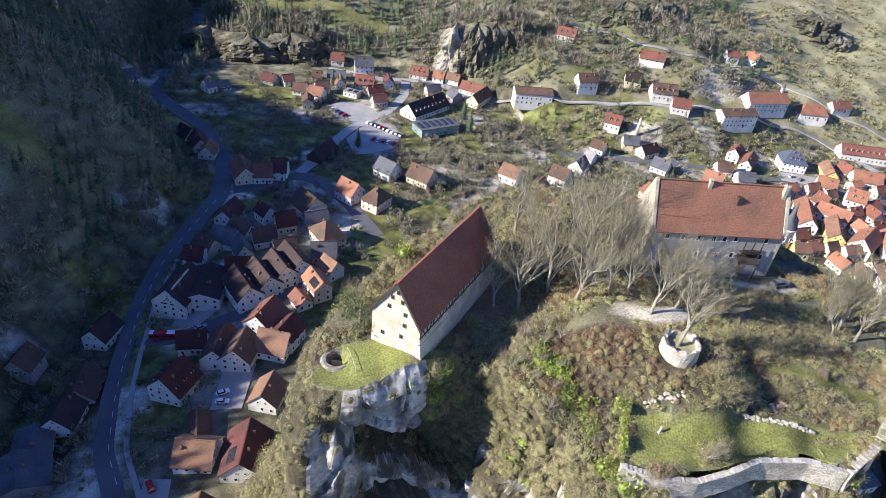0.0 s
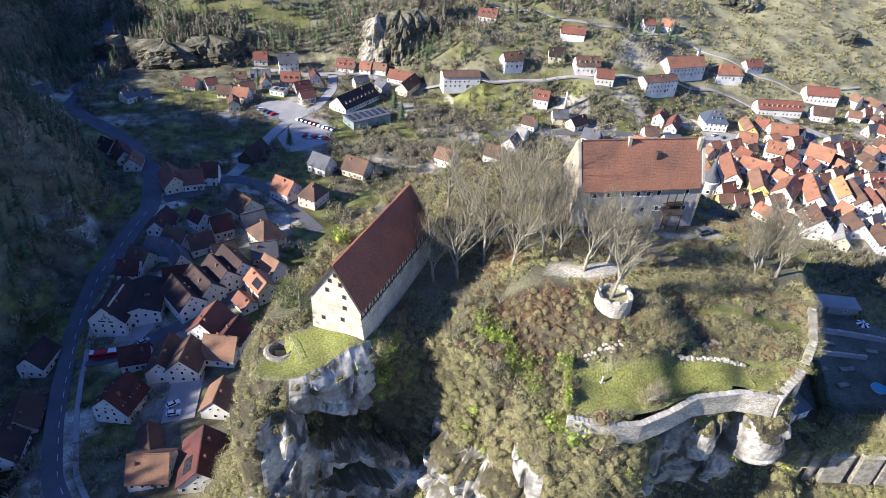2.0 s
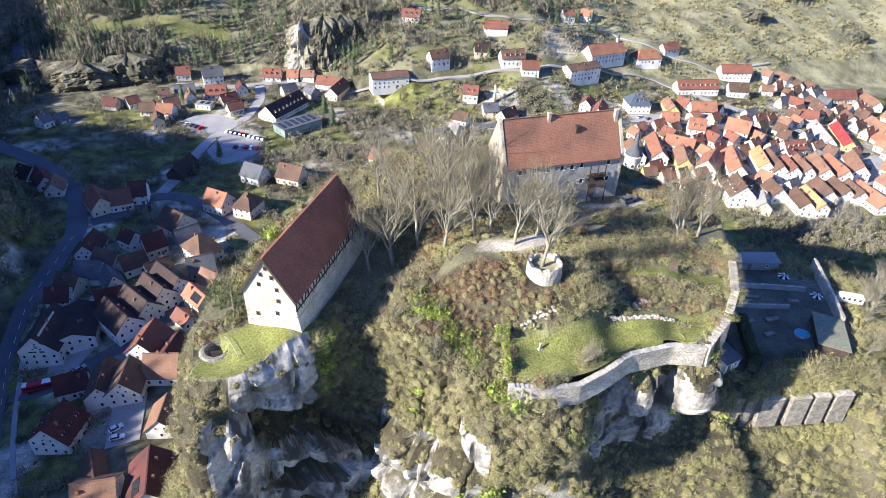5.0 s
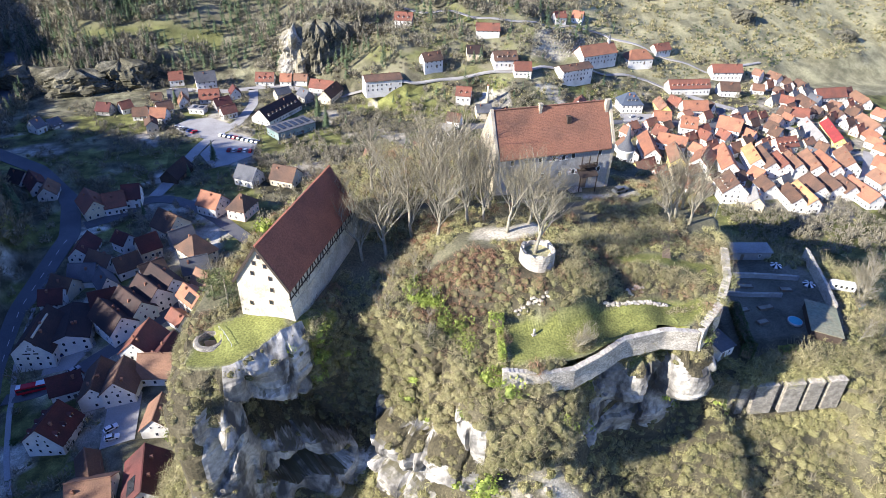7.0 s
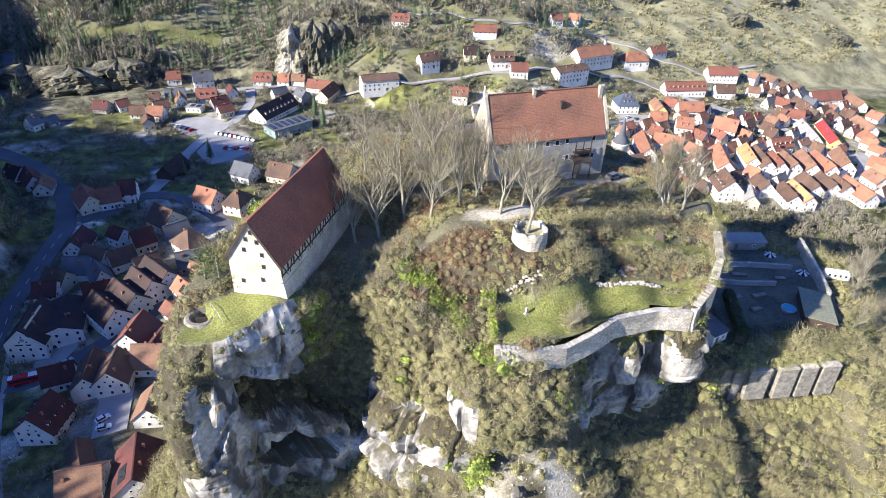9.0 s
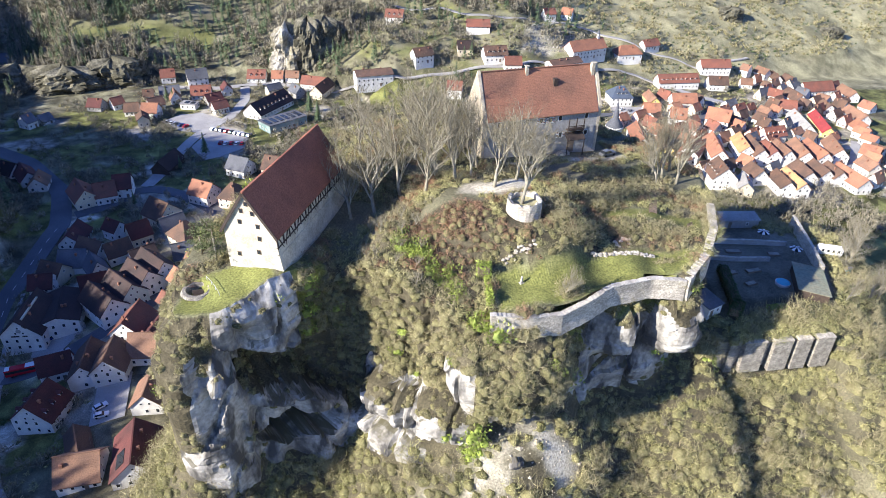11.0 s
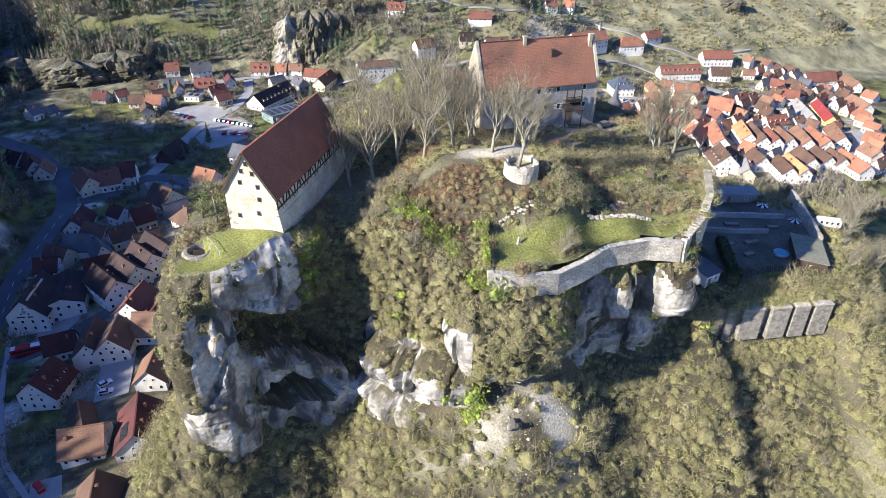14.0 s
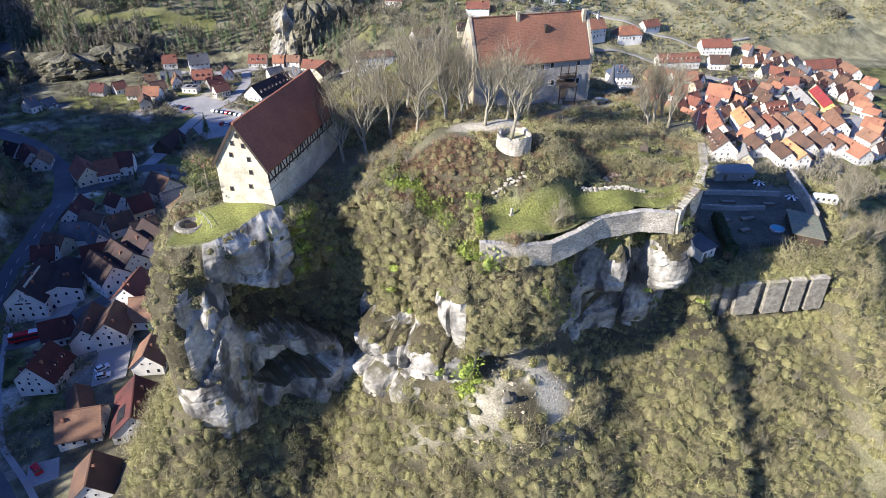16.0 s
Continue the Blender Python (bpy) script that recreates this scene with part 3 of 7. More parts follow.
def gable_walls(length, width, eave, ridge, deep):
    bm = bmesh.new()
    rings = []
    for x in (-length / 2, length / 2):
        rings.append([bm.verts.new((x, y, z)) for y, z in ((-width / 2, -deep), (width / 2, -deep), (width / 2, eave), (0, ridge), (-width / 2, eave))])
    for k in range(5):
        bm.faces.new((rings[0][k], rings[1][k], rings[1][(k + 1) % 5], rings[0][(k + 1) % 5]))
    bm.faces.new(rings[0][::-1]), bm.faces.new(rings[1])
    bmesh.ops.recalc_face_normals(bm, faces=bm.faces[:])
    return bm


def gable_roof(length, width, eave, ridge, over=.55, ends=.4, thick=.24):
    """A folded slab with eaves that overhang."""
    bm = bmesh.new()
    slope = (ridge - eave) / (width / 2)
    x, y = length / 2 + ends, width / 2 + over
    z = ridge - slope * y
    rings = [[bm.verts.new((px, py, pz + .06)) for py, pz in ((-y, z), (0, ridge), (y, z), (y, z + thick), (0, ridge + thick), (-y, z + thick))] for px in (-x, x)]
    for k in range(6):
        bm.faces.new((rings[0][k], rings[1][k], rings[1][(k + 1) % 6], rings[0][(k + 1) % 6]))
    for r in rings:
        bm.faces.new((r[0], r[1], r[4], r[5])), bm.faces.new((r[1], r[2], r[3], r[4]))
    bmesh.ops.recalc_face_normals(bm, faces=bm.faces[:])
    return bm


def ridge_cap(length, ridge, mat, parent, at=0.0, ends=.4, thick=.24):
    bm = bmesh.new()
    beam(bm, (at - length / 2 - ends, 0, ridge + thick + .1), (at + length / 2 + ends, 0, ridge + thick + .1), .36, .2)
    bmesh.ops.recalc_face_normals(bm, faces=bm.faces[:])
    return part("ridge_cap", bm, mat, parent)


def hip_roof(length, width, eave, ridge, over=.55):
    bm = bmesh.new()
    x, y, top = length / 2 + over, width / 2 + over, max(length / 2 - width * .36, .6)
    low = [bm.verts.new(p) for p in ((-x, -y, eave - .3), (x, -y, eave - .3), (x, y, eave - .3), (-x, y, eave - .3))]
    mid = [bm.verts.new((*v.co.xy, eave - .05)) for v in low]
    a, b = bm.verts.new((-top, 0, ridge)), bm.verts.new((top, 0, ridge))
    for k in range(4):
        bm.faces.new((low[k], low[(k + 1) % 4], mid[(k + 1) % 4], mid[k]))
    bm.faces.new(low[::-1])
    bm.faces.new((mid[0], mid[1], b, a)), bm.faces.new((mid[2], mid[3], a, b)), bm.faces.new((mid[1], mid[2], b)), bm.faces.new((mid[3], mid[0], a))
    return bm


def dormer_mesh(roof, wall):
    bm = bmesh.new()
    box(bm, -.6, .6, -.1, 2.2, -.6, 1.15, 0)
    v = [bm.verts.new(p) for p in ((-.8, -.3, 1.1), (0, -.3, 1.75), (.8, -.3, 1.1), (-.8, 2.4, 1.1), (0, 2.4, 1.75), (.8, 2.4, 1.1))]
    for f in ((0, 1, 4, 3), (1, 2, 5, 4), (0, 2, 1), (3, 4, 5), (0, 3, 5, 2)):
        bm.faces.new([v[k] for k in f]).material_index = 1
    box(bm, -.4, .4, -.14, 0, .1, 1.0, 2)
    return mesh_of("dormer", bm, wall, roof, PANE)


DORMERS = {}
WORDS = {"dark": "dark brown", "brown": "brown", "maroon": "maroon", "rust": "rust-red", "orange": "orange", "tan": "weathered tan",
         "yellowroof": "ochre", "slate": "grey slate", "blue": "blue slate", "grey": "pale grey", "red": "bright red"}
COATS = {"white": "white-plastered", "cream": "cream-plastered", "pink": "pink-plastered", "yellow": "yellow-plastered", "green_wall": "pale green plastered",
         "grey_wall": "grey-plastered", "timber": "dark-boarded", "glass": "glazed"}
dice = random.Random(4)
HOUSES = []


def house(x, y, yaw, length, width, eave, ridge, roof, wall, extra=""):
    """A house whose ridge runs along its own x axis."""
    if y > 330 or x > 160:  # the upper valley and the old town are built lower and narrower
        length, width, eave, ridge = length * .93, width * .89, eave * .84, ridge * .85
    z = land_height(x, y)
    HOUSES.append((x, y, max(length, width) / 2))
    kind = "barn" if extra == "barn" or wall == "timber" else "church" if extra == "church" else "building" if "flats" in extra or "flat" in extra or "inn" in extra else "house"
    shape = "hipped roof" if "hip" in extra else "flat roof" if extra == "flat" else "low-pitched roof" if "low" in extra else "steep gabled roof"
    name = {"barn": "barn", "church": "church", "building": "apartment_building" if "flats" in extra else "inn" if "inn" in extra else "building"}.get(kind, "house")
    long_word = "long " if length > 1.7 * width else "large " if width > 12.5 else "small " if width < 8.5 else ""
    ob = thing(name, pose(x, y, z, 0, 0, yaw), f"{long_word}{COATS[wall]} {kind} with {WORDS[roof]} tiled {shape}".replace("slate tiled", "slate").replace("tiled flat", "flat"),
               kind, "houses of the town" if kind == "house" else "")
    deep = 3.5
    if "hip" in extra or extra == "flat":
        bm = bmesh.new()
        box(bm, -length / 2, length / 2, -width / 2, width / 2, -deep, eave - .02)
    else:
        bm = gable_walls(length, width, eave, ridge, deep)
    part("wall", bm, WALLS[wall], ob)
    if extra == "flat":
        bm = bmesh.new()
        box(bm, -length / 2 - .3, length / 2 + .3, -width / 2 - .3, width / 2 + .3, eave, eave + .35)
    elif "hip" in extra:
        bm = hip_roof(length, width, eave, ridge)
    else:
        bm = gable_roof(length, width, eave, ridge)
    cap = part("roof", bm, ROOFS[roof], ob)
    if extra == "flat":
        for k in range(int(length / 4)):
            part("skylight", bevelled(2.4, width * .6, .25, .03), PANE, cap).matrix_basis = pose(-length / 2 + 2.2 + 4 * k, 0, eave + .35)
    elif "hip" not in extra:
        ridge_cap(length, ridge, ROOFS[roof], cap)
    slope = (ridge - eave) / (width / 2)
    if extra != "flat" and kind not in ("barn", "church"):
        for _ in range(1 + (length > 12)):
            cx, cy = dice.uniform(-.35, .35) * length, dice.choice((-1, 1)) * dice.uniform(.08, .2) * width
            if "hip" in extra:
                cx *= .4
            c = part("chimney", CHIMNEY, None, cap)
            c.matrix_basis = pose(cx, cy, ridge - slope * abs(cy) - .5)
    if "dorm" in extra:
        key = (roof, wall)
        if key not in DORMERS:
            DORMERS[key] = dormer_mesh(ROOFS[roof], WALLS[wall])
        n = max(2, int(length / 3.6))
        for s in (-1, 1):
            for k in range(n):
                d = part("dormer", DORMERS[key], None, cap)
                d.matrix_basis = pose((k + .5 - n / 2) * min(length / n, 3.6) * (.7 if "hip" in extra else 1), s * width * .36, ridge - slope * width * .36, 0, 0, 0 if s < 0 else 180)
    if "solar" in extra:
        s = part("solar_panel", bevelled(5, 3.2, .12), PANE, cap, "dark blue solar panel array")
        s.matrix_basis = pose(-length * .2, width * .28, ridge - slope * width * .28 + .34, -math.degrees(math.atan(slope)), 0, 0)
    if extra == "church":
        t = part("ridge_turret", bevelled(1.6, 1.6, 3.4), WALLS["white"], cap)
        t.matrix_basis = pose(length * .36, 0, ridge - .4)
        bm = bmesh.new()
        bmesh.ops.create_cone(bm, cap_ends=True, segments=8, radius1=1.3, radius2=.05, depth=3)
        t = part("spire", bm, ROOFS["slate"], t)
        t.matrix_basis = pose(0, 0, 4.9)
    if kind == "barn":
        bm = bmesh.new()
        box(bm, -1.6, 1.6, -.06, .05, 0, 2.6)
        d = part("barn_door", bm, WOOD, ob)
        d.matrix_basis = pose(0, -width / 2, .1)
        return ob
    floors = max(1, int((eave + .7) / 2.75))
    for side in range(4):
        run, off = (length, width / 2) if side % 2 == 0 else (width, length / 2)
        cols = max(1, int(run / 2.7))
        for f in range(floors):
            for c in range(cols):
                if dice.random() < .1:
                    continue
                u = (c + .5 - cols / 2) * run / cols
                w = part("window", WINDOW, None, ob)
                w.matrix_basis = pose(0, 0, 0, 0, 0, 90 * side) @ pose(u, -off, .95 + 2.75 * f)
        if side % 2 and not ("hip" in extra or extra == "flat" or "low" in extra) and ridge - eave > 3:
            for u in ((-1.2, 1.2) if width > 8 else (0,)):
                w = part("window", SMALL_WINDOW, None, ob)
                w.matrix_basis = pose(0, 0, 0, 0, 0, 90 * side) @ pose(u, -off, eave + .4)
            if ridge - eave > 4.6:
                w = part("window", SMALL_WINDOW, None, ob)
                w.matrix_basis = pose(0, 0, 0, 0, 0, 90 * side) @ pose(0, -off, eave + 2.6)
    bm = bevelled(1.1, .14, 2.1)
    d = part("door", bm, WOOD, ob)
    d.matrix_basis = pose(length * .12 + .7, -width / 2 - .02, 0)
    return ob


house(-97.1, 180.3, 85, 18.1, 13.0, 6.8, 13.0, "dark", "white", "big inn")
house(-99.7, 201.8, 0, 8.0, 8.0, 5.2, 9.0, "maroon", "white")
house(-88.6, 184.6, 98, 18.7, 13.0, 5.7, 8.0, "dark", "white", "low")
house(-98.0, 209.7, 152, 9.4, 8.0, 4.2, 8.0, "brown", "cream")
house(-92.2, 216.2, 174, 10.1, 10.0, 3.2, 8.0, "slate", "white")
house(-86.7, 221.9, 147, 11.3, 9.0, 3.7, 8.0, "brown", "white")
house(-80.9, 234.8, 141, 7.5, 7.0, 4.7, 8.0, "maroon", "white")
house(-96.6, 233.4, 86, 13.0, 9.0, 2.7, 7.0, "maroon", "white")
house(-64.0, 245.5, 137, 12.0, 12.0, 4.3, 10.0, "brown", "cream")
house(-50.0, 222.4, 40, 10.5, 14.0, 5.4, 12.0, "brown", "cream", "hip")
house(-73.6, 182.6, 130, 15.9, 10.0, 6.2, 11.0, "dark", "white")
house(-67.8, 188.4, 131, 14.8, 10.0, 6.2, 11.0, "dark", "green_wall")
house(-62.8, 194.4, 130, 13.6, 9.0, 6.7, 11.0, "dark", "white")
house(-58.6, 199.7, 130, 15.2, 10.0, 6.2, 11.0, "dark", "white")
house(-46.5, 188.0, 128, 11.0, 7.5, 6.3, 9.6, "orange", "cream", "solar")
house(-51.0, 180.6, 132, 7.5, 6.0, 3.0, 5.6, "rust", "white")
house(-44.0, 200.6, 140, 8.0, 7.5, 4.6, 8.6, "tan", "white")
house(-59.7, 166.0, 75, 12.3, 11.0, 5.8, 11.0, "rust", "white")
house(-50.6, 160.3, 73, 9.4, 9.0, 5.7, 10.0, "maroon", "white")
house(-53.5, 155.7, 173, 10.7, 11.0, 3.8, 9.0, "tan", "white")
house(-63.5, 150.2, 87, 11.7, 10.0, 5.2, 10.0, "brown", "white")
house(-71.4, 152.7, 91, 14.1, 10.0, 4.2, 9.0, "brown", "white")
house(-49.3, 133.4, 85, 10.2, 9.0, 3.7, 8.0, "tan", "white")
house(-80.8, 136.4, 75, 11.3, 12.0, 5.3, 11.0, "maroon", "white", "dorm")
house(-48.8, 111.0, 97, 15.4, 12.0, 3.4, 9.0, "maroon", "white", "solar")
house(-63.0, 110.4, 2, 10.8, 11.0, 3.0, 8.0, "tan", "white")
house(-66.5, 119.4, 110, 11.2, 6.0, 2.2, 5.0, "brown", "timber")
house(-54.6, 89.2, 95, 10.1, 10.0, 3.2, 8.0, "brown", "white")
house(-119.1, 161.7, 84, 11.0, 9.0, 4.7, 9.0, "dark", "white")
house(-112.4, 136.3, 102, 12.4, 10.0, 3.2, 8.0, "brown", "white")
house(-111.4, 123.0, 97, 10.9, 10.0, 4.2, 9.0, "dark", "white")
house(-114.9, 113.1, 112, 9.8, 10.0, 4.2, 6.0, "slate", "white", "low")
house(-111.8, 101.3, 121, 13.0, 16.0, 4.2, 7.0, "slate", "grey_wall", "low")
house(-134.8, 141.2, 92, 9.0, 9.0, 2.7, 7.0, "brown", "grey_wall")
house(-125.9, 285.9, 97, 10.3, 8.0, 3.2, 7.0, "tan", "white")
house(-134.2, 294.4, 121, 14.8, 8.0, 3.2, 7.0, "maroon", "white")
house(-143.3, 301.6, 146, 9.4, 9.0, 2.7, 7.0, "dark", "white")
house(-101.9, 268.0, 119, 15.1, 10.0, 4.2, 9.0, "rust", "cream")
house(-92.2, 268.6, 16, 8.9, 10.0, 4.2, 9.0, "rust", "white")
house(-85.3, 273.6, 6, 7.5, 10.0, 5.2, 10.0, "maroon", "white")
house(-69.9, 299.7, 70, 16.6, 9.0, 2.7, 7.0, "dark", "timber", "barn")
house(-47.7, 260.9, 146, 11.0, 10.0, 5.2, 10.0, "orange", "white")
house(-34.2, 256.5, 152, 9.0, 12.0, 5.3, 11.0, "brown", "pink", "hip")
house(-33.4, 288.0, 147, 10.9, 10.0, 4.2, 9.0, "slate", "white")
house(-15.2, 285.7, 152, 12.6, 11.0, 3.8, 9.0, "brown", "cream")
house(-22.2, 374.1, 53, 34.0, 15.0, 4.2, 11.0, "dark", "white", "dorm")
house(-13.4, 348.5, 34, 27.1, 14.0, 5.6, 6.0, "slate", "glass", "flat")
house(11.3, 399.7, 64, 21.8, 10.0, 5.2, 10.0, "brown", "cream")
house(6.5, 414.3, 156, 17.5, 10.0, 4.2, 9.0, "rust", "white")
house(-17.6, 430.3, 169, 8.2, 9.0, 3.7, 8.0, "orange", "white")
house(-7.7, 429.3, 167, 9.8, 8.0, 3.2, 7.0, "tan", "white")
house(-31.7, 433.2, 171, 13.1, 11.0, 3.8, 9.0, "rust", "white", "dorm")
house(-71.0, 431.6, 14, 13.8, 12.0, 6.3, 12.0, "slate", "white")
house(-91.0, 438.4, 10, 9.7, 10.0, 4.2, 9.0, "rust", "white")
house(-65.4, 404.1, 3, 13.1, 11.0, 3.8, 9.0, "rust", "white", "dorm")
house(-86.0, 411.2, 10, 13.0, 9.0, 2.7, 7.0, "slate", "white")
house(-70.4, 385.2, 163, 10.2, 7.0, 3.8, 4.0, "grey", "white", "flat")
house(-90.4, 372.9, 169, 10.0, 10.0, 5.2, 10.0, "orange", "white")
house(-102.3, 379.4, 2, 9.1, 9.0, 3.7, 8.0, "brown", "white")
house(-113.5, 391.0, 33, 7.5, 8.0, 4.2, 8.0, "rust", "white")
house(-124.8, 389.7, 163, 9.3, 9.0, 3.7, 8.0, "maroon", "grey_wall")
house(-97.9, 406.0, 5, 6.7, 8.0, 3.2, 7.0, "brown", "cream")
house(-194.0, 346.0, 40, 9.0, 8.5, 6.0, 11.0, "slate", "white")
house(-155.7, 365.6, 56, 6.8, 9.0, 4.7, 9.0, "slate", "white")
house(-148.9, 371.6, 48, 7.4, 8.0, 2.3, 6.0, "slate", "white")
house(44.5, 391.0, 8, 25.6, 13.0, 8.6, 11.2, "brown", "white", "flats")
house(77.9, 399.9, 18, 14.1, 10.0, 6.2, 11.0, "brown", "white")
house(109.0, 408.2, 174, 11.1, 10.0, 4.2, 9.0, "dark", "cream")
house(126.6, 395.9, 3, 16.9, 11.0, 5.8, 11.0, "brown", "white", "dorm")
house(135.8, 383.3, 172, 11.8, 10.0, 5.2, 10.0, "rust", "white")
house(173.5, 388.9, 18, 26.7, 12.0, 9.3, 12.0, "brown", "white", "flats")
house(121.7, 425.0, 171, 17.2, 9.0, 2.7, 7.0, "rust", "white")
house(66.3, 446.3, 163, 13.2, 10.0, 4.2, 9.0, "rust", "white", "dorm")
house(181.0, 447.0, 8, 9.3, 8.0, 5.2, 9.0, "rust", "white")
house(197.4, 451.5, 147, 8.4, 9.0, 4.7, 9.0, "orange", "white")
house(196.0, 407.5, 17, 31.5, 13.0, 7.8, 14.0, "orange", "white", "church")
house(232.5, 415.3, 3, 20.5, 13.0, 4.8, 11.0, "orange", "white", "hip")
house(255.9, 427.4, 16, 15.3, 9.0, 3.7, 8.0, "rust", "white")
house(94.5, 370.6, 162, 10.0, 10.0, 5.2, 10.0, "rust", "white", "dorm")
house(104.6, 358.2, 0, 10.1, 9.0, 3.7, 8.0, "slate", "cream")
house(118.2, 332.8, 148, 10.1, 10.0, 4.2, 9.0, "slate", "white")
house(169.4, 361.1, 57, 11.6, 8.0, 6.2, 10.0, "rust", "white")
house(174.0, 350.8, 60, 18.3, 8.0, 6.2, 10.0, "rust", "white")
house(156.2, 339.6, 3, 9.4, 9.0, 4.7, 9.0, "brown", "white")
house(165.4, 329.5, 2, 10.3, 9.0, 4.7, 9.0, "slate", "white")
house(144.6, 321.7, 156, 9.9, 9.0, 4.7, 9.0, "orange", "white")
house(77.3, 333.0, 145, 6.0, 8.0, 4.2, 8.0, "grey", "white")
house(105.7, 293.8, 107, 13.2, 9.0, 4.7, 9.0, "rust", "cream")
house(203.4, 359.3, 174, 15.1, 15.0, 6.9, 14.0, "blue", "white", "hip dorm")
house(261.7, 389.5, 178, 32.6, 11.0, 5.8, 11.0, "rust", "white", "dorm")
house(303.7, 411.4, 174, 24.6, 11.0, 6.8, 12.0, "rust", "white")
house(291.7, 385.6, 169, 14.7, 11.0, 5.8, 11.0, "brown", "white")
house(223.5, 352.8, 80, 17.5, 8.0, 5.2, 9.0, "tan", "yellow")
house(212.6, 332.0, 160, 10.9, 10.0, 6.2, 11.0, "orange", "white")
house(222.9, 317.9, 155, 10.2, 12.0, 7.3, 13.0, "orange", "white", "dorm")
house(243.5, 348.1, 172, 17.5, 11.0, 5.8, 11.0, "orange", "white")
house(249.4, 315.6, 141, 14.5, 13.0, 6.8, 13.0, "orange", "white")
house(203.1, 299.4, 142, 17.2, 10.0, 5.2, 10.0, "orange", "white")
house(186.6, 295.0, 74, 28.4, 10.0, 5.2, 10.0, "orange", "white")
house(172.0, 292.2, 83, 19.1, 9.0, 5.7, 10.0, "tan", "white")
house(195.7, 280.9, 71, 22.3, 9.0, 5.7, 10.0, "tan", "yellow")
house(207.1, 272.9, 48, 20.7, 12.0, 6.3, 12.0, "orange", "white")
house(220.9, 271.9, 70, 28.8, 10.0, 6.2, 11.0, "orange", "white")
house(204.8, 241.1, 78, 15.7, 14.0, 7.4, 14.0, "brown", "white", "dorm")
house(238.5, 273.2, 72, 21.7, 9.0, 6.7, 11.0, "yellowroof", "white")
house(243.7, 269.7, 77, 24.6, 9.0, 6.7, 11.0, "brown", "white")
house(249.6, 264.9, 78, 17.3, 9.0, 6.7, 11.0, "rust", "white")
house(257.3, 264.7, 82, 17.5, 9.0, 6.7, 11.0, "tan", "white")
house(269.1, 264.7, 73, 22.6, 9.0, 6.7, 11.0, "tan", "white")
house(278.1, 263.4, 83, 22.3, 9.0, 6.7, 11.0, "orange", "white")
house(294.5, 267.7, 67, 23.5, 10.0, 6.2, 11.0, "tan", "white")
house(225.3, 241.4, 88, 11.9, 9.0, 5.7, 10.0, "brown", "white")
house(232.2, 229.8, 80, 16.3, 8.0, 6.2, 10.0, "brown", "white")
house(239.3, 230.0, 83, 20.5, 8.0, 6.2, 10.0, "yellowroof", "white")
house(252.6, 240.2, 80, 17.0, 10.0, 5.2, 10.0, "brown", "white")
house(263.0, 240.9, 85, 15.5, 9.0, 5.7, 10.0, "brown", "white")
house(269.7, 238.4, 85, 14.5, 9.0, 5.7, 10.0, "brown", "white")
house(276.0, 232.9, 90, 22.4, 10.0, 5.2, 10.0, "orange", "white")
house(298.0, 245.9, 90, 12.1, 9.0, 5.7, 10.0, "tan", "white")
house(212.7, 231.5, 64, 14.2, 8.0, 5.2, 9.0, "grey", "cream")
house(271.7, 292.8, 6, 15.6, 10.0, 5.2, 10.0, "rust", "white", "dorm")
house(323.9, 363.3, 136, 9.6, 9.0, 4.7, 9.0, "rust", "white")
house(315.8, 338.7, 154, 11.2, 10.0, 5.2, 10.0, "rust", "white")
house(309.0, 314.9, 72, 31.8, 9.0, 2.7, 7.0, "grey", "white")
house(319.8, 309.9, 68, 34.0, 8.0, 4.2, 8.0, "red", "yellow")
house(369.3, 378.4, 3, 26.9, 12.0, 4.3, 10.0, "rust", "white")
house(337.1, 359.9, 85, 19.0, 10.0, 4.2, 9.0, "brown", "white")
house(331.3, 410.5, 120, 7.1, 8.0, 5.2, 9.0, "tan", "white")
house(345.6, 409.6, 107, 11.5, 8.0, 5.2, 9.0, "tan", "white")
house(352.3, 402.6, 77, 14.7, 7.0, 4.7, 8.0, "brown", "white")
house(360.4, 396.8, 88, 14.0, 8.0, 4.2, 8.0, "brown", "white")
house(318.6, 389.6, 159, 8.7, 8.0, 4.2, 8.0, "tan", "white")
house(387.8, 367.4, 81, 19.9, 9.0, 4.7, 9.0, "tan", "white")
house(357.1, 322.9, 83, 21.5, 9.0, 4.7, 9.0, "tan", "white")
house(344.0, 303.8, 83, 12.4, 9.0, 3.7, 8.0, "orange", "white")
house(382.7, 341.3, 107, 9.7, 9.0, 3.7, 8.0, "orange", "white")
house(347.4, 340.0, 79, 12.5, 8.0, 4.2, 8.0, "brown", "white")
house(315.7, 264.1, 128, 10.3, 10.0, 5.2, 10.0, "orange", "white")
house(31.0, 299.0, 150, 10.5, 9.0, 4.7, 9.0, "tan", "white")
house(44.5, 286.0, 62, 11.0, 8.5, 4.7, 9.0, "rust", "white")
house(57.5, 303.5, 148, 10.0, 9.0, 5.0, 9.5, "brown", "white")
house(69.0, 318.0, 58, 10.0, 8.5, 4.7, 9.0, "slate", "white")
house(84.0, 347.5, 150, 9.0, 8.5, 4.7, 9.0, "brown", "white")
house(114.0, 351.5, 35, 13.0, 9.0, 4.2, 8.5, "dark", "cream")


# ---- castle rock ----
FACES = {}


def facet(q, flat, tall, seed):
    """Broken rock: tilted planes, one for each block of a random packing."""
    v = Vector((q.x * flat + seed, q.y * flat, q.z * tall + seed))
    near = noise.voronoi(v)[1][0]
    tilt = noise.noise_vector(near * 5.7)
    return .9 * tilt.x + 1.3 * tilt.dot(v - near)


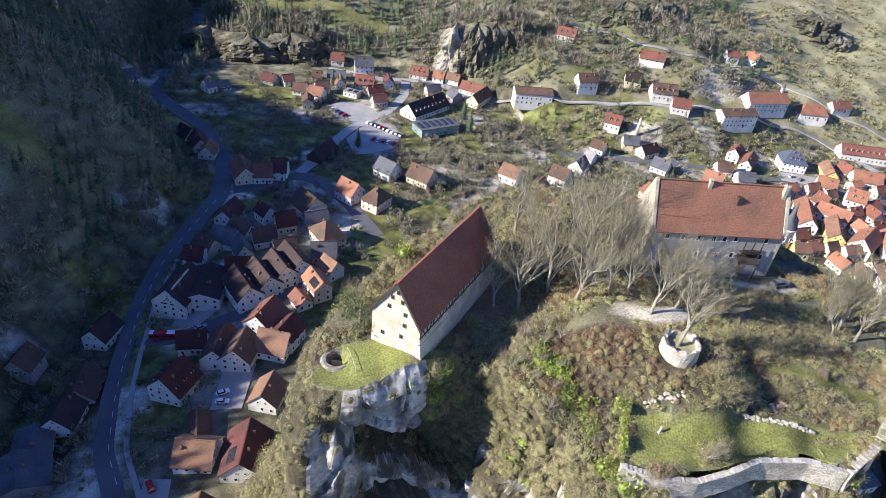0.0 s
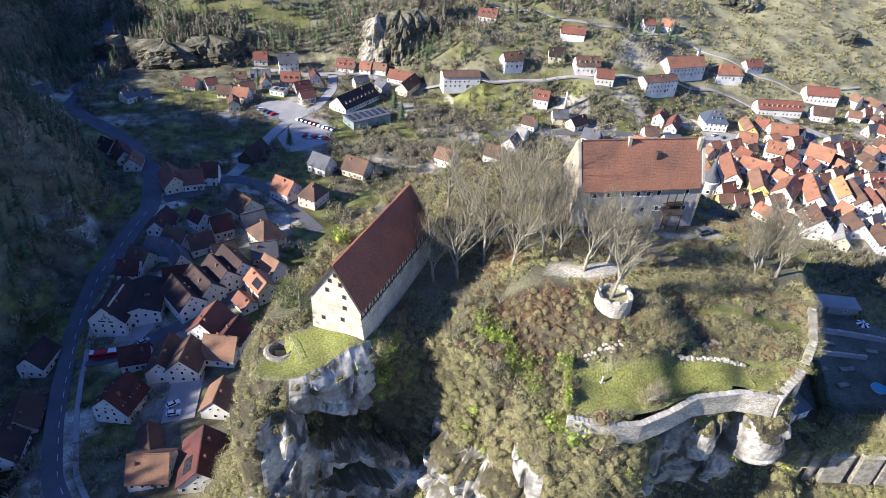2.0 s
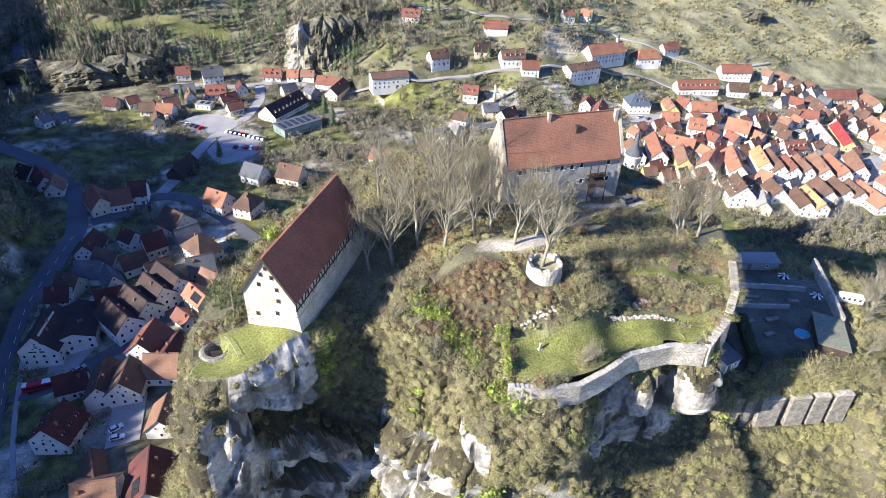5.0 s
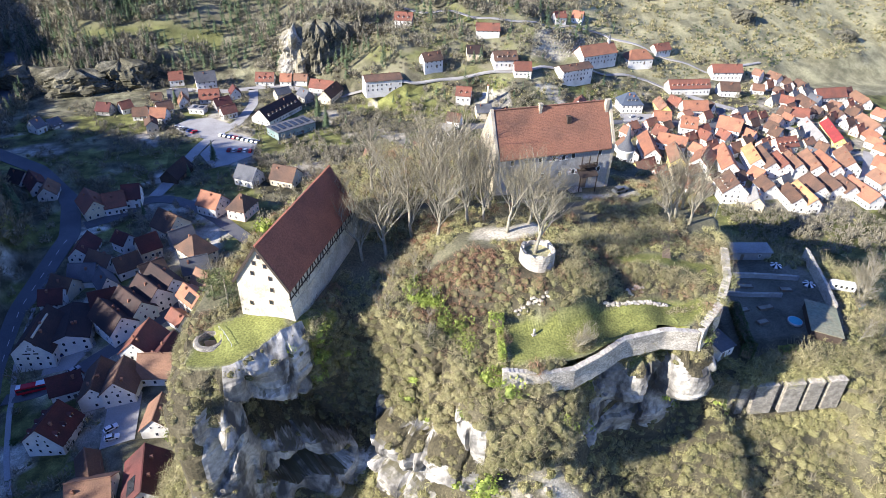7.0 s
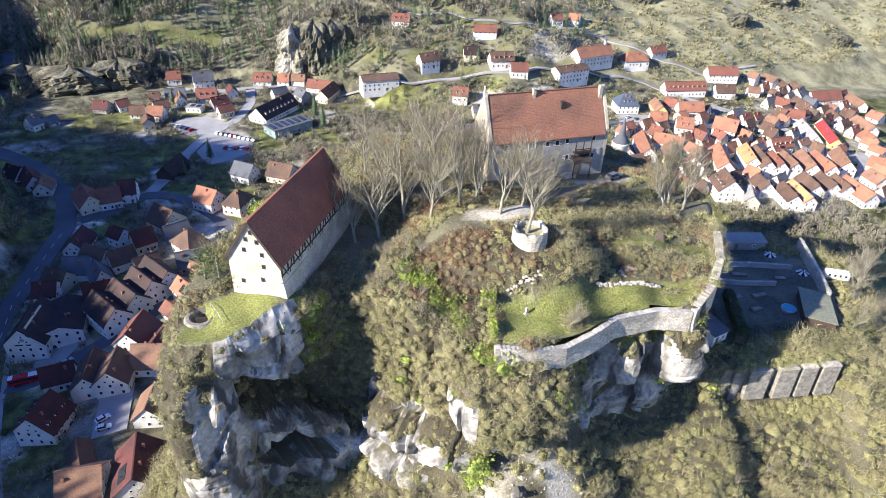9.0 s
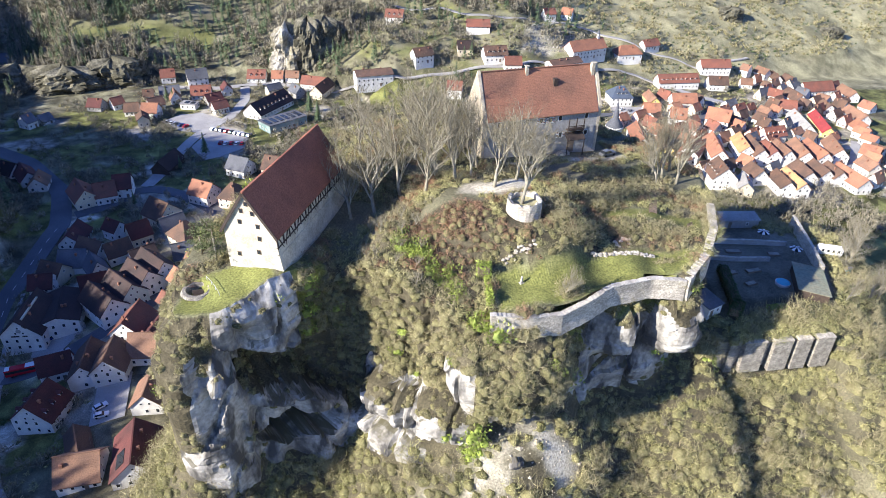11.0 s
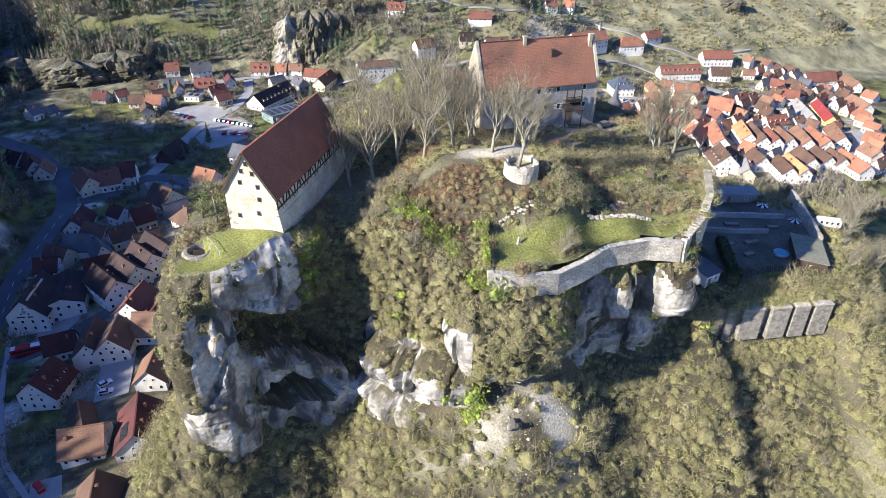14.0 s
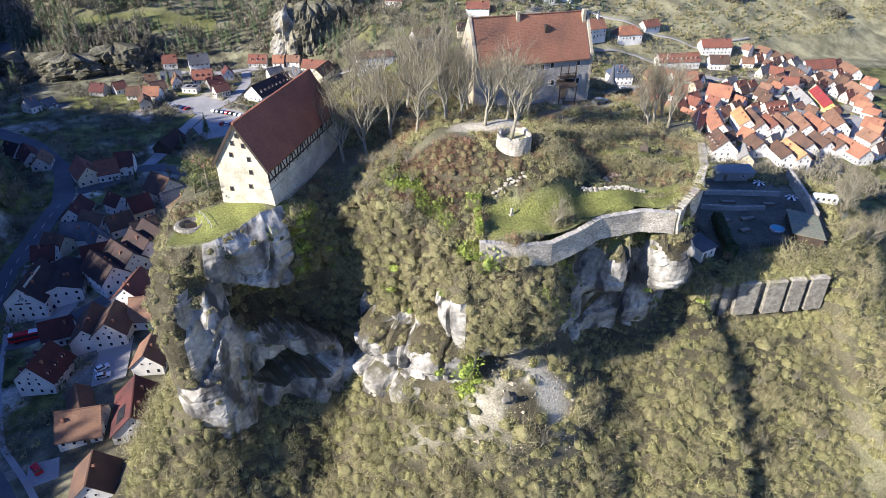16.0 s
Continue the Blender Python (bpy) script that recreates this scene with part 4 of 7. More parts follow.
def cliff(name, points, low, label, form, seed=0.0, step=.7):
    """A limestone face along a plan line, from the land's edge down to the level low, folded into buttresses, ledges and hollows;
    its top is the strip of turf behind the edge. form(x, z, s) is the face's main shape: metres out from the line."""
    p = np.array(points, float)
    t = np.concatenate([[0], np.cumsum(np.hypot(*np.diff(p[:, :2], axis=0).T))])
    s = np.arange(0, t[-1] + step, step)
    x, y = np.interp(s, t, p[:, 0]), np.interp(s, t, p[:, 1])
    for _ in range(3):
        x[1:-1], y[1:-1] = (x[:-2] + 2 * x[1:-1] + x[2:]) / 4, (y[:-2] + 2 * y[1:-1] + y[2:]) / 4
    dx, dy = np.gradient(x), np.gradient(y)
    k = np.hypot(dx, dy)
    nx, ny = dy / k, -dx / k
    top = castle_top(x, y)
    rows = int((top.max() - low) / step)
    cap = (12.0, 10.0, 8.0, 6.0, 4.5, 3.0, 2.0, 1.0, .3)
    X, Y, Z = (np.zeros((rows + 1 + len(cap), len(s))) for _ in range(3))
    for j in range(len(s)):
        for i, o in enumerate(cap):
            qx, qy = x[j] - nx[j] * o, y[j] - ny[j] * o
            X[i, j], Y[i, j] = qx, qy
        for i in range(rows + 1):
            z = top[j] + .1 - (top[j] + .1 - low) * i / rows
            q = Vector((x[j], y[j], z))
            big = noise.noise((q.x * .085 + seed, q.y * .085, q.z * .055 + seed))
            fine = noise.noise((q.x * .8, q.y * .8, q.z * .55))
            depth = top[j] - z
            rough = .32 if x[j] > 56 else .36 if x[j] > 10 else .19
            crack = -1.6 * max(0, .10 - abs(noise.noise((q.x * .16 + seed, q.y * .16, q.z * .05)))) / .10
            seam = -.45 * max(0, .10 - abs(noise.noise((q.x * .05, q.y * .05, q.z * .22 + seed)))) / .10
            o = (.2 + form(x[j], z, s[j]) + (.5 if x[j] < 11 else 1.1) * big + rough * (1.6 * facet(q, .11, .075, seed) + 1.2 * facet(q, .27, .2, seed + 5)
                 + .5 * facet(q, .7, .5, seed + 9)) + .12 * fine + crack + seam)
            o = max(min(o, .3 + max(0, depth - (4 if x[j] > 31 else 0)) * .8), -8.2 if x[j] < -3 else -8.2 + 3.6 * min(1, (x[j] + 3) / 11))
            r = i + len(cap)
            X[r, j], Y[r, j], Z[r, j] = x[j] + nx[j] * o, y[j] + ny[j] * o, z + .4 * fine
    n = len(cap)
    Z[:n] = castle_top(X[:n], Y[:n]) + .12
    Z[0] -= .5
    Z[:n] -= 2.6 * np.clip(2.4 - np.hypot(X[:n] + 16.8, Y[:n] - 81.6), 0, 1)  # the sunken entrance in the lawn
    data = sheet(name, X[:, ::-1], Y[:, ::-1], Z[:, ::-1], LIMESTONE, False)
    data.materials.append(GROUND)
    give_cover(data, True)
    index = np.zeros(len(data.polygons), np.int32)
    index[:n * (len(s) - 1)] = 1
    for j in range(len(s) - 1):
        for i in range(n, n + rows):
            if hanging_share(x[j], Z[i, j])[0] > .05:  # soil and roots where scrub holds on
                index[i * (len(s) - 1) + len(s) - 2 - j] = 1
    data.polygons.foreach_set("material_index", index)
    FACES[name] = (X[n:], Y[n:], Z[n:], x)
    return tagged(new(name, data), label, "cliff", kind="structure")


def bell(v, at, wide):
    return math.exp(-((v - at) / wide) ** 2)


def ease(v):
    v = max(0.0, min(1.0, v))
    return v * v * (3 - 2 * v)


RIDGE = [(-15, 62.8), (-11.5, 62.2), (-9.4, 59.8), (-8.8, 56), (-9.2, 52.4), (-5, 50.2), (-1, 49.6), (2, 46.5), (5, 43), (9.5, 39.5)]
BOSSES = [(15.6, 48.5, 3.6, 5.2, 6.4), (19.0, 47.5, 2.4, 5.8, 5.4), (26.4, 49.8, 6.2, 6.4, 5.6), (38.0, 62.5, 12.5, 12.0, 6.5), (47.0, 58.0, 5.0, 7.0, 2.6)]


def ridge_distance(x, z):
    best = 1e9
    for (ax, az), (bx, bz) in zip(RIDGE, RIDGE[1:]):
        ex, ez = bx - ax, bz - az
        f = max(0.0, min(1.0, ((x - ax) * ex + (z - az) * ez) / (ex * ex + ez * ez)))
        best = min(best, math.hypot(x - ax - f * ex, z - az - f * ez))
    return best


def boss(x, z):
    """The rounded bosses of the middle cliff: the deepest one at this place, and how high on it the place lies."""
    out, high = 0.0, -9.0
    for cx, cz, rx, rz, deep in BOSSES:
        k = 1 - ((x - cx) / rx) ** 2 - ((z - cz) / rz) ** 2
        if k > 0 and deep * math.sqrt(k) > out:
            out, high = deep * math.sqrt(k), (z - cz) / rz
    return out, high


def rock_form(x, z, s):
    """Overhanging head block and hollow under the hall, the arched rib and the cave below it, rounded bosses in the middle, upright lobes in the east."""
    head = float(np.interp(x, [-15, -12.5, -8, -3.5, 0], [70, 68, 64.5, 62, 62]))
    band = float(np.interp(x, [-20, -14, -9, -1, 3, 9.5, 12], [60, 58, 53, 49.5, 44.5, 39, 38]))
    on_head = bell(x, -7.5, 7.5) ** .5
    west = 3.0 * ease((z - head) / .9) * on_head
    hollow = ease((head + .3 - z) / 1.0) * ease((z - band) / 5.5)
    west -= 8.0 * hollow * ease((x + 13.5) / 3) * ease((7 - x) / 5)
    west += 3.6 * bell(ridge_distance(x, z), 0, 1.25)
    west += 2.0 * ease((-9.5 - x) / 2.5) * ease((head - 1 - z) / 3)
    low = ease((band + 1.5 - z) / 4)
    west += 5.2 * low * ease((x + 4) / 5) * ease((14 - x) / 3)
    u, v = (x + 2.8) / 7.2, (z - 40.8) / (4.2 + .9 * math.sin(x * .9))
    west -= 10.5 * ease(1.8 * (1 - u * u - v * v))
    west += -2.4 * bell(x, -16.4, 1.1) * bell(z, 60, 9) - 2.2 * bell(x, -12.6, .9) * bell(z, 46, 8) + 1.5 * bell(x, -15, 2) * bell(z, 38, 6)
    west += float(np.interp(x, [-23, -19.5, -17.5, -10.5, -6], [0, 4.2, 3.4, -2.2, 0])) * ease((76 - z) / 6)
    out, high = boss(x, z)
    middle = -1.6 + max(out, 6.0 * ease((43 - z) / 5) * ease((29 - x) / 7), 1.8 * bell(z, 43, 3.5))
    square = 1.1 * ease((x - 56) / 6.5) * ease((66.5 - x) / 2.5) * ease((z - 56.5) / 2.5) + 1.3 * ease((x - 65) / 10) * ease((78.5 - x) / 3) + .35 * bell(x, 80, 4)
    east = 5.6 * square * (.62 + .38 / (1 + math.exp((z - 69) * .9))) / (1 + math.exp((56 + .15 * (x - 62) - z) * .8)) - 3.0 + 2.2 * bell(x, 68, 8) * bell(z, 52, 4) + 2.0 * bell(x, 56, 2.2) * ease((66 - z) / 4)
    a, b = 1 / (1 + math.exp((x - 10.5) * 1.6)), 1 / (1 + math.exp((54 - x) * 1.2))
    return a * west + b * east + max(0, 1 - a - b) * middle


def hanging_share(x, z):
    """How much of the rock face is grown over at a place of the plan line and a height, and the size of the bushes there."""
    if 11.5 < x < 55:
        out, high = boss(x, z)
        if out > .5:
            if high > (.34 if x < 31 else -.55) + .12 * math.sin(x * 1.3):
                return (.09, .85) if x < 30 else (.085, 1.45)
            return .001, .7
        return (.085, 1.2) if z > 55 + 1.5 * math.sin(x * .7) else (0, 1)
    if x <= 11.5:
        band = np.interp(x, [-20, -14, -9, -1, 3, 9.5, 12], [60, 58, 53, 49.5, 44.5, 39, 38])
        if -11 < x and band + 1.5 < z and (x > -1 or z < 60):
            return .12, 1.0
        return (.075, 1.0) if x < -18.3 and z > 47 or x < -14.5 and z > 67 + 2 * math.sin(x * 2) else (.03, .9) if z > 73.5 else (.012, 1.0) if z < band - 6 else (.003, .8)
    return (.085, 1.0) if z > 68.5 + 1.5 * math.sin(x * 1.1) and 57 < x < 84 else (.004, .8)


cliff("cliff", [(-16.5, 100), (-19, 92), (-20.8, 86), *RIM[:19], (90, 91)], 20, "folded white and grey limestone cliff of the castle rock with hollows and ledges", rock_form, 3.1, .45)


# ---- barn of the castle ----
def great_hall():
    m = pose(-6.8, 84.5, 79.6, 0, 0, math.degrees(math.atan2(.903, .430)))
    ob = thing("castle_hall", m, "long old hall with stained plaster gable and steep red-brown tiled roof", "castle building")
    L, W, E, R = 31.0, 10.1, 6.5, 14.2
    bm = gable_walls(L, W - .1, E, R, 4)
    for v in bm.verts:
        v.co.x += L / 2
        if v.co.z < -3 and v.co.y < 0:
            v.co.y -= .8
    part("wall", bm, OLD_PLASTER, ob)
    bm = gable_roof(L, W, E, R, .5, .35, .3)
    for v in bm.verts:
        v.co.x += L / 2
    roof = part("roof", bm, ROOFS["hall"], ob)
    ridge_cap(L, R, ROOFS["hall"], roof, L / 2, .35, .3)
    # verge boards on the near gable
    for s in (-1, 1):
        bm = bmesh.new()
        beam(bm, (-.42, s * (W / 2 + .5), E - .68), (-.42, 0, R + .05), .12, .5)
        part("verge_board", bm, TIMBER, roof)
    # openings of the gable
    hole = bmesh.new()
    box(hole, -.4, .4, -.08, .06, 0, .95, 0)
    box(hole, -.3, .3, -.1, .02, .1, .85, 1)
    hole = mesh_of("gable_window", hole, WOOD, PANE)
    for u, z in ((.2, 11.7), (-.9, 10.2), (1.2, 9.9), (-1.5, 7.9), (1.9, 7.4), (1.9, 4.9), (1.4, 2.0), (-2.6, 1.0)):
        w = part("gable_window", hole, None, ob)
        w.matrix_basis = pose(0, -u, z, 0, 0, -90)
    # timber framing on the long side, over a stone base
    face = -W / 2 - .06
    n = 13
    for k in range(n + 1):
        bm = bmesh.new()
        u = .25 + (L - .5) * k / n
        beam(bm, (u, face, 2.4), (u, face, E + .1), .44, .24)
        part("post", bm, TIMBER, ob)
        if k < n:
            bm = bmesh.new()
            v = u + (L - .5) / n
            a, b = ((u + .2, 2.6), (v - .2, E - .2)) if k % 2 else ((v - .2, 2.6), (u + .2, E - .2))
            beam(bm, (a[0], face, a[1]), (b[0], face, b[1]), .32, .2)
            part("brace", bm, TIMBER, ob)
    for z in (2.4, 3.9, E - .9):
        bm = bmesh.new()
        beam(bm, (0, face - .01, z), (L, face - .01, z), .36, .26)
        part("rail", bm, TIMBER, ob)
    bm = bmesh.new()
    v = box(bm, -.12, L + .1, face - .35, -W / 2 + .5, -6, 2.2)
    for p in v[:4]:
        if p.co.y < face:
            p.co.y -= 1.1
    part("stone_base", bm, OLD_PLASTER, ob, "pale lime-washed stone base wall")
    return ob


ROOFS["hall"] = tile_material("old_red_brown_tiles", (.345, .130, .082), (.250, .102, .070))
ROOFS["palas"] = tile_material("old_red_tiles", (.270, .125, .080), (.175, .092, .064))
great_hall()


def palas():
    a, b = Vector((43.2, 121.0)), Vector((72.7, 124.6))
    yaw = math.degrees(math.atan2(b.y - a.y, b.x - a.x))
    m = pose((a.x + b.x) / 2, (a.y + b.y) / 2, 82, 0, 0, yaw)
    ob = thing("castle_palace", m, "tall grey stone castle residence with steep red tiled roof", "castle building")
    L, W, E, R = 29.6, 10.2, 10.3, 19.0
    bm = gable_walls(L - .6, W, E, R, 9)
    part("wall", bm, GREY_STONE, ob)
    for s in (-1, 1):
        bm = gable_walls(.7, W + .1, E + .5, R + .75, 9)
        for v in bm.verts:
            v.co.x += s * (L / 2 + .05)
        part("gable_wall", bm, RUBBLE, ob, "bare ochre rubble gable wall")
    roof = part("roof", gable_roof(L - 1.2, W, E, R, .6, 0), ROOFS["palas"], ob)
    ridge_cap(L - 1.2, R, ROOFS["palas"], roof, 0, 0)
    bm = bmesh.new()
    box(bm, L / 2 - 1.5, L / 2 - .7, -1.4, -.4, R - 4, R + .9)
    part("chimney", bm, RUBBLE, roof)
    bm = bmesh.new()
    box(bm, -3.5, -2.8, -.8, 0, R - 2.5, R + 1.0)
    box(bm, -3.62, -2.68, -.92, .12, R + 1.0, R + 1.16)
    part("chimney", bm, RUBBLE, roof)
    bm = bmesh.new()
    box(bm, 3.2, 4.2, -2.4, -.8, R - 3.6, R - 1.9)
    part("skylight", bm, TIMBER, roof)
    shutter = bmesh.new()
    rings = [[shutter.verts.new((x, y, k * .1875)) for x, y in ((-.25, -.08), (.25, -.08), (.25, .03), (-.25, .03))] for k in range(9)]
    for k in range(8):
        for i in range(4):
            j = (i + 1) % 4
            shutter.faces.new((rings[k][i], rings[k][j], rings[k + 1][j], rings[k + 1][i])).material_index = k % 2
    shutter.faces.new(rings[0][::-1]), shutter.faces.new(rings[-1])
    shutter = mesh_of("shutter", shutter, FRAME_WHITE, ROOFS["rust"])
    face = -W / 2
    for u, z, kind in ((-11, 7.6, 0), (-7.5, 7.6, 0), (-4, 7.6, 0), (-.5, 7.6, 1), (2.0, 7.6, 1), (4.5, 7.8, 0), (11.5, 7.8, 0), (-11, 3.6, 0), (-7.5, 3.6, 0),
                       (-3, 3.4, 0), (1.5, 3.4, 0), (5, 3.6, 1), (11.8, 3.5, 0)):
        w = part("window", WINDOW, None, ob)
        w.matrix_basis = pose(u, face, z)
        if kind:
            for s in (-.8, .8):
                part("shutter", shutter, None, w, "white and red striped shutter").matrix_basis = pose(s, 0, 0)
    for s, u, z in ((1, -1.5, 12.5), (1, 1.5, 12.5), (1, 0, 6), (1, -2.5, 6), (-1, 0, 13), (-1, 2.5, 6)):
        w = part("window", SMALL_WINDOW, None, ob)
        w.matrix_basis = pose(0, 0, 0, 0, 0, 90 * s) @ pose(u, -L / 2 - .42, z)
    # wooden gallery on brackets and a porch under it
    bm = bmesh.new()
    box(bm, 6.3, 10.6, face - 1.3, face, 5.5, 5.7)
    box(bm, 6.3, 10.6, face - 1.3, face - 1.2, 6.55, 6.68)
    for k in range(15):
        box(bm, 6.33 + .3 * k, 6.45 + .3 * k, face - 1.28, face - 1.2, 5.7, 6.55)
    for u in (6.4, 8.4, 10.4):
        box(bm, u - .1, u + .1, face - 1.3, face - 1.1, 5.7, 8.6)
        beam(bm, (u, face - 1.2, 5.5), (u, face, 4.4), .16, .16)
    part("gallery", bm, TIMBER, ob, "dark wooden gallery on brackets")
    bm = bmesh.new()
    v = [bm.verts.new(p) for p in ((6, face - 2.2, 3.4), (10.8, face - 2.2, 3.4), (10.8, face, 4.6), (6, face, 4.6), (6, face - 2.2, 3.55), (10.8, face - 2.2, 3.55), (10.8, face, 4.75), (6, face, 4.75))]
    for f in ((3, 2, 1, 0), (4, 5, 6, 7), (0, 1, 5, 4), (1, 2, 6, 5), (2, 3, 7, 6), (3, 0, 4, 7)):
        bm.faces.new([v[k] for k in f])
    for u in (6.2, 10.6):
        box(bm, u - .1, u + .1, face - 2.1, face - 1.9, -1, 3.45)
    part("porch", bm, TIMBER, ob)
    bm = bmesh.new()
    box(bm, 7.2, 9.0, face - .1, face + .05, -.5, 2.6)
    part("door", bm, WOOD, ob)
    for k in range(7):
        bm = bmesh.new()
        box(bm, 2.2 + .5 * k, 7.2, face - 2.0, face - .1, -1.5 + .25 * k, -1.25 + .25 * k)
        part("step", bm, STONE, ob)
    return ob


GREY_STONE = material("grey_castle_render", (.36, .35, .33), .92, .15, .7, 9, .5, (.27, .26, .245), .5)
palas()


def turret():
    ob = thing("stair_turret", pose(106.5, 174, 54.5), "round white-plastered turret with slender dark slate spire", "turret")
    bm = bmesh.new()
    tube(bm, [(0, 0, -6), (0, 0, 6.4), (0, 0, 6.6), (0, 0, 7.0)], [1.9, 1.9, 2.1, 2.1], 20)
    part("wall", bm, WALLS["white"], ob)
    bm = bmesh.new()
    tube(bm, [(0, 0, 6.9), (0, 0, 7.0), (0, 0, 8.2), (0, 0, 9.0), (0, 0, 13.6)], [2.1, 2.1, 1.3, .75, .05], 12)
    part("spire", bm, ROOFS["slate"], ob)
    for a in (200, 250, 300):
        w = part("window", SMALL_WINDOW, None, ob)
        w.matrix_basis = pose(0, 0, 0, 0, 0, a + 90) @ pose(0, -1.93, 4)
    ob.scale = (1.45, 1.45, 1.35)
    return ob


turret()


# ---- round tower stump ----
def tower():
    ob = thing("tower_stump", pose(44.0, 84.8, 84.6), "low round ruined tower of pale limestone blocks", "ruin")
    bm = bmesh.new()
    rnd = random.Random(8)
    n = 28
    outer, inner = [], []
    for j, z in enumerate((-3.0, 0, 1.6, 2.8, 4.0)):
        ro, ri = 3.5 - .06 * j, 2.6
        for ring, r in ((outer, ro), (inner, ri)):
            ring.append([bm.verts.new(((r + rnd.uniform(-.09, .09)) * math.cos(k * 2 * math.pi / n), (r + rnd.uniform(-.09, .09)) * math.sin(k * 2 * math.pi / n),
                                       z + (rnd.uniform(-.55, .25) if j == 4 else 0))) for k in range(n)])
    for ring, flip in ((outer, False), (inner, True)):
        for r, s in zip(ring, ring[1:]):
            for k in range(n):
                f = (r[k], r[(k + 1) % n], s[(k + 1) % n], s[k])
                bm.faces.new(f[::-1] if flip else f)
    for k in range(n):
        bm.faces.new((outer[-1][k], outer[-1][(k + 1) % n], inner[-1][(k + 1) % n], inner[-1][k]))
    part("wall", bm, STONE, ob)
    bm = bmesh.new()
    bmesh.ops.create_circle(bm, cap_ends=True, segments=24, radius=2.65)
    f = part("fill", bm, GROUND, ob)
    f.matrix_basis = pose(0, 0, 3.0)
    return ob


tower()


# ---- walls of the garden and the yard ----
COPING = material("pale_limestone_coping", (.50, .465, .40), .9, .22, 1.5, 14, .6, (.34, .315, .27), .55, per_object=.14)


def stone_wall(name, points, thick, drop, label, mat=STONE, rise=.0, jag=.12, seed=1):
    """A masonry wall along a line of (x, y, top), its foot drop metres lower, with an uneven coping."""
    rnd = random.Random(seed)
    p = np.array(points, float)
    t = np.concatenate([[0], np.cumsum(np.hypot(*np.diff(p[:, :2], axis=0).T))])
    s = np.linspace(0, t[-1], max(2, int(t[-1] / .8)))
    x, y, z = (np.interp(s, t, p[:, i]) for i in range(3))
    dx, dy = np.gradient(x), np.gradient(y)
    k = np.hypot(dx, dy)
    nx, ny = dy / k, -dx / k
    bm = bmesh.new()
    rings = []
    for i in range(len(s)):
        top = z[i] + rise + rnd.uniform(-jag, jag)
        o = thick / 2
        rings.append([bm.verts.new(c) for c in (
            (x[i] + nx[i] * (o + drop * .07), y[i] + ny[i] * (o + drop * .07), top - drop), (x[i] + nx[i] * (o + rnd.uniform(-.06, .06)), y[i] + ny[i] * o, top - drop * .5),
            (x[i] + nx[i] * o, y[i] + ny[i] * o, top - .12), (x[i] + nx[i] * (o - .12), y[i] + ny[i] * (o - .12), top),
            (x[i] - nx[i] * (o - .12), y[i] - ny[i] * (o - .12), top), (x[i] - nx[i] * o, y[i] - ny[i] * o, top - .12), (x[i] - nx[i] * o, y[i] - ny[i] * o, top - drop))])
    for a, b in zip(rings, rings[1:]):
        for i in range(6):
            bm.faces.new((a[i], b[i], b[i + 1], a[i + 1]))
    bm.faces.new(rings[0]), bm.faces.new(rings[-1][::-1])
    bmesh.ops.recalc_face_normals(bm, faces=bm.faces[:])
    ob = thing(name, pose(0, 0, 0), label, "wall")
    part("wall", bm, mat, ob)
    stones = []
    for k in range(3):
        stone = bevelled(.7 + .22 * k, thick + .06 + .05 * k, .17, .04)
        for v in stone.verts:
            v.co += Vector((rnd.uniform(-.03, .03), rnd.uniform(-.04, .04), rnd.uniform(-.03, .03)))
        stones.append(mesh_of("coping_stone", stone, COPING))
    u = .5
    while u < t[-1] - .4:
        c = part("coping_stone", stones[rnd.randrange(3)], None, ob)
        way = math.degrees(math.atan2(np.interp(u, s, dy), np.interp(u, s, dx)))
        c.matrix_basis = pose(np.interp(u, s, x), np.interp(u, s, y), np.interp(u, s, z) + rise + rnd.uniform(-.14, -.07), rnd.uniform(-4, 4), rnd.uniform(-3, 3), way + rnd.uniform(-7, 7))
        u += rnd.uniform(.78, 1.0)
    return ob


stone_wall("garden_wall", [(33.0, 65.6, 77.3), (40, 64.9, 76.5), (46, 65.6, 75.7), (52, 67.8, 76.3), (57, 70.2, 77.1), (66, 71.6, 77.0), (72.9, 70.8, 76.2)], .9, 4.4,
           "pale limestone retaining wall along the garden edge")
stone_wall("parapet", [(72.9, 70.8, 76.6), (79, 75.4, 78.4), (84, 81.6, 80), (88, 90, 81)], 1.5, 5, "pale limestone parapet wall climbing beside the garden", seed=2)


FIELDSTONE = material("mixed_fieldstone_masonry", (.36, .33, .275), .92, .35, 2.5, 26, .9, (.22, .20, .165), .6)
masonry(FIELDSTONE, .5)


def retaining_wall():
    """A back wall with broad piers of unequal width; narrow deep recesses lie between them."""
    ob = thing("retaining_wall", pose(104.8, 76.9, 44.1, 0, 0, -3), "grey masonry retaining wall with broad piers and dark recesses", "wall")
    part("back_wall", bevelled(27.6, 1.0, 8.1, .1), FIELDSTONE, ob)
    for a, b, deep in ((-11.7, -9.9, 1.3), (-8.3, -3.2, 1.8), (-1.2, 3.2, 2.0), (4.4, 8.0, 2.0), (9.4, 13.6, 2.0)):
        bm = bmesh.new()
        v = box(bm, a, b, -deep - .45, -.4, 0, 8.3)
        for p in v:
            if p.co.z > 1 and p.co.y < -.5:
                p.co.y += .5
        c = part("pier", bm, FIELDSTONE, ob)
        bm = bmesh.new()
        box(bm, a - .08, b + .08, -deep - .05, -.3, 8.3, 8.5)
        part("coping", bm, STONE, c)
    return ob


retaining_wall()


# ---- plants ----
rng = np.random.default_rng(5)


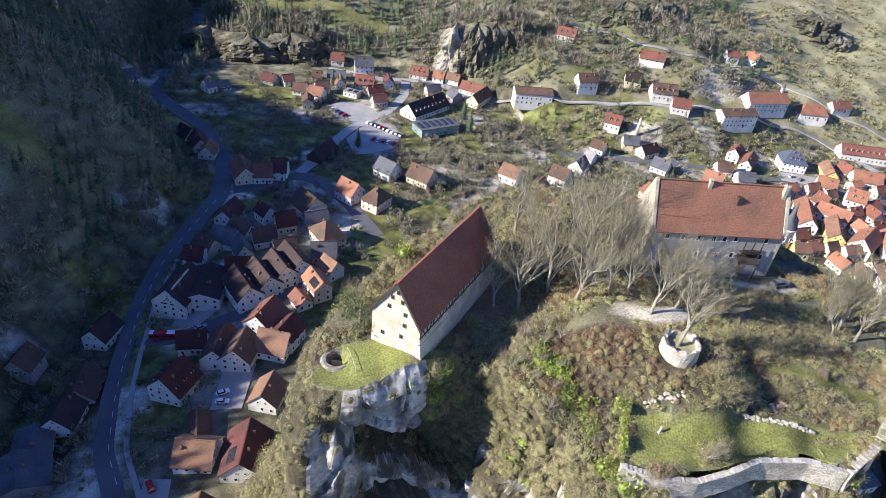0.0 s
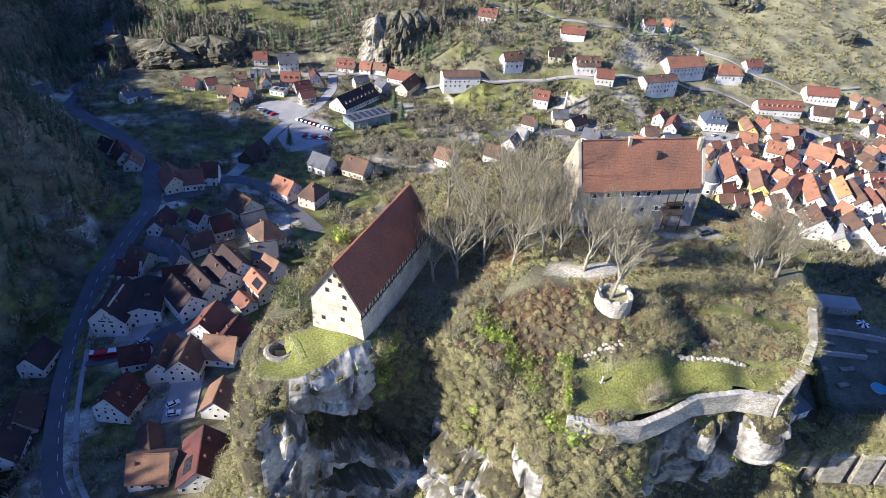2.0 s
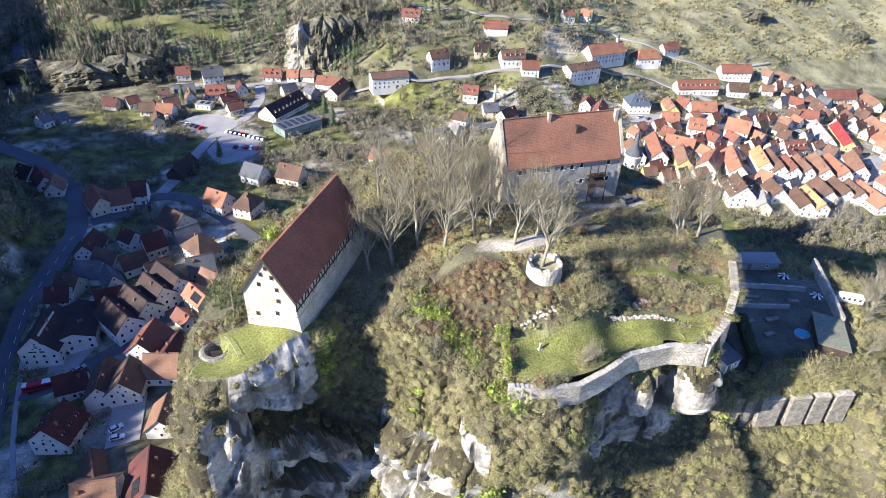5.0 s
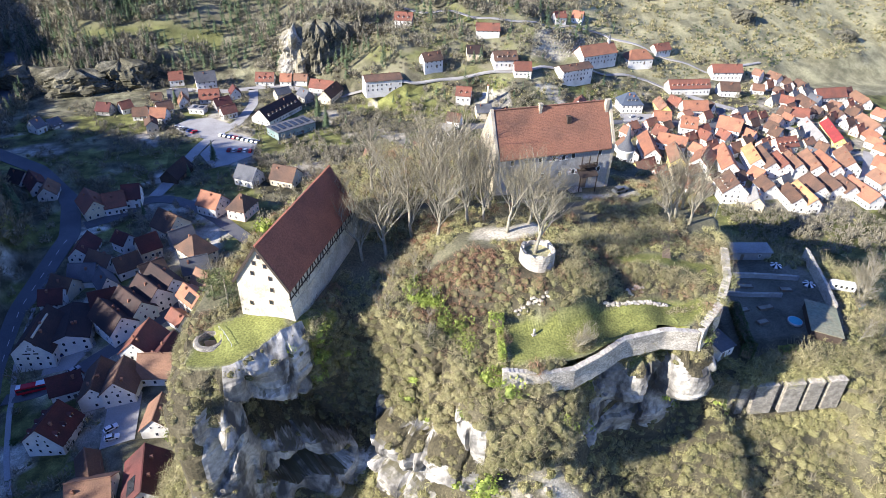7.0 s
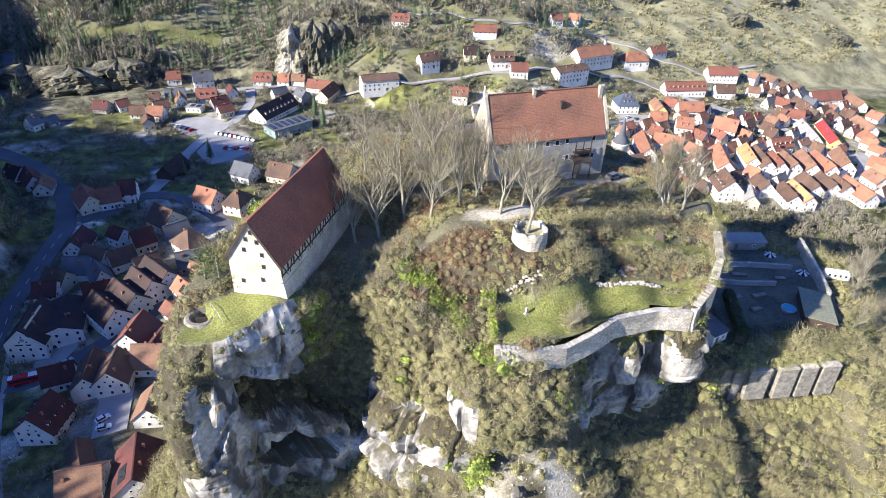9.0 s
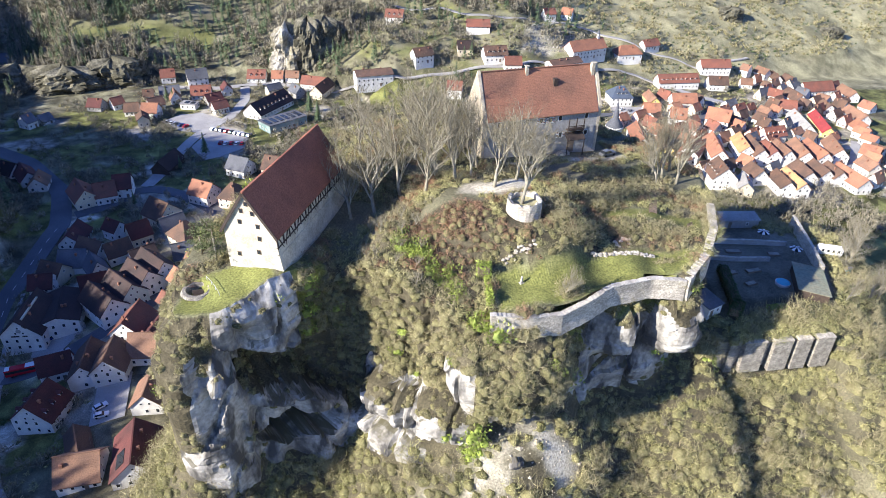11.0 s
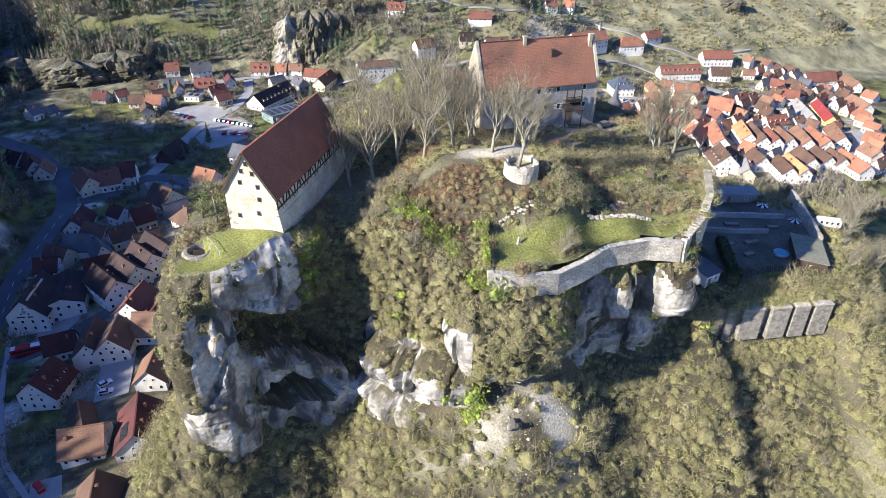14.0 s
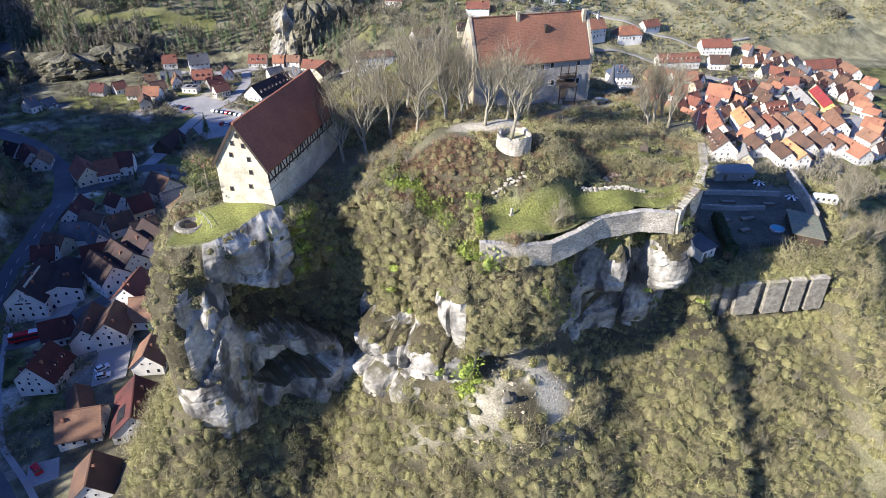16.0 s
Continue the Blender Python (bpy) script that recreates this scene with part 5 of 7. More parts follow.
def blades(n, radius, tall, length, width, seed, shell=.55, up=.35):
    """n slim triangles in a dome: a leafless bush, about the origin of its base."""
    r = np.random.default_rng(seed)
    d = r.normal(size=(n, 3))
    d[:, 2] = np.abs(d[:, 2]) * .9 + .05
    d /= np.linalg.norm(d, axis=1, keepdims=True)
    lump = 1 + .28 * np.sin(3 * np.arctan2(d[:, 1], d[:, 0]) + seed) + .18 * np.sin(7 * d[:, 2] + 2 * seed)
    q = d * (shell + (1 - shell) * r.random((n, 1)) ** .7) * lump[:, None] * [radius, radius, tall]
    way = d + r.normal(size=(n, 3)) * .55 + [0, 0, up]
    way /= np.linalg.norm(way, axis=1, keepdims=True)
    side = np.cross(way, r.normal(size=(n, 3)))
    side /= np.linalg.norm(side, axis=1, keepdims=True)
    k = length * (.5 + r.random((n, 1)))
    w = width * (.6 + .8 * r.random((n, 1)))
    return np.stack([q - side * w / 2 - way * k * .35, q + side * w / 2 - way * k * .35, q + way * k * .65], 1)


def core(seed, radius=.66, tall=.66, rings=3, segments=9):
    """Lumpy dome inside a bush, where its twigs stand too close to see through: points and triangles."""
    r = np.random.default_rng(seed)
    points, faces = [], []
    for i in range(rings):
        e = math.radians(-8 + 82 * i / rings)
        for j in range(segments):
            a = 2 * math.pi * (j + .5 * (i % 2)) / segments
            k = 1 + .2 * math.sin(3 * a + seed) + r.normal(0, .10)
            points.append((radius * k * math.cos(e) * math.cos(a), radius * k * math.cos(e) * math.sin(a), tall * k * math.sin(e)))
    points.append((0, 0, tall * 1.0))
    for i in range(rings):
        for j in range(segments):
            p, q = i * segments + j, i * segments + (j + 1) % segments
            if i == rings - 1:
                faces.append((p, q, len(points) - 1))
            else:
                u, v = p + segments, q + segments
                faces += [(p, q, u), (q, v, u)] if i % 2 == 0 else [(p, q, v), (p, v, u)]
    return np.array(points), np.array(faces)


CORES = [core(k) for k in range(6)]


def scatter(name, places, variants, mat, label, category, kind="stuff", parent=None, solid=0.0):
    """One mesh: a variant at each place (x, y, z, size, stretch); solid is the size of the dense inner dome."""
    points, faces, smooth, count = [], [], [], 0
    r = np.random.default_rng(len(places))
    pick, turn = r.integers(0, len(variants), len(places)), r.random(len(places)) * 2 * np.pi
    for v, shape in enumerate(variants):
        sel = places[pick == v]
        if not len(sel):
            continue
        c, s = np.cos(turn[pick == v])[:, None], np.sin(turn[pick == v])[:, None]
        kinds = [(shape.reshape(-1, 3), np.arange(shape.shape[0] * 3).reshape(-1, 3), 0)]
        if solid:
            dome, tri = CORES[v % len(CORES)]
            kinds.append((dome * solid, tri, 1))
        for base, tri, inner in kinds:
            x, y, z = base[None, :, 0] * sel[:, 3:4], base[None, :, 1] * sel[:, 3:4], base[None, :, 2] * sel[:, 3:4] * sel[:, 4:5]
            w = np.stack([x * c - y * s + sel[:, 0:1], x * s + y * c + sel[:, 1:2], z + sel[:, 2:3]], -1)
            points.append(w.reshape(-1, 3))
            faces.append((tri[None] + count + len(base) * np.arange(len(sel))[:, None, None]).reshape(-1, 3))
            smooth.append(np.full(len(sel) * len(tri), inner))
            count += len(base) * len(sel)
    points, faces, smooth = np.concatenate(points), np.concatenate(faces), np.concatenate(smooth)
    data = bpy.data.meshes.new(name)
    k = len(faces)
    data.vertices.add(len(points)), data.loops.add(3 * k), data.polygons.add(k)
    data.vertices.foreach_set("co", points.astype(np.float32).ravel())
    data.loops.foreach_set("vertex_index", faces.astype(np.int32).ravel())
    data.polygons.foreach_set("loop_start", np.arange(0, 3 * k, 3, dtype=np.int32))
    data.polygons.foreach_set("use_smooth", smooth == 1)
    data.update(calc_edges=True)
    data.materials.append(mat)
    # domes in scrub take the darker colour that stands for shade inside the bush
    data.materials.append(INNER_SHADE if mat in (SCRUB, SCRUB_GREY, SCRUB_RED) else mat)
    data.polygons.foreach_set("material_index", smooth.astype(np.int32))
    ob = new(name, data)
    if parent:
        ob.parent = parent
        return ob
    return tagged(ob, label, category, kind=kind)


def poisson(n, x0, x1, y0, y1, keep, gap, seed, tries=12):
    """Random places, at least gap apart, where keep(x, y) holds."""
    r = np.random.default_rng(seed)
    x, y = r.uniform(x0, x1, n * tries), r.uniform(y0, y1, n * tries)
    ok = keep(x, y)
    x, y = x[ok], y[ok]
    cells, out = {}, []
    for px, py in zip(x, y):
        i, j = int(px // gap), int(py // gap)
        if any((px - qx) ** 2 + (py - qy) ** 2 < gap * gap for a in (-1, 0, 1) for b in (-1, 0, 1) for qx, qy in cells.get((i + a, j + b), ())):
            continue
        cells.setdefault((i, j), []).append((px, py))
        out.append((px, py))
        if len(out) >= n:
            break
    return np.array(out)


def with_height(p, low, high, seed, sink=.2, stretch=(.8, 1.2)):
    r = np.random.default_rng(seed)
    z = surface_height(p[:, 0], p[:, 1])
    return np.c_[p, z - sink, r.uniform(low, high, len(p)), r.uniform(*stretch, len(p))]


def off_roads(x, y, clear=1.5):
    ok = np.ones(x.shape, bool)
    for points, width in ROADS:
        for (ax, ay), (bx, by) in zip(points, points[1:]):
            ex, ey = bx - ax, by - ay
            f = np.clip(((x - ax) * ex + (y - ay) * ey) / (ex * ex + ey * ey), 0, 1)
            ok &= np.hypot(x - ax - f * ex, y - ay - f * ey) > width / 2 + clear
    for poly in PAVED:
        ok &= edge_distance(x, y, poly) > clear
    for hx, hy, r in HOUSES:
        ok &= np.hypot(x - hx, y - hy) > r * 1.05 + clear
    return ok


def twiggy(n, seed, reach=.75, width=.033, lean=.5):
    """A leafless bush of unit size: slim twigs that fan out from a few unequal stems, with a ragged outline."""
    r = np.random.default_rng(seed)
    stems = r.normal(size=(9, 3)) * [.8, .8, .4] + [0, 0, .7]
    stems /= np.linalg.norm(stems, axis=1, keepdims=True)
    tall = r.uniform(.62, 1.25, 9)
    pick = r.integers(0, 9, n)
    d = stems[pick] + r.normal(size=(n, 3)) * .36
    d[:, 2] = np.abs(d[:, 2])
    d /= np.linalg.norm(d, axis=1, keepdims=True)
    tip = d * tall[pick][:, None] * (.7 + .45 * r.random((n, 1)))
    way = d + r.normal(size=(n, 3)) * lean + [0, 0, .25]
    way /= np.linalg.norm(way, axis=1, keepdims=True)
    start = tip - way * reach * (.4 + .7 * r.random((n, 1)))
    start[:, 2] = np.maximum(start[:, 2], .02)
    side = np.cross(way, r.normal(size=(n, 3)))
    side /= np.linalg.norm(side, axis=1, keepdims=True)
    w = width * (.5 + r.random((n, 1))) / 2
    return np.stack([start - side * w, start + side * w, tip], 1)


BUSHES = [twiggy(200, s) for s in range(6)]
ROUGH = [twiggy(210, 10 + s) for s in range(6)]
WIDER = [twiggy(460, 80 + s, .55, .020, .6) for s in range(5)]
GARDEN = [blades(50, 1.0, 1.0, .62, .13, 90 + s, .5) for s in range(4)]
TUFTS = [blades(55, 1.0, 1.0, .3, .26, 120 + s, .85) for s in range(4)]
LEAFY = [blades(150, 1.0, 1.0, .22, .17, 20 + s, .85) for s in range(4)]
HALL_PLAN = [(-14, 84), (-2, 80.5), (14, 112), (2, 118)]
OPEN_PLACES = [LAWN_HALL, LAWN_GARDEN, LAWN_TERRACE, PATH_LOOP, COURT, HALL_PLAN, [(42, 114), (76, 116), (78, 131), (42, 128)], [(40, 81), (47, 81), (47, 88), (40, 88)]]
YARD_OPEN = [(87, 83), (124, 82.5), (138, 106), (116, 124), (99, 110)]


def is_top_scrub(x, y):
    ok = (edge_distance(x, y, RIM) < -.3) & ~((y > 88) & (waves(x * 4, y * 4) > .75))
    for poly in OPEN_PLACES:
        ok &= edge_distance(x, y, poly) > .4
    return ok & ~((y < 92) & (x > -2) & (x < 11) & (waves(x * 3, y * 3) > 1.6))


def is_slope(x, y):
    d = edge_distance(x, y, RIM)
    ok = (d > 1.5) & ((d < 62) | (edge_distance(x, y, YARD) < 60)) & (x > -42) & (ground_height(x, y) > ground_height(x, y, False) + .6)
    ok &= edge_distance(x, y, YARD_OPEN) > .3
    ok &= (np.hypot((x - 43) / 10, (y - 60) / 5) > .8 + .12 * waves(x * 7, y * 7)) | (waves(x * 5, y * 5) > 1.2)
    return ok & ~((x > 90) & (x < 120) & (y > 74.8) & (y < 78.6))


p = poisson(3200, -26, 106, 62, 158, is_top_scrub, 1.08, 1)
russet = (edge_distance(p[:, 0], p[:, 1], [(21, 77), (30, 75), (37, 82), (37, 91), (23, 91)]) < 0) | (rng.random(len(p)) < .16)
grey = ~russet & (waves(p[:, 0] * 5 + 3, p[:, 1] * 5) > -.35)
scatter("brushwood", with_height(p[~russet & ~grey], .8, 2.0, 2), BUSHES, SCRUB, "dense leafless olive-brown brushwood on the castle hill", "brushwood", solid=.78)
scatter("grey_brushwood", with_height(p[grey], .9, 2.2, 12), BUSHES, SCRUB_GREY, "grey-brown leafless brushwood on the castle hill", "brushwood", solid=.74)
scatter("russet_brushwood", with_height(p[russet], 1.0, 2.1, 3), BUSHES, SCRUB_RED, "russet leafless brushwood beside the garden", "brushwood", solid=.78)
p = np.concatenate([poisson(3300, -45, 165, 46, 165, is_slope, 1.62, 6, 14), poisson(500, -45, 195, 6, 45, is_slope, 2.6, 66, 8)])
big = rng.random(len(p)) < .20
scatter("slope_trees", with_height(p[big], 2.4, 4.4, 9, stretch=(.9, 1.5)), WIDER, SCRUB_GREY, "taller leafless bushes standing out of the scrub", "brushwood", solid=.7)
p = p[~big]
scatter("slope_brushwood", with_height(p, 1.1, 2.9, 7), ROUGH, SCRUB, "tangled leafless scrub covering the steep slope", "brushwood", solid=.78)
p = poisson(46, 18, 31, 71, 87, lambda x, y: np.abs((x - 25) * .85 + (y - 78.7) * .53) < 1.5 + .6 * np.sin(y), .95, 4)
p = np.concatenate([p, poisson(18, 30, 34, 64, 68, lambda x, y: x > 0, .8, 8)])
scatter("ivy_bush", with_height(p, 1.1, 1.9, 5), LEAFY, IVY, "bright green ivy spreading through bare scrub", "ivy", solid=.78)
# scrubby flat below the yard
p = poisson(1500, 84, 235, 35, 92, lambda x, y: (ground_height(x, y) <= ground_height(x, y, False) + .6) & off_roads(x, y, 1), 2.3, 63, 10)
scatter("flat_brushwood", with_height(p, 1.3, 2.7, 64), GARDEN, SCRUB, "leafless scrub on the flat below the rock", "brushwood", solid=.78)
# thickets in the clefts at the foot of the rock
def is_cleft(x, y):
    d = edge_distance(x, y, RIM)
    return (d > -7) & (d < 1.8) & (y < 86) & ((x > -16) & (x < 14) | (x > 54) & (x < 84)) & (ground_height(x, y) < 60)


p = poisson(420, -18, 86, 62, 88, is_cleft, 1.15, 61, 30)
scatter("cleft_brushwood", np.c_[p, ground_height(p[:, 0], p[:, 1]) - .3, rng.uniform(.7, 1.7, len(p)), rng.uniform(.8, 1.2, len(p))], ROUGH, SCRUB,
        "leafless thicket in the clefts of the rock", "brushwood", solid=.78)
p = np.array([(x, row + .7 * math.sin(x * 1.7 + row)) for row in (77.6, 79.6, 81.2) for x in np.arange(94 + (row - 77.6) * .6, 120, 1.5) if row < 81 or not 103.5 < x < 112.5])
scatter("yard_bushes", np.c_[p, np.full(len(p), 52.2), rng.uniform(1.7, 2.9, len(p)), rng.uniform(.9, 1.35, len(p))], WIDER, SCRUB, "bushy leafless shrubs along the yard's edge", "brushwood", solid=.78)
p = np.array([(x, row + .5 * math.sin(x * 2.1)) for row in (72.2, 73.6) for x in np.arange(92 + (row - 72) * .5, 121, 1.7)])
scatter("wall_foot_bushes", with_height(p, 1.3, 2.3, 84), WIDER, SCRUB, "leafless bushes at the foot of the retaining wall", "brushwood", solid=.78)
p = np.array([(86.4, 75.2), (87.6, 75.0), (88.8, 75.8), (87.4, 76.4), (90.0, 75.6)])
scatter("ivy_bush", with_height(p, 1.0, 1.6, 83), LEAFY, IVY, "bright green ivy at the foot of the crag", "ivy", solid=.78)
for ends in (((62, 84.8), (78, 81.6)), ((66, 95.4), (86, 92.6)), ((68.5, 76.2), (77, 76.4))):
    (ax, ay), (bx, by) = ends
    f = np.linspace(0, 1, int(math.hypot(bx - ax, by - ay) / .62))
    p = np.c_[ax + (bx - ax) * f, ay + (by - ay) * f + .35 * np.sin(f * 40)]
    scatter("terrace_hedge", with_height(p, .75, 1.35, 65, stretch=(.9, 1.2)), BUSHES, SCRUB_GREY, "brown leafless hedge row along the garden terrace", "hedge", solid=.78)
for x, y, k in ((52, 78.2, 3.1), (55, 80.2, 2.8), (50.2, 80.6, 2.5), (57.6, 82.6, 2.3), (61.5, 90.5, 3.3), (57.8, 92.6, 3.2), (65.6, 92.4, 3.0), (53.8, 90.0, 2.6), (69.6, 94.4, 2.5),
                (85.2, 84.6, 2.3), (86.8, 88.0, 2.5), (83.4, 82.0, 1.8), (88.2, 91.6, 2.4), (48.2, 69.4, 2.7), (50.4, 70.4, 2.2), (74, 81, 1.9), (77, 80.2, 1.9), (71, 81.8, 1.8), (80, 88.6, 1.7), (66, 83.4, 1.8)):
    shrub = thing("bare_shrub", pose(x, y, height(x, y) - .3), "large leafless grey-brown shrub on the garden terrace", "shrub", "shrubs of the garden")
    twigs = scatter("twig_crown", np.array([(0, 0, .3, k, 1.25), (k * .35, .3, .3, k * .75, 1.5)]), WIDER[:2], SCRUB_GREY, "", "", parent=shrub, solid=.66)
# scrub that hangs on the rock faces
hang, green = [], []
X, Y, Z, line_x = FACES["cliff"]
for i in range(1, X.shape[0] - 1):
    for j in range(1, X.shape[1] - 1):
        x, z = line_x[j], Z[i, j]
        share, size = hanging_share(x, z)
        if z > 38 and rng.random() < share * (1.3 if waves(x * 4, z * 4) > -.3 else .7):
            middle = 13 < x < 54
            (green if rng.random() < (.02 if middle else .25 if -3 < x < 3 and z > 64 else .03) else hang).append((X[i, j], Y[i, j] - (.3 if middle else -.2), z - .5 * size, size * rng.uniform(.9, 1.9), rng.uniform(.8, 1.15)))
scatter("hanging_brushwood", np.array(hang), ROUGH, SCRUB_GREY, "leafless scrub hanging from the rock faces", "brushwood", solid=.78)
scatter("hanging_ivy", np.array(green), LEAFY, IVY, "green ivy tufts on the rock faces", "ivy", solid=.78)


# bare trees
def bare_tree(seed, tall, spread, depth=4, stem=.36):
    """Trunk and limbs as tubes, then twigs as slim triangles."""
    rnd = random.Random(seed)
    trunk, limbs, twigs = bmesh.new(), bmesh.new(), []

    def grow(p, way, length, radius, level):
        points, q, w = [p], p.copy(), way.copy()
        for _ in range(3):
            w = (w + Vector((rnd.gauss(0, .13), rnd.gauss(0, .13), rnd.gauss(.06, .08)))).normalized()
            q = q + w * length / 3
            points.append(q.copy())
        if level >= depth:
            for a, b in zip(points, points[1:]):
                side = w.cross(Vector((rnd.gauss(0, 1), rnd.gauss(0, 1), rnd.gauss(0, 1)))).normalized() * max(radius * .45, .011)
                twigs.append((a - side, a + side, b + (b - a) * .35))
                for _ in range(2):
                    t = (w + Vector((rnd.gauss(0, .6), rnd.gauss(0, .6), rnd.gauss(0, .5)))).normalized() * length * .7
                    twigs.append((a - side * .7, a + side * .7, a + t))
            return
        radii = [radius, radius * .86, radius * .74, radius * .62]
        tube(trunk if level == 0 else limbs, points, radii, 7 if level == 0 else 5 if level < 3 else 3, level == 0)
        kids = (5, 5, 4, 3)[level]
        for k in range(kids):
            at = points[1].lerp(points[3], (k + rnd.random()) / kids) if level else points[1].lerp(points[3], k / kids * .8 + .15 * rnd.random()) if k else points[3]
            a = rnd.uniform(0, 2 * math.pi) if level else k * 2 * math.pi / kids + rnd.uniform(-.4, .4)
            out = Vector((math.cos(a), math.sin(a), 0))
            t = (w * rnd.uniform(.8, 1.15) + out * rnd.uniform(.3, .75) * spread * (.45 if level == 0 and k == 0 else 1) + Vector((0, 0, .2))).normalized()
            grow(at, t, length * rnd.uniform(.6, .92) * (1.1 if level == 0 else 1), radius * (rnd.uniform(.6, .72) if k == 0 else rnd.uniform(.38, .55)), level + 1)

    grow(Vector((0, 0, -.4)), Vector((rnd.gauss(0, .06), rnd.gauss(0, .06), 1)).normalized(), tall * stem, tall * .023, 0)
    return mesh_of("trunk", trunk, BARK), mesh_of("limbs", limbs, BARK), triangles("twigs", np.array([[list(v) for v in t] for t in twigs]), TWIG)


TREES = [bare_tree(31 + k, 12, (1.15, 1.35, 1.0, 1.2)[k], stem=.36) for k in range(4)]
SMALL_TREES = [bare_tree(51 + k, 7, 1.1, 3, .34) for k in range(3)]


def tree(x, y, size, k, label, z=None, kinds=None, group="bare trees of the castle"):
    ob = thing("bare_tree", pose(x, y, height(x, y) if z is None else z, 0, 0, (x * 37 + y * 91) % 360), label, "tree", group)
    ob.scale = (size, size, size)
    for name, data in zip(("trunk", "branching", "twig_crown"), (kinds or TREES)[k]):
        part(name, data, None, ob)
    return ob


WIDE = "wide leafless broadleaf tree with pale grey limbs"
TALL = "tall leafless tree with many fine grey-brown twigs"
tree(43.4, 84.6, 1.4, 1, "leafless tree growing inside the ruined tower", 88.2)
tree(40.5, 93.5, 1.35, 0, TALL)
tree(45.8, 96.5, 1.25, 3, TALL)
tree(37.0, 98.5, 1.15, 2, TALL)
for k, (x, y, s) in enumerate(((17, 100, 1.25), (23, 104, 1.3), (27, 98, 1.2), (31, 106, 1.35), (20, 112, 1.3), (36, 112, 1.25), (28, 118, 1.3), (40, 106, 1.15),
                                (46, 104, 1.0), (52, 102, .8), (9, 112, 1.1), (34, 100, 1.2), (38, 125, 1.2), (16, 122, 1.2), (30, 128, 1.2), (12, 101, 1.0))):
    tree(x, y, s * (1.22 if k % 3 else 1.36), (1, 3, 0, 2)[k % 4], TALL if k % 2 else WIDE)
for k, (x, y, s) in enumerate(((84, 104, 1.3), (88, 108, 1.25), (81, 101, 1.0), (86, 101, 1.3), (82.5, 106, 1.2), (137, 96, 1.1), (143, 100, 1.2), (148, 92, 1.0), (139, 88, .9), (150, 106, 1.2), (128, 84, .7))):
    tree(x, y, s, k % 4, WIDE)
for k, (x, y) in enumerate(poisson(64, -40, 160, 44, 72, lambda x, y: is_slope(x, y) & (edge_distance(x, y, RIM) > 4), 6.5, 68, 20)):
    tree(x, y, (.62, .8, .95, .7)[k % 4], k % 3, "low leafless tree on the scrubby slope", float(ground_height(x, y)) - .2, SMALL_TREES, "trees of the slope")
tree(47.5, 69, .62, 2, "small leafless fruit tree on the garden lawn")
tree(-16, 94, .7, 3, WIDE)
for k, (x, y) in enumerate(poisson(16, 12, 24, 74, 92, lambda x, y: edge_distance(x, y, RIM) < -1, 3.2, 86, 20)):
    tree(x, y, (.62, .8, .7)[k % 3], k % 3, "slim leafless tree rising from the brushwood above the gully", kinds=SMALL_TREES, group="trees above the gully")
# olive evergreen beside the hall's lawn
for x, y, s in ((-14, 88.5, 1.0), (-17, 91.5, .75)):
    ob = thing("pine", pose(x, y, height(x, y)), "olive-green evergreen tree beside the castle hall", "tree", "evergreens of the hall")
    bm = bmesh.new()
    tube(bm, [(0, 0, -.4), (.2, 0, 3.5 * s), (.1, .2, 7.5 * s)], [.3 * s, .22 * s, .05], 7)
    part("trunk", bm, BARK, ob)
    clumps = []
    for k in range(16):
        a, h = k * 2.4, 2.2 + 6.2 * (k / 15)
        reach = 2.3 * math.sqrt(max(.05, 1 - ((h - 4.2) / 4.8) ** 2)) * (.55 + .45 * (k * 7 % 5) / 4)
        clumps.append(blades(110, 1.25, 1.0, .42, .17, 300 + k) * s + np.array((reach * math.cos(a), reach * math.sin(a), h)) * s)
    part("crown", triangles("crown", np.concatenate(clumps), OLIVE), None, ob)


# woods
CROWNS = [blades(105, 3.2, 6.0, 1.9, .46, 40 + s, .4, .8) for s in range(5)]
for c in CROWNS:
    c[..., 2] += 1.2


def conifer(seed):
    r = np.random.default_rng(seed)
    n = 120
    h = r.random(n) ** .75
    a = r.random(n) * 2 * np.pi
    rad = (1 - h) * 2.3 * (.6 + .4 * r.random(n)) + .1
    q = np.stack([rad * np.cos(a), rad * np.sin(a), 1 + h * 11], -1)
    out = np.stack([np.cos(a), np.sin(a), np.full(n, -.35)], -1)
    side = np.stack([-np.sin(a), np.cos(a), np.zeros(n)], -1)
    k = (.5 + 1.3 * (1 - h))[:, None]
    return np.stack([q - out * k * .7 - side * k * .33, q - out * k * .7 + side * k * .33, q + out * k * .5], 1)


FIRS = [conifer(60 + s) for s in range(3)]


def is_wood(x, y):
    far = ground_height(x, y, False)
    bald = (x > 200) & (y > 380)
    bald |= (x > 30) & (y < 436) & (waves(x * 3.1, y * 3.1 + 9) < .3)
    for cx, cy, wide, deep in CLEARINGS:
        bald |= np.hypot((x - cx) / wide, (y - cy) / deep) < 1 + .2 * waves(x * 4, y * 4)
    return ((far > 4) | (x < -175) & (y > 345)) & ~bald & (y > 40) & off_roads(x, y, 2) & (waves(x * .8 + 40, y * .8) > -2.2)


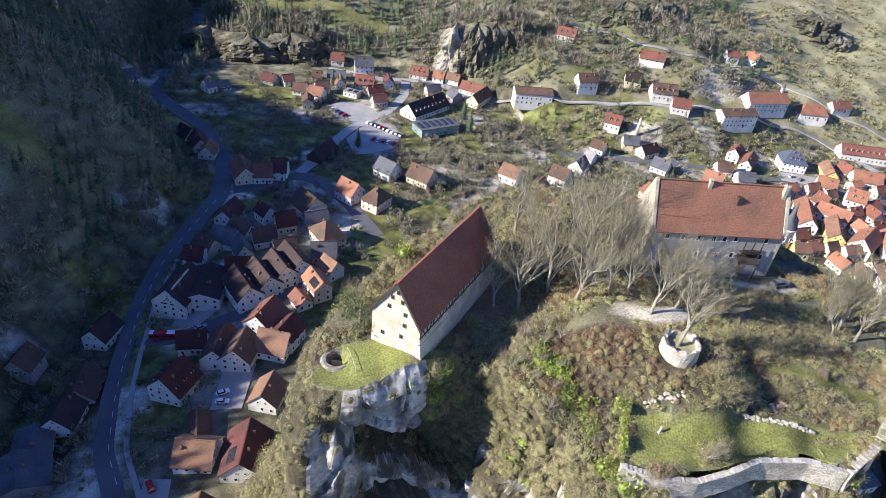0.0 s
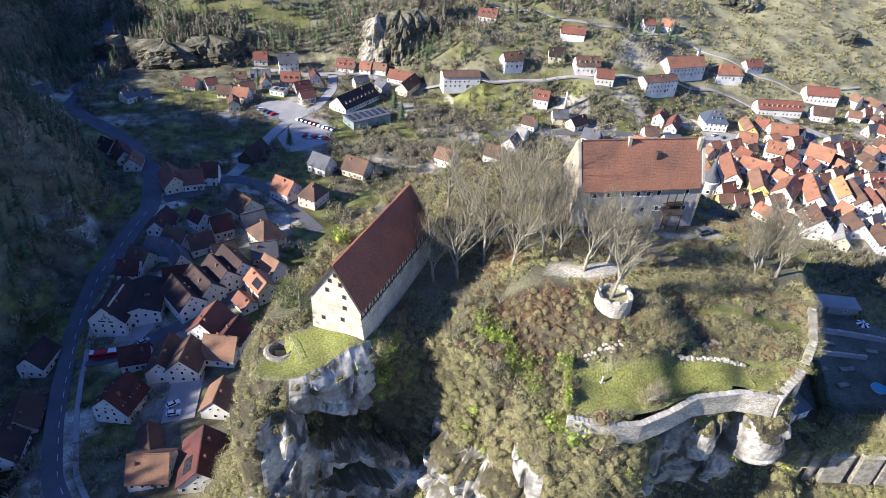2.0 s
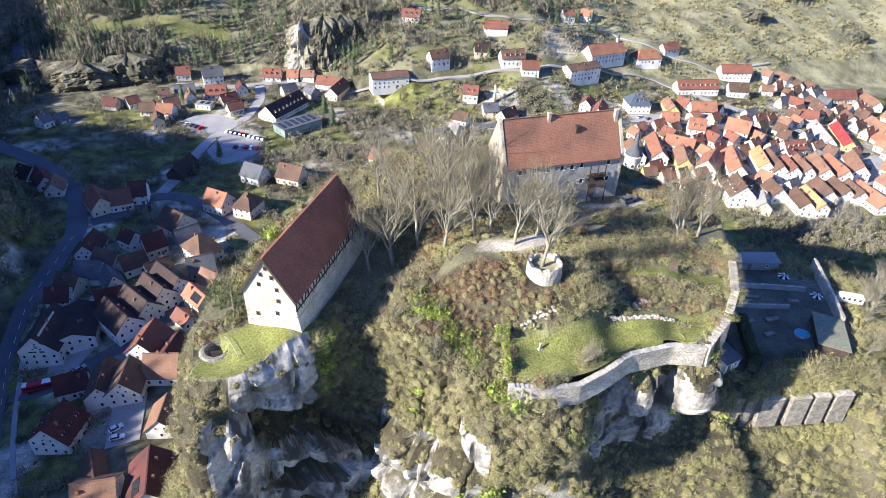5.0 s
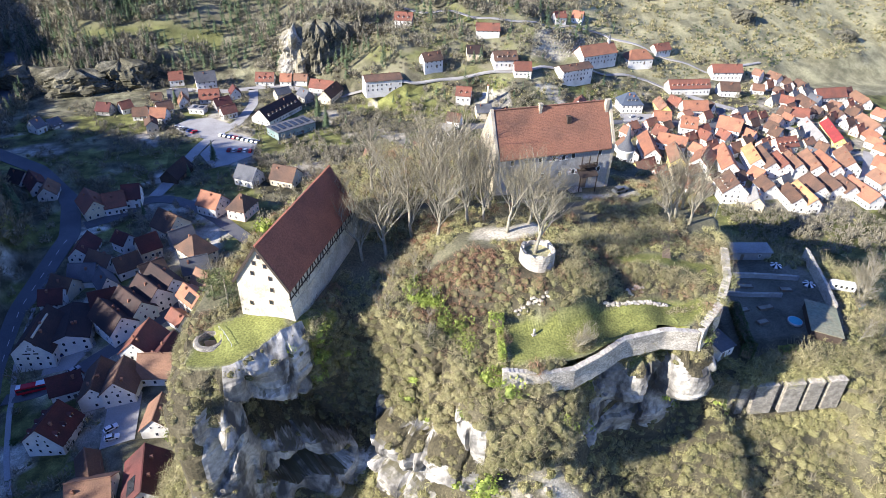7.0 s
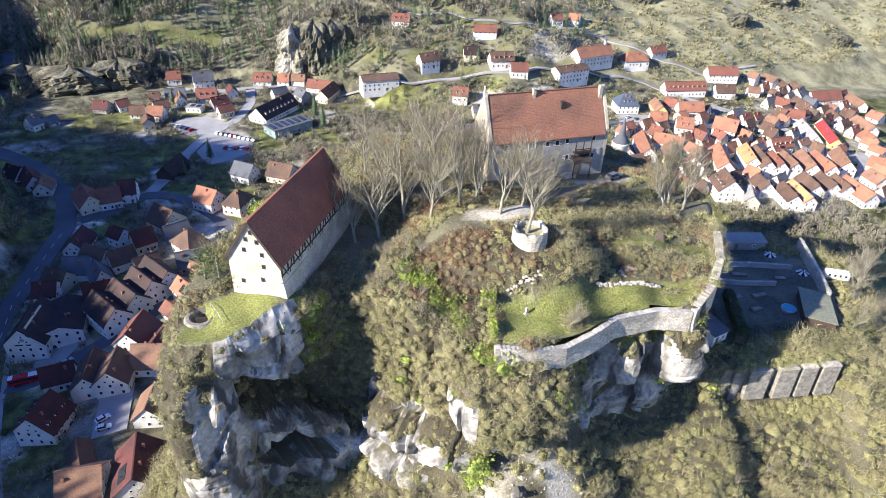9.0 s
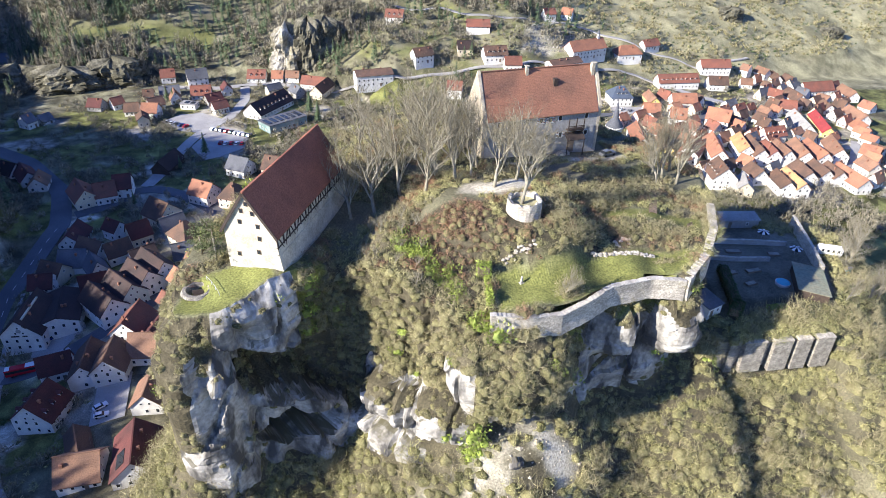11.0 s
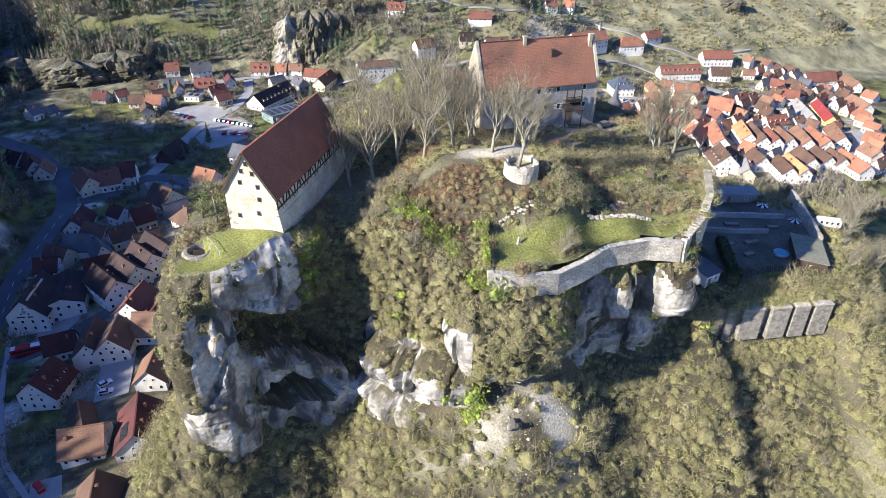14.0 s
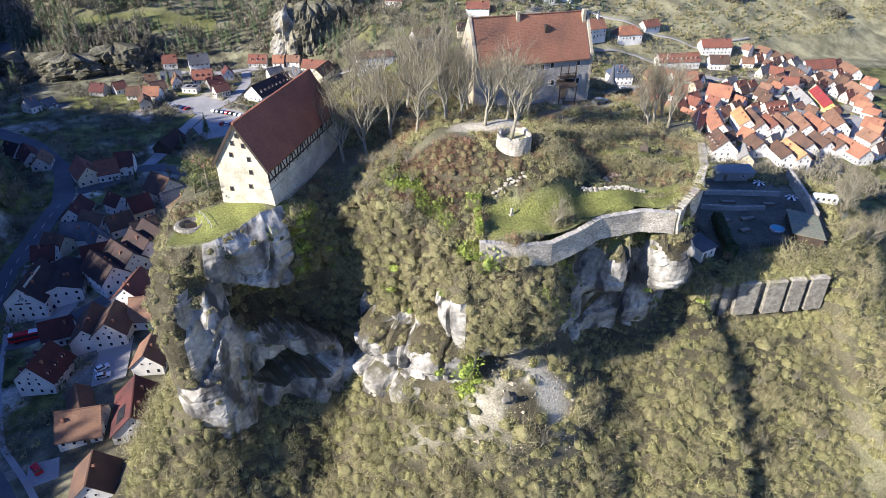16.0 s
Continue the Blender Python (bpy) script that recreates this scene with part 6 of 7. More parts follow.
p = np.concatenate([poisson(4300, -330, -108, 50, 520, is_wood, 3.9, 11, 6), poisson(2000, -230, 260, 385, 600, is_wood, 4.0, 12, 6)])
q = np.concatenate([poisson(900, -720, -330, 200, 950, is_wood, 9, 15, 6), poisson(500, -330, -60, 500, 900, is_wood, 8, 16, 6)])
fir = (waves(p[:, 0] * 1.3, p[:, 1] * 1.3 + 20) > .9) | (rng.random(len(p)) < np.where((p[:, 0] < -100) & (p[:, 1] > 270), .32, np.where((p[:, 0] < -10) & (p[:, 0] > -120), .55, np.where(p[:, 0] < 20, .28, .08))))
scatter("woodland", with_height(p[~fir], .7, 1.3, 13), CROWNS, WOODS, "leafless grey-brown woodland on the valley sides", "woodland")
over = []
for cx, cy, wide, deep, tall in ((-150, 446, 110, 30, 5), (-170, 450, 90, 30, 8), (-130, 448, 60, 30, 8), (6, 446, 50, 22, 29), (24, 446, 30, 22, 21)):
    for _ in range(80):
        a, r = rng.uniform(0, 2 * math.pi), rng.random() ** .5
        x, y = cx + wide / 2 * r * math.cos(a), cy + deep / 2 * r * math.sin(a)
        over.append((x, y, land_height(x, y) + (tall * (.9 - .2 * r) if math.sin(a) * r > -.25 else tall * rng.uniform(0, .45)), rng.uniform(.6, 1.1), rng.uniform(.8, 1.1)))
scatter("crag_trees", np.array(over), CROWNS + FIRS, WOODS, "bare trees and spruces growing over the crags", "woodland")
scatter("far_woodland", with_height(q, 1.3, 2.2, 17), CROWNS + FIRS, WOODS, "distant leafless woods on the high slopes", "woodland")
scatter("conifers", with_height(p[fir], .7, 1.3, 14), FIRS, EVERGREEN, "dark green spruces among the bare woods", "woodland")


# gardens, hedges and thickets between the houses
def hedge_or_thicket(x, y):
    first, second, sort = plots(x, y)
    return (second - first < 2.2) & (sort > .15) | (sort > .86) | (sort > .5) & (waves(x * 5, y * 5) > 1.3)


def is_garden(x, y):
    far = ground_height(x, y, False)
    return (far < 14) & (edge_distance(x, y, RIM) > 60) & off_roads(x, y, .8) & hedge_or_thicket(x, y)


p = poisson(3900, -110, 330, 90, 440, is_garden, 1.9, 21, 14)
tall = rng.random(len(p)) < np.where(p[:, 0] < 30, .45, .18)
scatter("garden_shrubs", with_height(p[~tall], .6, 1.6, 22), GARDEN, SCRUB, "bare brown shrubs in the gardens of the town", "shrubs", solid=.78)
scatter("thicket", with_height(p[tall], .35, .75, 23), CROWNS, WOODS, "leafless thickets along the stream and the lanes", "shrubs")
p = poisson(150, -110, 330, 90, 440, lambda x, y: is_garden(x, y) & (waves(x * 3, y * 3 + 7) > .4), 5, 24, 8)
scatter("evergreen_shrubs", with_height(p, .8, 1.8, 25), LEAFY, HEDGE, "dark evergreen garden shrubs and small conifers", "shrubs", solid=.78)
p = poisson(70, -105, 320, 95, 430, lambda x, y: (ground_height(x, y, False) < 12) & (edge_distance(x, y, RIM) > 40) & off_roads(x, y, 2.0), 10, 26, 8)
for k, (x, y) in enumerate(p):
    tree(x, y, (.8, 1.0, 1.25)[k % 3], k % 3, "leafless garden tree between the houses", kinds=SMALL_TREES, group="garden trees")
for x, y, s in ((-53.7, 314.8, 1.0), (2.5, 367.8, 1.3), (7, 352, 1.2), (-81.5, 396, .8), (-86, 400, .9), (-64, 298, .6), (-79, 262, .6)):
    ob = thing("spruce", pose(x, y, land_height(x, y)), "dark green spruce standing by itself", "tree", "spruces of the valley")
    ob.scale = (s, s, s)
    bm = bmesh.new()
    tube(bm, [(0, 0, -.3), (0, 0, 11)], [.22, .04], 6)
    part("trunk", bm, BARK, ob)
    part("crown", triangles("crown", np.concatenate([conifer(70), conifer(71)]), EVERGREEN), None, ob)
# thicket on the shaded slope between the yard and the town
p = poisson(330, 192, 267, 187, 231, lambda x, y: (edge_distance(x, y, RIM) > 6) & (edge_distance(x, y, YARD_OPEN) > 3) & off_roads(x, y, 2), 4.0, 71, 20)
scatter("slope_thicket", with_height(p, .45, .9, 72), CROWNS, WOODS, "leafless thicket on the shaded slope above the old town", "woodland")
# trees along the lanes of the valley and at the foot of the western woods
p = np.concatenate([poisson(190, -40, 150, 235, 365, lambda x, y: (edge_distance(x, y, RIM) > 50) & off_roads(x, y, 1.6) & (waves(x * 1.6, y * 1.6) > -.2), 5.5, 73, 10),
                    poisson(200, -165, -98, 60, 300, lambda x, y: off_roads(x, y, 2.2) & (ground_height(x, y, False) < 8), 4.2, 74, 10)])
scatter("lane_trees", with_height(p, .4, .95, 75), CROWNS, WOODS, "leafless trees along the lanes of the valley", "trees")
p = poisson(420, -172, 20, 280, 402, lambda x, y: off_roads(x, y, 1.4) & (ground_height(x, y, False) < 8) & (waves(x * 2.3 + 11, y * 2.3) > .35), 3.1, 76, 12)
q = rng.random(len(p)) < .55
scatter("meadow_thicket", with_height(p[q], .3, .75, 77), CROWNS, WOODS, "leafless alders and thickets along the stream in the meadow", "trees")
scatter("meadow_shrubs", with_height(p[~q], .7, 1.9, 78), GARDEN, SCRUB_GREY, "bare grey-brown shrubs in the meadow", "shrubs", solid=.78)
# scrub and small trees between the houses of the northern slope
p = poisson(900, 15, 225, 296, 470, lambda x, y: off_roads(x, y, 1.8) & (edge_distance(x, y, RIM) > 50) & (edge_distance(x, y, OLD_TOWN) > 4) & (edge_distance(x, y, CHURCHYARD) > 1) & (waves(x * 2.7 + 5, y * 2.7) > np.interp(y, [330, 400], [.1, -.8])), 3.0, 87, 12)
q = rng.random(len(p))
scatter("northern_scrub", with_height(p[q < .58], .28, .62, 88), CROWNS, WOODS, "leafless scrub and small trees on the northern slope", "woodland")
scatter("northern_bushes", with_height(p[(q >= .58) & (q < .9)], .9, 2.2, 89), GARDEN, SCRUB_GREY, "bare grey-brown bushes on the northern slope", "shrubs", solid=.78)
scatter("northern_spruces", with_height(p[q >= .9], .35, .75, 90), FIRS, EVERGREEN, "dark spruces among the bare trees of the northern slope", "woodland")
# junipers on the bald eastern hillside
p = poisson(4300, 180, 560, 390, 640, lambda x, y: (ground_height(x, y, False) > 3) & off_roads(x, y, 2) & (waves(x * 2.4, y * 2.4) + .9 * waves(x * 9, y * 9) > np.interp(y, [395, 425, 460, 540], [-4.0, -1.6, .1, 1.0])), 2.2, 31, 12)
half = rng.random(len(p)) < .35
scatter("hillside_scrub", with_height(p[~half], .6, 2.6, 33), GARDEN, SCRUB_GREY, "leafless scrub along the foot of the dry hillside", "brushwood", solid=.78)
p = p[half]
scatter("junipers", with_height(p, .4, 1.5, 32, stretch=(.7, 1.1)), TUFTS, HEDGE, "dark junipers and scrub on the dry hillside", "shrubs", solid=.78)


# ---- small houses that fill the old town ----
def free_plot(x, y):
    return (edge_distance(x, y, OLD_TOWN) < -2) & off_roads(x, y, 2.9)


infill = random.Random(12)
for k, (x, y) in enumerate(poisson(80, 165, 395, 225, 405, free_plot, 9.5, 91, 60)):
    house(x, y, infill.choice((20, 22, 110, 112, 25)), infill.uniform(7, 10), infill.uniform(6, 7.5), infill.uniform(3.5, 5.5), infill.uniform(7.5, 9.5),
          infill.choice(("tan", "brown", "orange", "rust", "brown", "slate")), infill.choice(("white", "white", "cream", "pink")))


NORTH_QUARTER = [(-96, 345), (-92, 405), (-40, 412), (0, 400), (-10, 352), (-45, 372)]
for poly, box_of, roofs, count, gap in ((NORTH_QUARTER, (-96, 0, 345, 412), ("brown", "rust", "tan", "slate", "maroon"), 14, 15),
                                        (LOWER_TOWN, (-104, -46, 140, 250), ("dark", "maroon", "brown", "slate"), 14, 11)):
    for x, y in poisson(count, *box_of, lambda x, y: (edge_distance(x, y, poly) < -1) & off_roads(x, y, 4.2), gap, 95, 60):
        house(x, y, infill.choice((15, 30, 105, 120)), infill.uniform(8, 11), infill.uniform(6.5, 8), infill.uniform(3.5, 5.5), infill.uniform(7.5, 9.5),
              infill.choice(roofs), infill.choice(("white", "white", "cream", "grey_wall")))


# ---- crags on the hillsides ----
def crag(x, y, wide, deep, tall, seed, label="weathered white limestone crag on the hillside"):
    """A rock mass with upright folds and a turf-grown top."""
    n, rows = 56, 26
    a = np.linspace(0, 2 * np.pi, n + 1)[:-1]
    base = land_height(x, y) - 4
    X, Y, Z = (np.zeros((rows + 1, n + 1)) for _ in range(3))
    for i in range(rows + 1):
        h = i / rows
        for j in range(n):
            c, s = math.cos(a[j]), math.sin(a[j])
            q = Vector((c * 2 + seed, s * 2, h * 2.5))
            r = 1 + .45 * noise.noise(q) + .30 * abs(noise.noise((q.x * 2.7, q.y * 2.7, q.z * .9))) + .14 * noise.noise((q.x * 6, q.y * 6, q.z * 4)) + .06 * noise.noise((q.x * 14, q.y * 14, q.z * 9))
            r *= (1 - max(0, h - .86) ** 1.3 * 12) * (1.15 - .28 * h)
            r = max(r, .02)
            r += (.20 * facet(q, 1.6, 1.1, seed) + .10 * facet(q, 4, 3, seed + 3)) * min(1, (1 - h) * 4)
            r = max(r, .02)
            top = 1 + .22 * noise.noise((c * 1.3 + seed, s * 1.3, 3))
            X[i, j], Y[i, j], Z[i, j] = x + wide / 2 * r * c, y + deep / 2 * r * s, base + (tall + 4) * h * top
    X[:, n], Y[:, n], Z[:, n] = X[:, 0], Y[:, 0], Z[:, 0]
    return tagged(new("crag", sheet("crag", X, Y, Z, WHITE_CRAG if -13 < x < 0 else GREY_CRAG, False)), label, "rock", kind="structure")


for k, c in enumerate(((-9, 440, 20, 16, 28), (5, 438, 18, 16, 29), (17, 442, 18, 14, 22), (-152, 430, 38, 20, 15), (-182, 440, 34, 18, 14), (-124, 438, 32, 18, 15), (351, 476, 20, 12, 8),
                       (447, 468, 20, 12, 8), (408, 510, 28, 14, 10), (258, 507, 30, 16, 11), (277, 502, 18, 12, 8), (104, 463, 28, 14, 12), (130, 478, 24, 14, 11))):
    crag(*c, k * 3.7 + 1)


# ---- garden of the castle ----
def stone_mesh(seed):
    r = random.Random(seed)
    bm = bmesh.new()
    bmesh.ops.create_icosphere(bm, subdivisions=1, radius=.5)
    for v in bm.verts:
        v.co = Vector((v.co.x * 1.25, v.co.y * .9, v.co.z * .75)) * r.uniform(.8, 1.15)
    return mesh_of("stone", bm, STONE)


STONES = [stone_mesh(k) for k in range(4)]


def stone_row(name, points, label, seed, spread=.15, layers=2):
    r = random.Random(seed)
    ob = thing(name, pose(0, 0, 0), label, "stones")
    for (ax, ay), (bx, by) in zip(points, points[1:]):
        k = max(1, int(math.hypot(bx - ax, by - ay) / .62))
        for i in range(k):
            for layer in range(layers):
                f = (i + r.random() * .5) / k
                x, y = ax + (bx - ax) * f + r.uniform(-spread, spread), ay + (by - ay) * f + r.uniform(-spread, spread)
                s = part("stone", STONES[r.randrange(4)], None, ob)
                s.matrix_basis = pose(x, y, height(x, y) + .14 + .36 * layer, 0, 0, r.uniform(0, 360)) @ Matrix.Diagonal((.8, .8, .75, 1))
    return ob


stone_row("dry_stone_wall", [(56.0, 78.0), (63, 77.8), (69.5, 77.4)], "low dry-stone terrace wall of pale blocks on the lawn", 1)
stone_row("stone_heap", [(62.0, 80.9), (64, 81.2), (65.6, 80.7)], "heap of white stones on the terrace", 2, .7, 3)
stone_row("rock_ledge", [(38.6, 76.6), (41, 76.9), (44, 76.8)], "pale natural rock ledge at the lawn's edge", 3, .4, 3)


def hedge(name, a, b, wide, tall, mat, label, seed, base=None):
    """A clipped hedge: a woody core and many small leaves."""
    a, b = Vector(a), Vector(b)
    k = (b - a).length
    z = base if base is not None else min(height(*a), height(*b))
    yaw = math.degrees(math.atan2(b.y - a.y, b.x - a.x))
    ob = thing(name, pose((a.x + b.x) / 2, (a.y + b.y) / 2, z, 0, 0, yaw), label, "hedge")
    part("core", bevelled(k - .25, wide - .3, tall - .15, .12), WOOD, ob, "dark woody core")
    r = np.random.default_rng(seed)
    n = int((k * tall * 2 + k * wide + 2 * wide * tall) * 34)
    q = np.stack([r.uniform(-k / 2, k / 2, n), r.uniform(-wide / 2, wide / 2, n), r.uniform(0, tall, n)], -1)
    side = r.integers(0, 5, n)
    q[side < 2, 1] = np.where(side[side < 2] == 0, -wide / 2, wide / 2)
    q[side == 2, 2] = tall
    q[side == 3, 2] = tall
    q[side == 4, 0] = np.sign(q[side == 4, 0]) * k / 2
    q += r.normal(size=(n, 3)) * .09
    u, v = r.normal(size=(n, 3)) * .12, r.normal(size=(n, 3)) * .12
    part("leaves", triangles("leaves", np.stack([q - u, q + u, q + v], 1), mat), None, ob)
    return ob


hedge("ivy_wall", (33.6, 68.4), (35.2, 78.6), 1.1, 2.8, IVY, "ivy-covered garden wall, bright green", 1, 76)
hedge("ivy_wall", (33.0, 76.0), (35.4, 75.2), 1.8, 2.6, IVY, "tall ivy clump beside the garden wall", 2)


def standing_stone():
    ob = thing("standing_stone", pose(40.8, 73.2, height(40.8, 73.2), 0, 0, 20), "pale standing stone on the lawn", "stone")
    part("base", bevelled(.9, .7, .25, .05), STONE, ob)
    bm = bevelled(.5, .35, 1.3, .08)
    for v in bm.verts:
        v.co.x *= 1 - .2 * v.co.z
    s = part("slab", bm, STONE, ob)
    s.matrix_basis = pose(0, 0, .25)


standing_stone()


def bench(x, y, yaw):
    ob = thing("garden_bench", pose(x, y, height(x, y), 0, 0, yaw), "weathered wooden bench on the terrace", "bench")
    part("seat", bevelled(1.6, .4, .06, .01), WOOD, ob).matrix_basis = pose(0, 0, .42)
    part("backrest", bevelled(1.6, .05, .4, .01), WOOD, ob).matrix_basis = pose(0, .22, .5)
    for s in (-.65, .65):
        part("leg", bevelled(.08, .38, .42, .01), WOOD, ob).matrix_basis = pose(s, 0, 0)


bench(80.5, 84.5, 20)


def garden_stairs():
    """Plank steps between two stringers, up the bank between two terraces."""
    ob = thing("garden_stairs", pose(0, 0, 0), "weathered wooden steps climbing between the garden terraces", "stairs")
    a, b = Vector((73.6, 88.0, height(73.6, 88.0))), Vector((78.6, 98.0, height(78.6, 98.0)))
    side = Vector((b.y - a.y, a.x - b.x, 0)).normalized() * .75
    for q in (side, -side):
        bm = bmesh.new()
        beam(bm, a + q + Vector((0, 0, .25)), b + q + Vector((0, 0, .25)), .12, .25)
        part("stringer", bm, WOOD, ob)
    n = 20
    tread = mesh_of("tread", bevelled(1.4, .34, .07, .01), WOOD)
    for k in range(n):
        q = a.lerp(b, (k + .5) / n)
        part("tread", tread, None, ob).matrix_basis = pose(q.x, q.y, q.z + .32, 0, 0, math.degrees(math.atan2(side.y, side.x)))


garden_stairs()


def golden_shrub():
    x, y = -8.6, 113.1
    ob = thing("golden_shrub", pose(x, y, height(x, y)), "bright yellow-green evergreen shrub behind the hall", "shrub")
    bm = bmesh.new()
    tube(bm, [(0, 0, -.3), (.1, 0, 1.6)], [.14, .08], 6)
    part("stem", bm, BARK, ob)
    scatter("foliage", np.array([(0, 0, .3, 2.0, 1.3), (.9, .5, .2, 1.5, 1.3), (-.8, .4, .2, 1.4, 1.2)]), LEAFY, IVY, "", "", parent=ob, solid=.78)


golden_shrub()


def rail(name, points, label):
    ob = thing(name, pose(0, 0, 0), label, "railing")
    z = [height(x, y) + .9 for x, y in points]
    for (x, y), h in zip(points, z):
        bm = bmesh.new()
        tube(bm, [(x, y, h - 1.2), (x, y, h)], [.05, .05], 6)
        part("post", bm, METAL, ob)
    bm = bmesh.new()
    tube(bm, [(x, y, h) for (x, y), h in zip(points, z)], [.04] * len(points), 6)
    part("handrail", bm, METAL, ob)


rail("railing", [(-15.2, 83.2), (-14.2, 81.6), (-13.4, 80.0), (-12.7, 78.6)], "thin white railing across the lawn")


def pit():
    ob = thing("sunken_entrance", pose(-16.8, 81.6, height(-16.8, 81.6)), "sunken stone-lined entrance in the lawn", "pit")
    bm = bmesh.new()
    n = 20
    rings = []
    for r, z in ((3.0, -.3), (2.6, .16), (2.0, .14), (1.75, -.6), (1.6, -2.9)):
        rings.append([bm.verts.new((r * math.cos(k * 2 * math.pi / n), r * math.sin(k * 2 * math.pi / n), z)) for k in range(n)])
    for r, s in zip(rings, rings[1:]):
        for k in range(n):
            bm.faces.new((r[k], r[(k + 1) % n], s[(k + 1) % n], s[k]))
    bm.faces.new(rings[-1])
    part("rim", bm, FIELDSTONE, ob)
    b = part("hatch", bevelled(1.9, .2, 1.4, .03), TIMBER, ob)
    b.matrix_basis = pose(.3, -1.2, -.6)


pit()


# ---- lower yard ----
def shed(name, x, y, z, yaw, length, width, low, high, roof, wall, label):
    """A lean-to with a single pitch, a door and a window."""
    ob = thing(name, pose(x, y, z, 0, 0, yaw), label, "shed")
    bm = bmesh.new()
    v = box(bm, -length / 2, length / 2, -width / 2, width / 2, -1, high)
    for p in v[4:]:
        if p.co.y < 0:
            p.co.z = low
    part("wall", bm, wall, ob)
    bm = bmesh.new()
    v = box(bm, -length / 2 - .3, length / 2 + .3, -width / 2 - .3, width / 2 + .3, high + .05, high + .2)
    for p in v:
        if p.co.y < 0:
            p.co.z -= high - low
    part("roof", bm, roof, ob)
    part("door", bevelled(.9, .1, 1.9, .02), WOOD, ob).matrix_basis = pose(-length * .25, -width / 2 - .03, 0)
    w = part("window", SMALL_WINDOW, None, ob)
    w.matrix_basis = pose(length * .2, -width / 2, .9)


FELT = material("mossy_green_roofing_felt", (.20, .215, .155), .9, .15, .6, 6, .2, (.30, .25, .16), .4)
shed("garden_hut", 121.6, 89.7, 55, 61, 12, 6.8, 2.0, 2.5, FELT, WALLS["timber"], "wide hut with mossy green felt roof")
shed("tool_shed", 91.2, 85.6, 55, 20, 4.6, 5, 2.6, 3.4, ROOFS["slate"], WALLS["white"], "small white shed with slate roof under the wall")
shed("long_shed", 121, 120, 55, -8, 11, 4, 2.4, 2.9, ROOFS["grey"], WALLS["grey_wall"], "long low shed with pale grey roof")
hedge("clipped_hedge", (98.6, 85), (103.6, 99), 2.2, 2.2, HEDGE, "tall dark clipped hedge beside the yard", 5, 55)
hedge("clipped_hedge", (96.2, 82), (99.5, 85), 2.4, 2.2, HEDGE, "rounded dark hedge at the yard's corner", 6, 55)
hedge("clipped_hedge", (105.9, 82.8), (110.6, 82.8), 2.0, 2.0, IVY, "bright yellow-green clipped hedge", 7, 54.0)
stone_wall("yard_wall", [(127.5, 93, 58), (131.5, 103, 58.2), (136.5, 117, 58.4)], .7, 4, "pale plastered yard wall with light coping", seed=4)
stone_wall("yard_wall", [(103, 105, 56.3), (110, 103, 56.2), (119, 101.5, 56.2)], .5, 2, "low grey terrace wall in the yard", GREY_STONE, seed=5)
stone_wall("yard_wall", [(108, 112, 56.4), (118, 110, 56.4), (128, 107.5, 56.4)], .5, 2, "low grey terrace wall below the shed", GREY_STONE, seed=6)
POOL = material("turquoise_water", (.05, .36, .46), .15, .05, 1, 4, 0)


def pool():
    ob = thing("paddling_pool", pose(115.8, 91.6, 55), "round turquoise paddling pool", "pool")
    bm = bmesh.new()
    tube(bm, [(0, 0, 0), (0, 0, .75)], [1.7, 1.75], 24)
    part("rim", bm, METAL, ob)
    bm = bmesh.new()
    bmesh.ops.create_circle(bm, cap_ends=True, segments=24, radius=1.6)
    part("water", bm, POOL, ob).matrix_basis = pose(0, 0, .78)


pool()


def planter(x, y, yaw, k, label="wooden raised garden bed in the yard"):
    ob = thing("raised_bed", pose(x, y, 55, 0, 0, yaw), label, "planter")
    for s in (-1, 1):
        part("side_board", bevelled(k, .1, .5, .02), WOOD, ob).matrix_basis = pose(0, s * .7, 0)
        part("end_board", bevelled(.1, 1.3, .5, .02), WOOD, ob).matrix_basis = pose(s * (k / 2 - .05), 0, 0)
    part("soil", bevelled(k - .2, 1.28, .42, .02), BARK, ob)


for x, y, yaw, k in ((108, 93, 10, 3), (112, 98, 5, 4), (106, 98, 8, 2.5), (112, 107, -12, 4), (122, 104, -12, 3)):
    planter(x, y, yaw, k)


def parasol(x, y, turn):
    ob = thing("parasol", pose(x, y, 55, 0, 0, turn), "folded-out garden parasol with black and white stripes", "parasol", "parasols of the yard")
    bm = bmesh.new()
    tube(bm, [(0, 0, 0), (0, 0, 2.5)], [.03, .03], 6)
    part("pole", bm, METAL, ob)
    bm = bmesh.new()
    n = 12
    top = bm.verts.new((0, 0, 2.65))
    ring = [bm.verts.new((1.6 * math.cos(k * math.tau / n), 1.6 * math.sin(k * math.tau / n), 2.15)) for k in range(n)]
    low = [bm.verts.new((v.co.x, v.co.y, 2.0)) for v in ring]
    for k in range(n):
        j = (k + 1) % n
        bm.faces.new((ring[k], ring[j], top)).material_index = k % 2
        bm.faces.new((low[k], low[j], ring[j], ring[k])).material_index = k % 2
    part("canopy", mesh_of("canopy", bm, FRAME_WHITE, RUBBER), None, ob)


def container():
    ob = thing("storage_bin", pose(137.4, 95.8, height(137.4, 95.8), 0, 0, 20), "teal-painted storage container under the trees", "container")
    part("body", bevelled(3.0, 2.0, 1.7, .06), material("teal_paint", (.05, .30, .30), .5, .1, 1, 8, .1), ob)
    part("lid", bevelled(3.1, 2.1, .12, .03), METAL, ob).matrix_basis = pose(0, 0, 1.7)


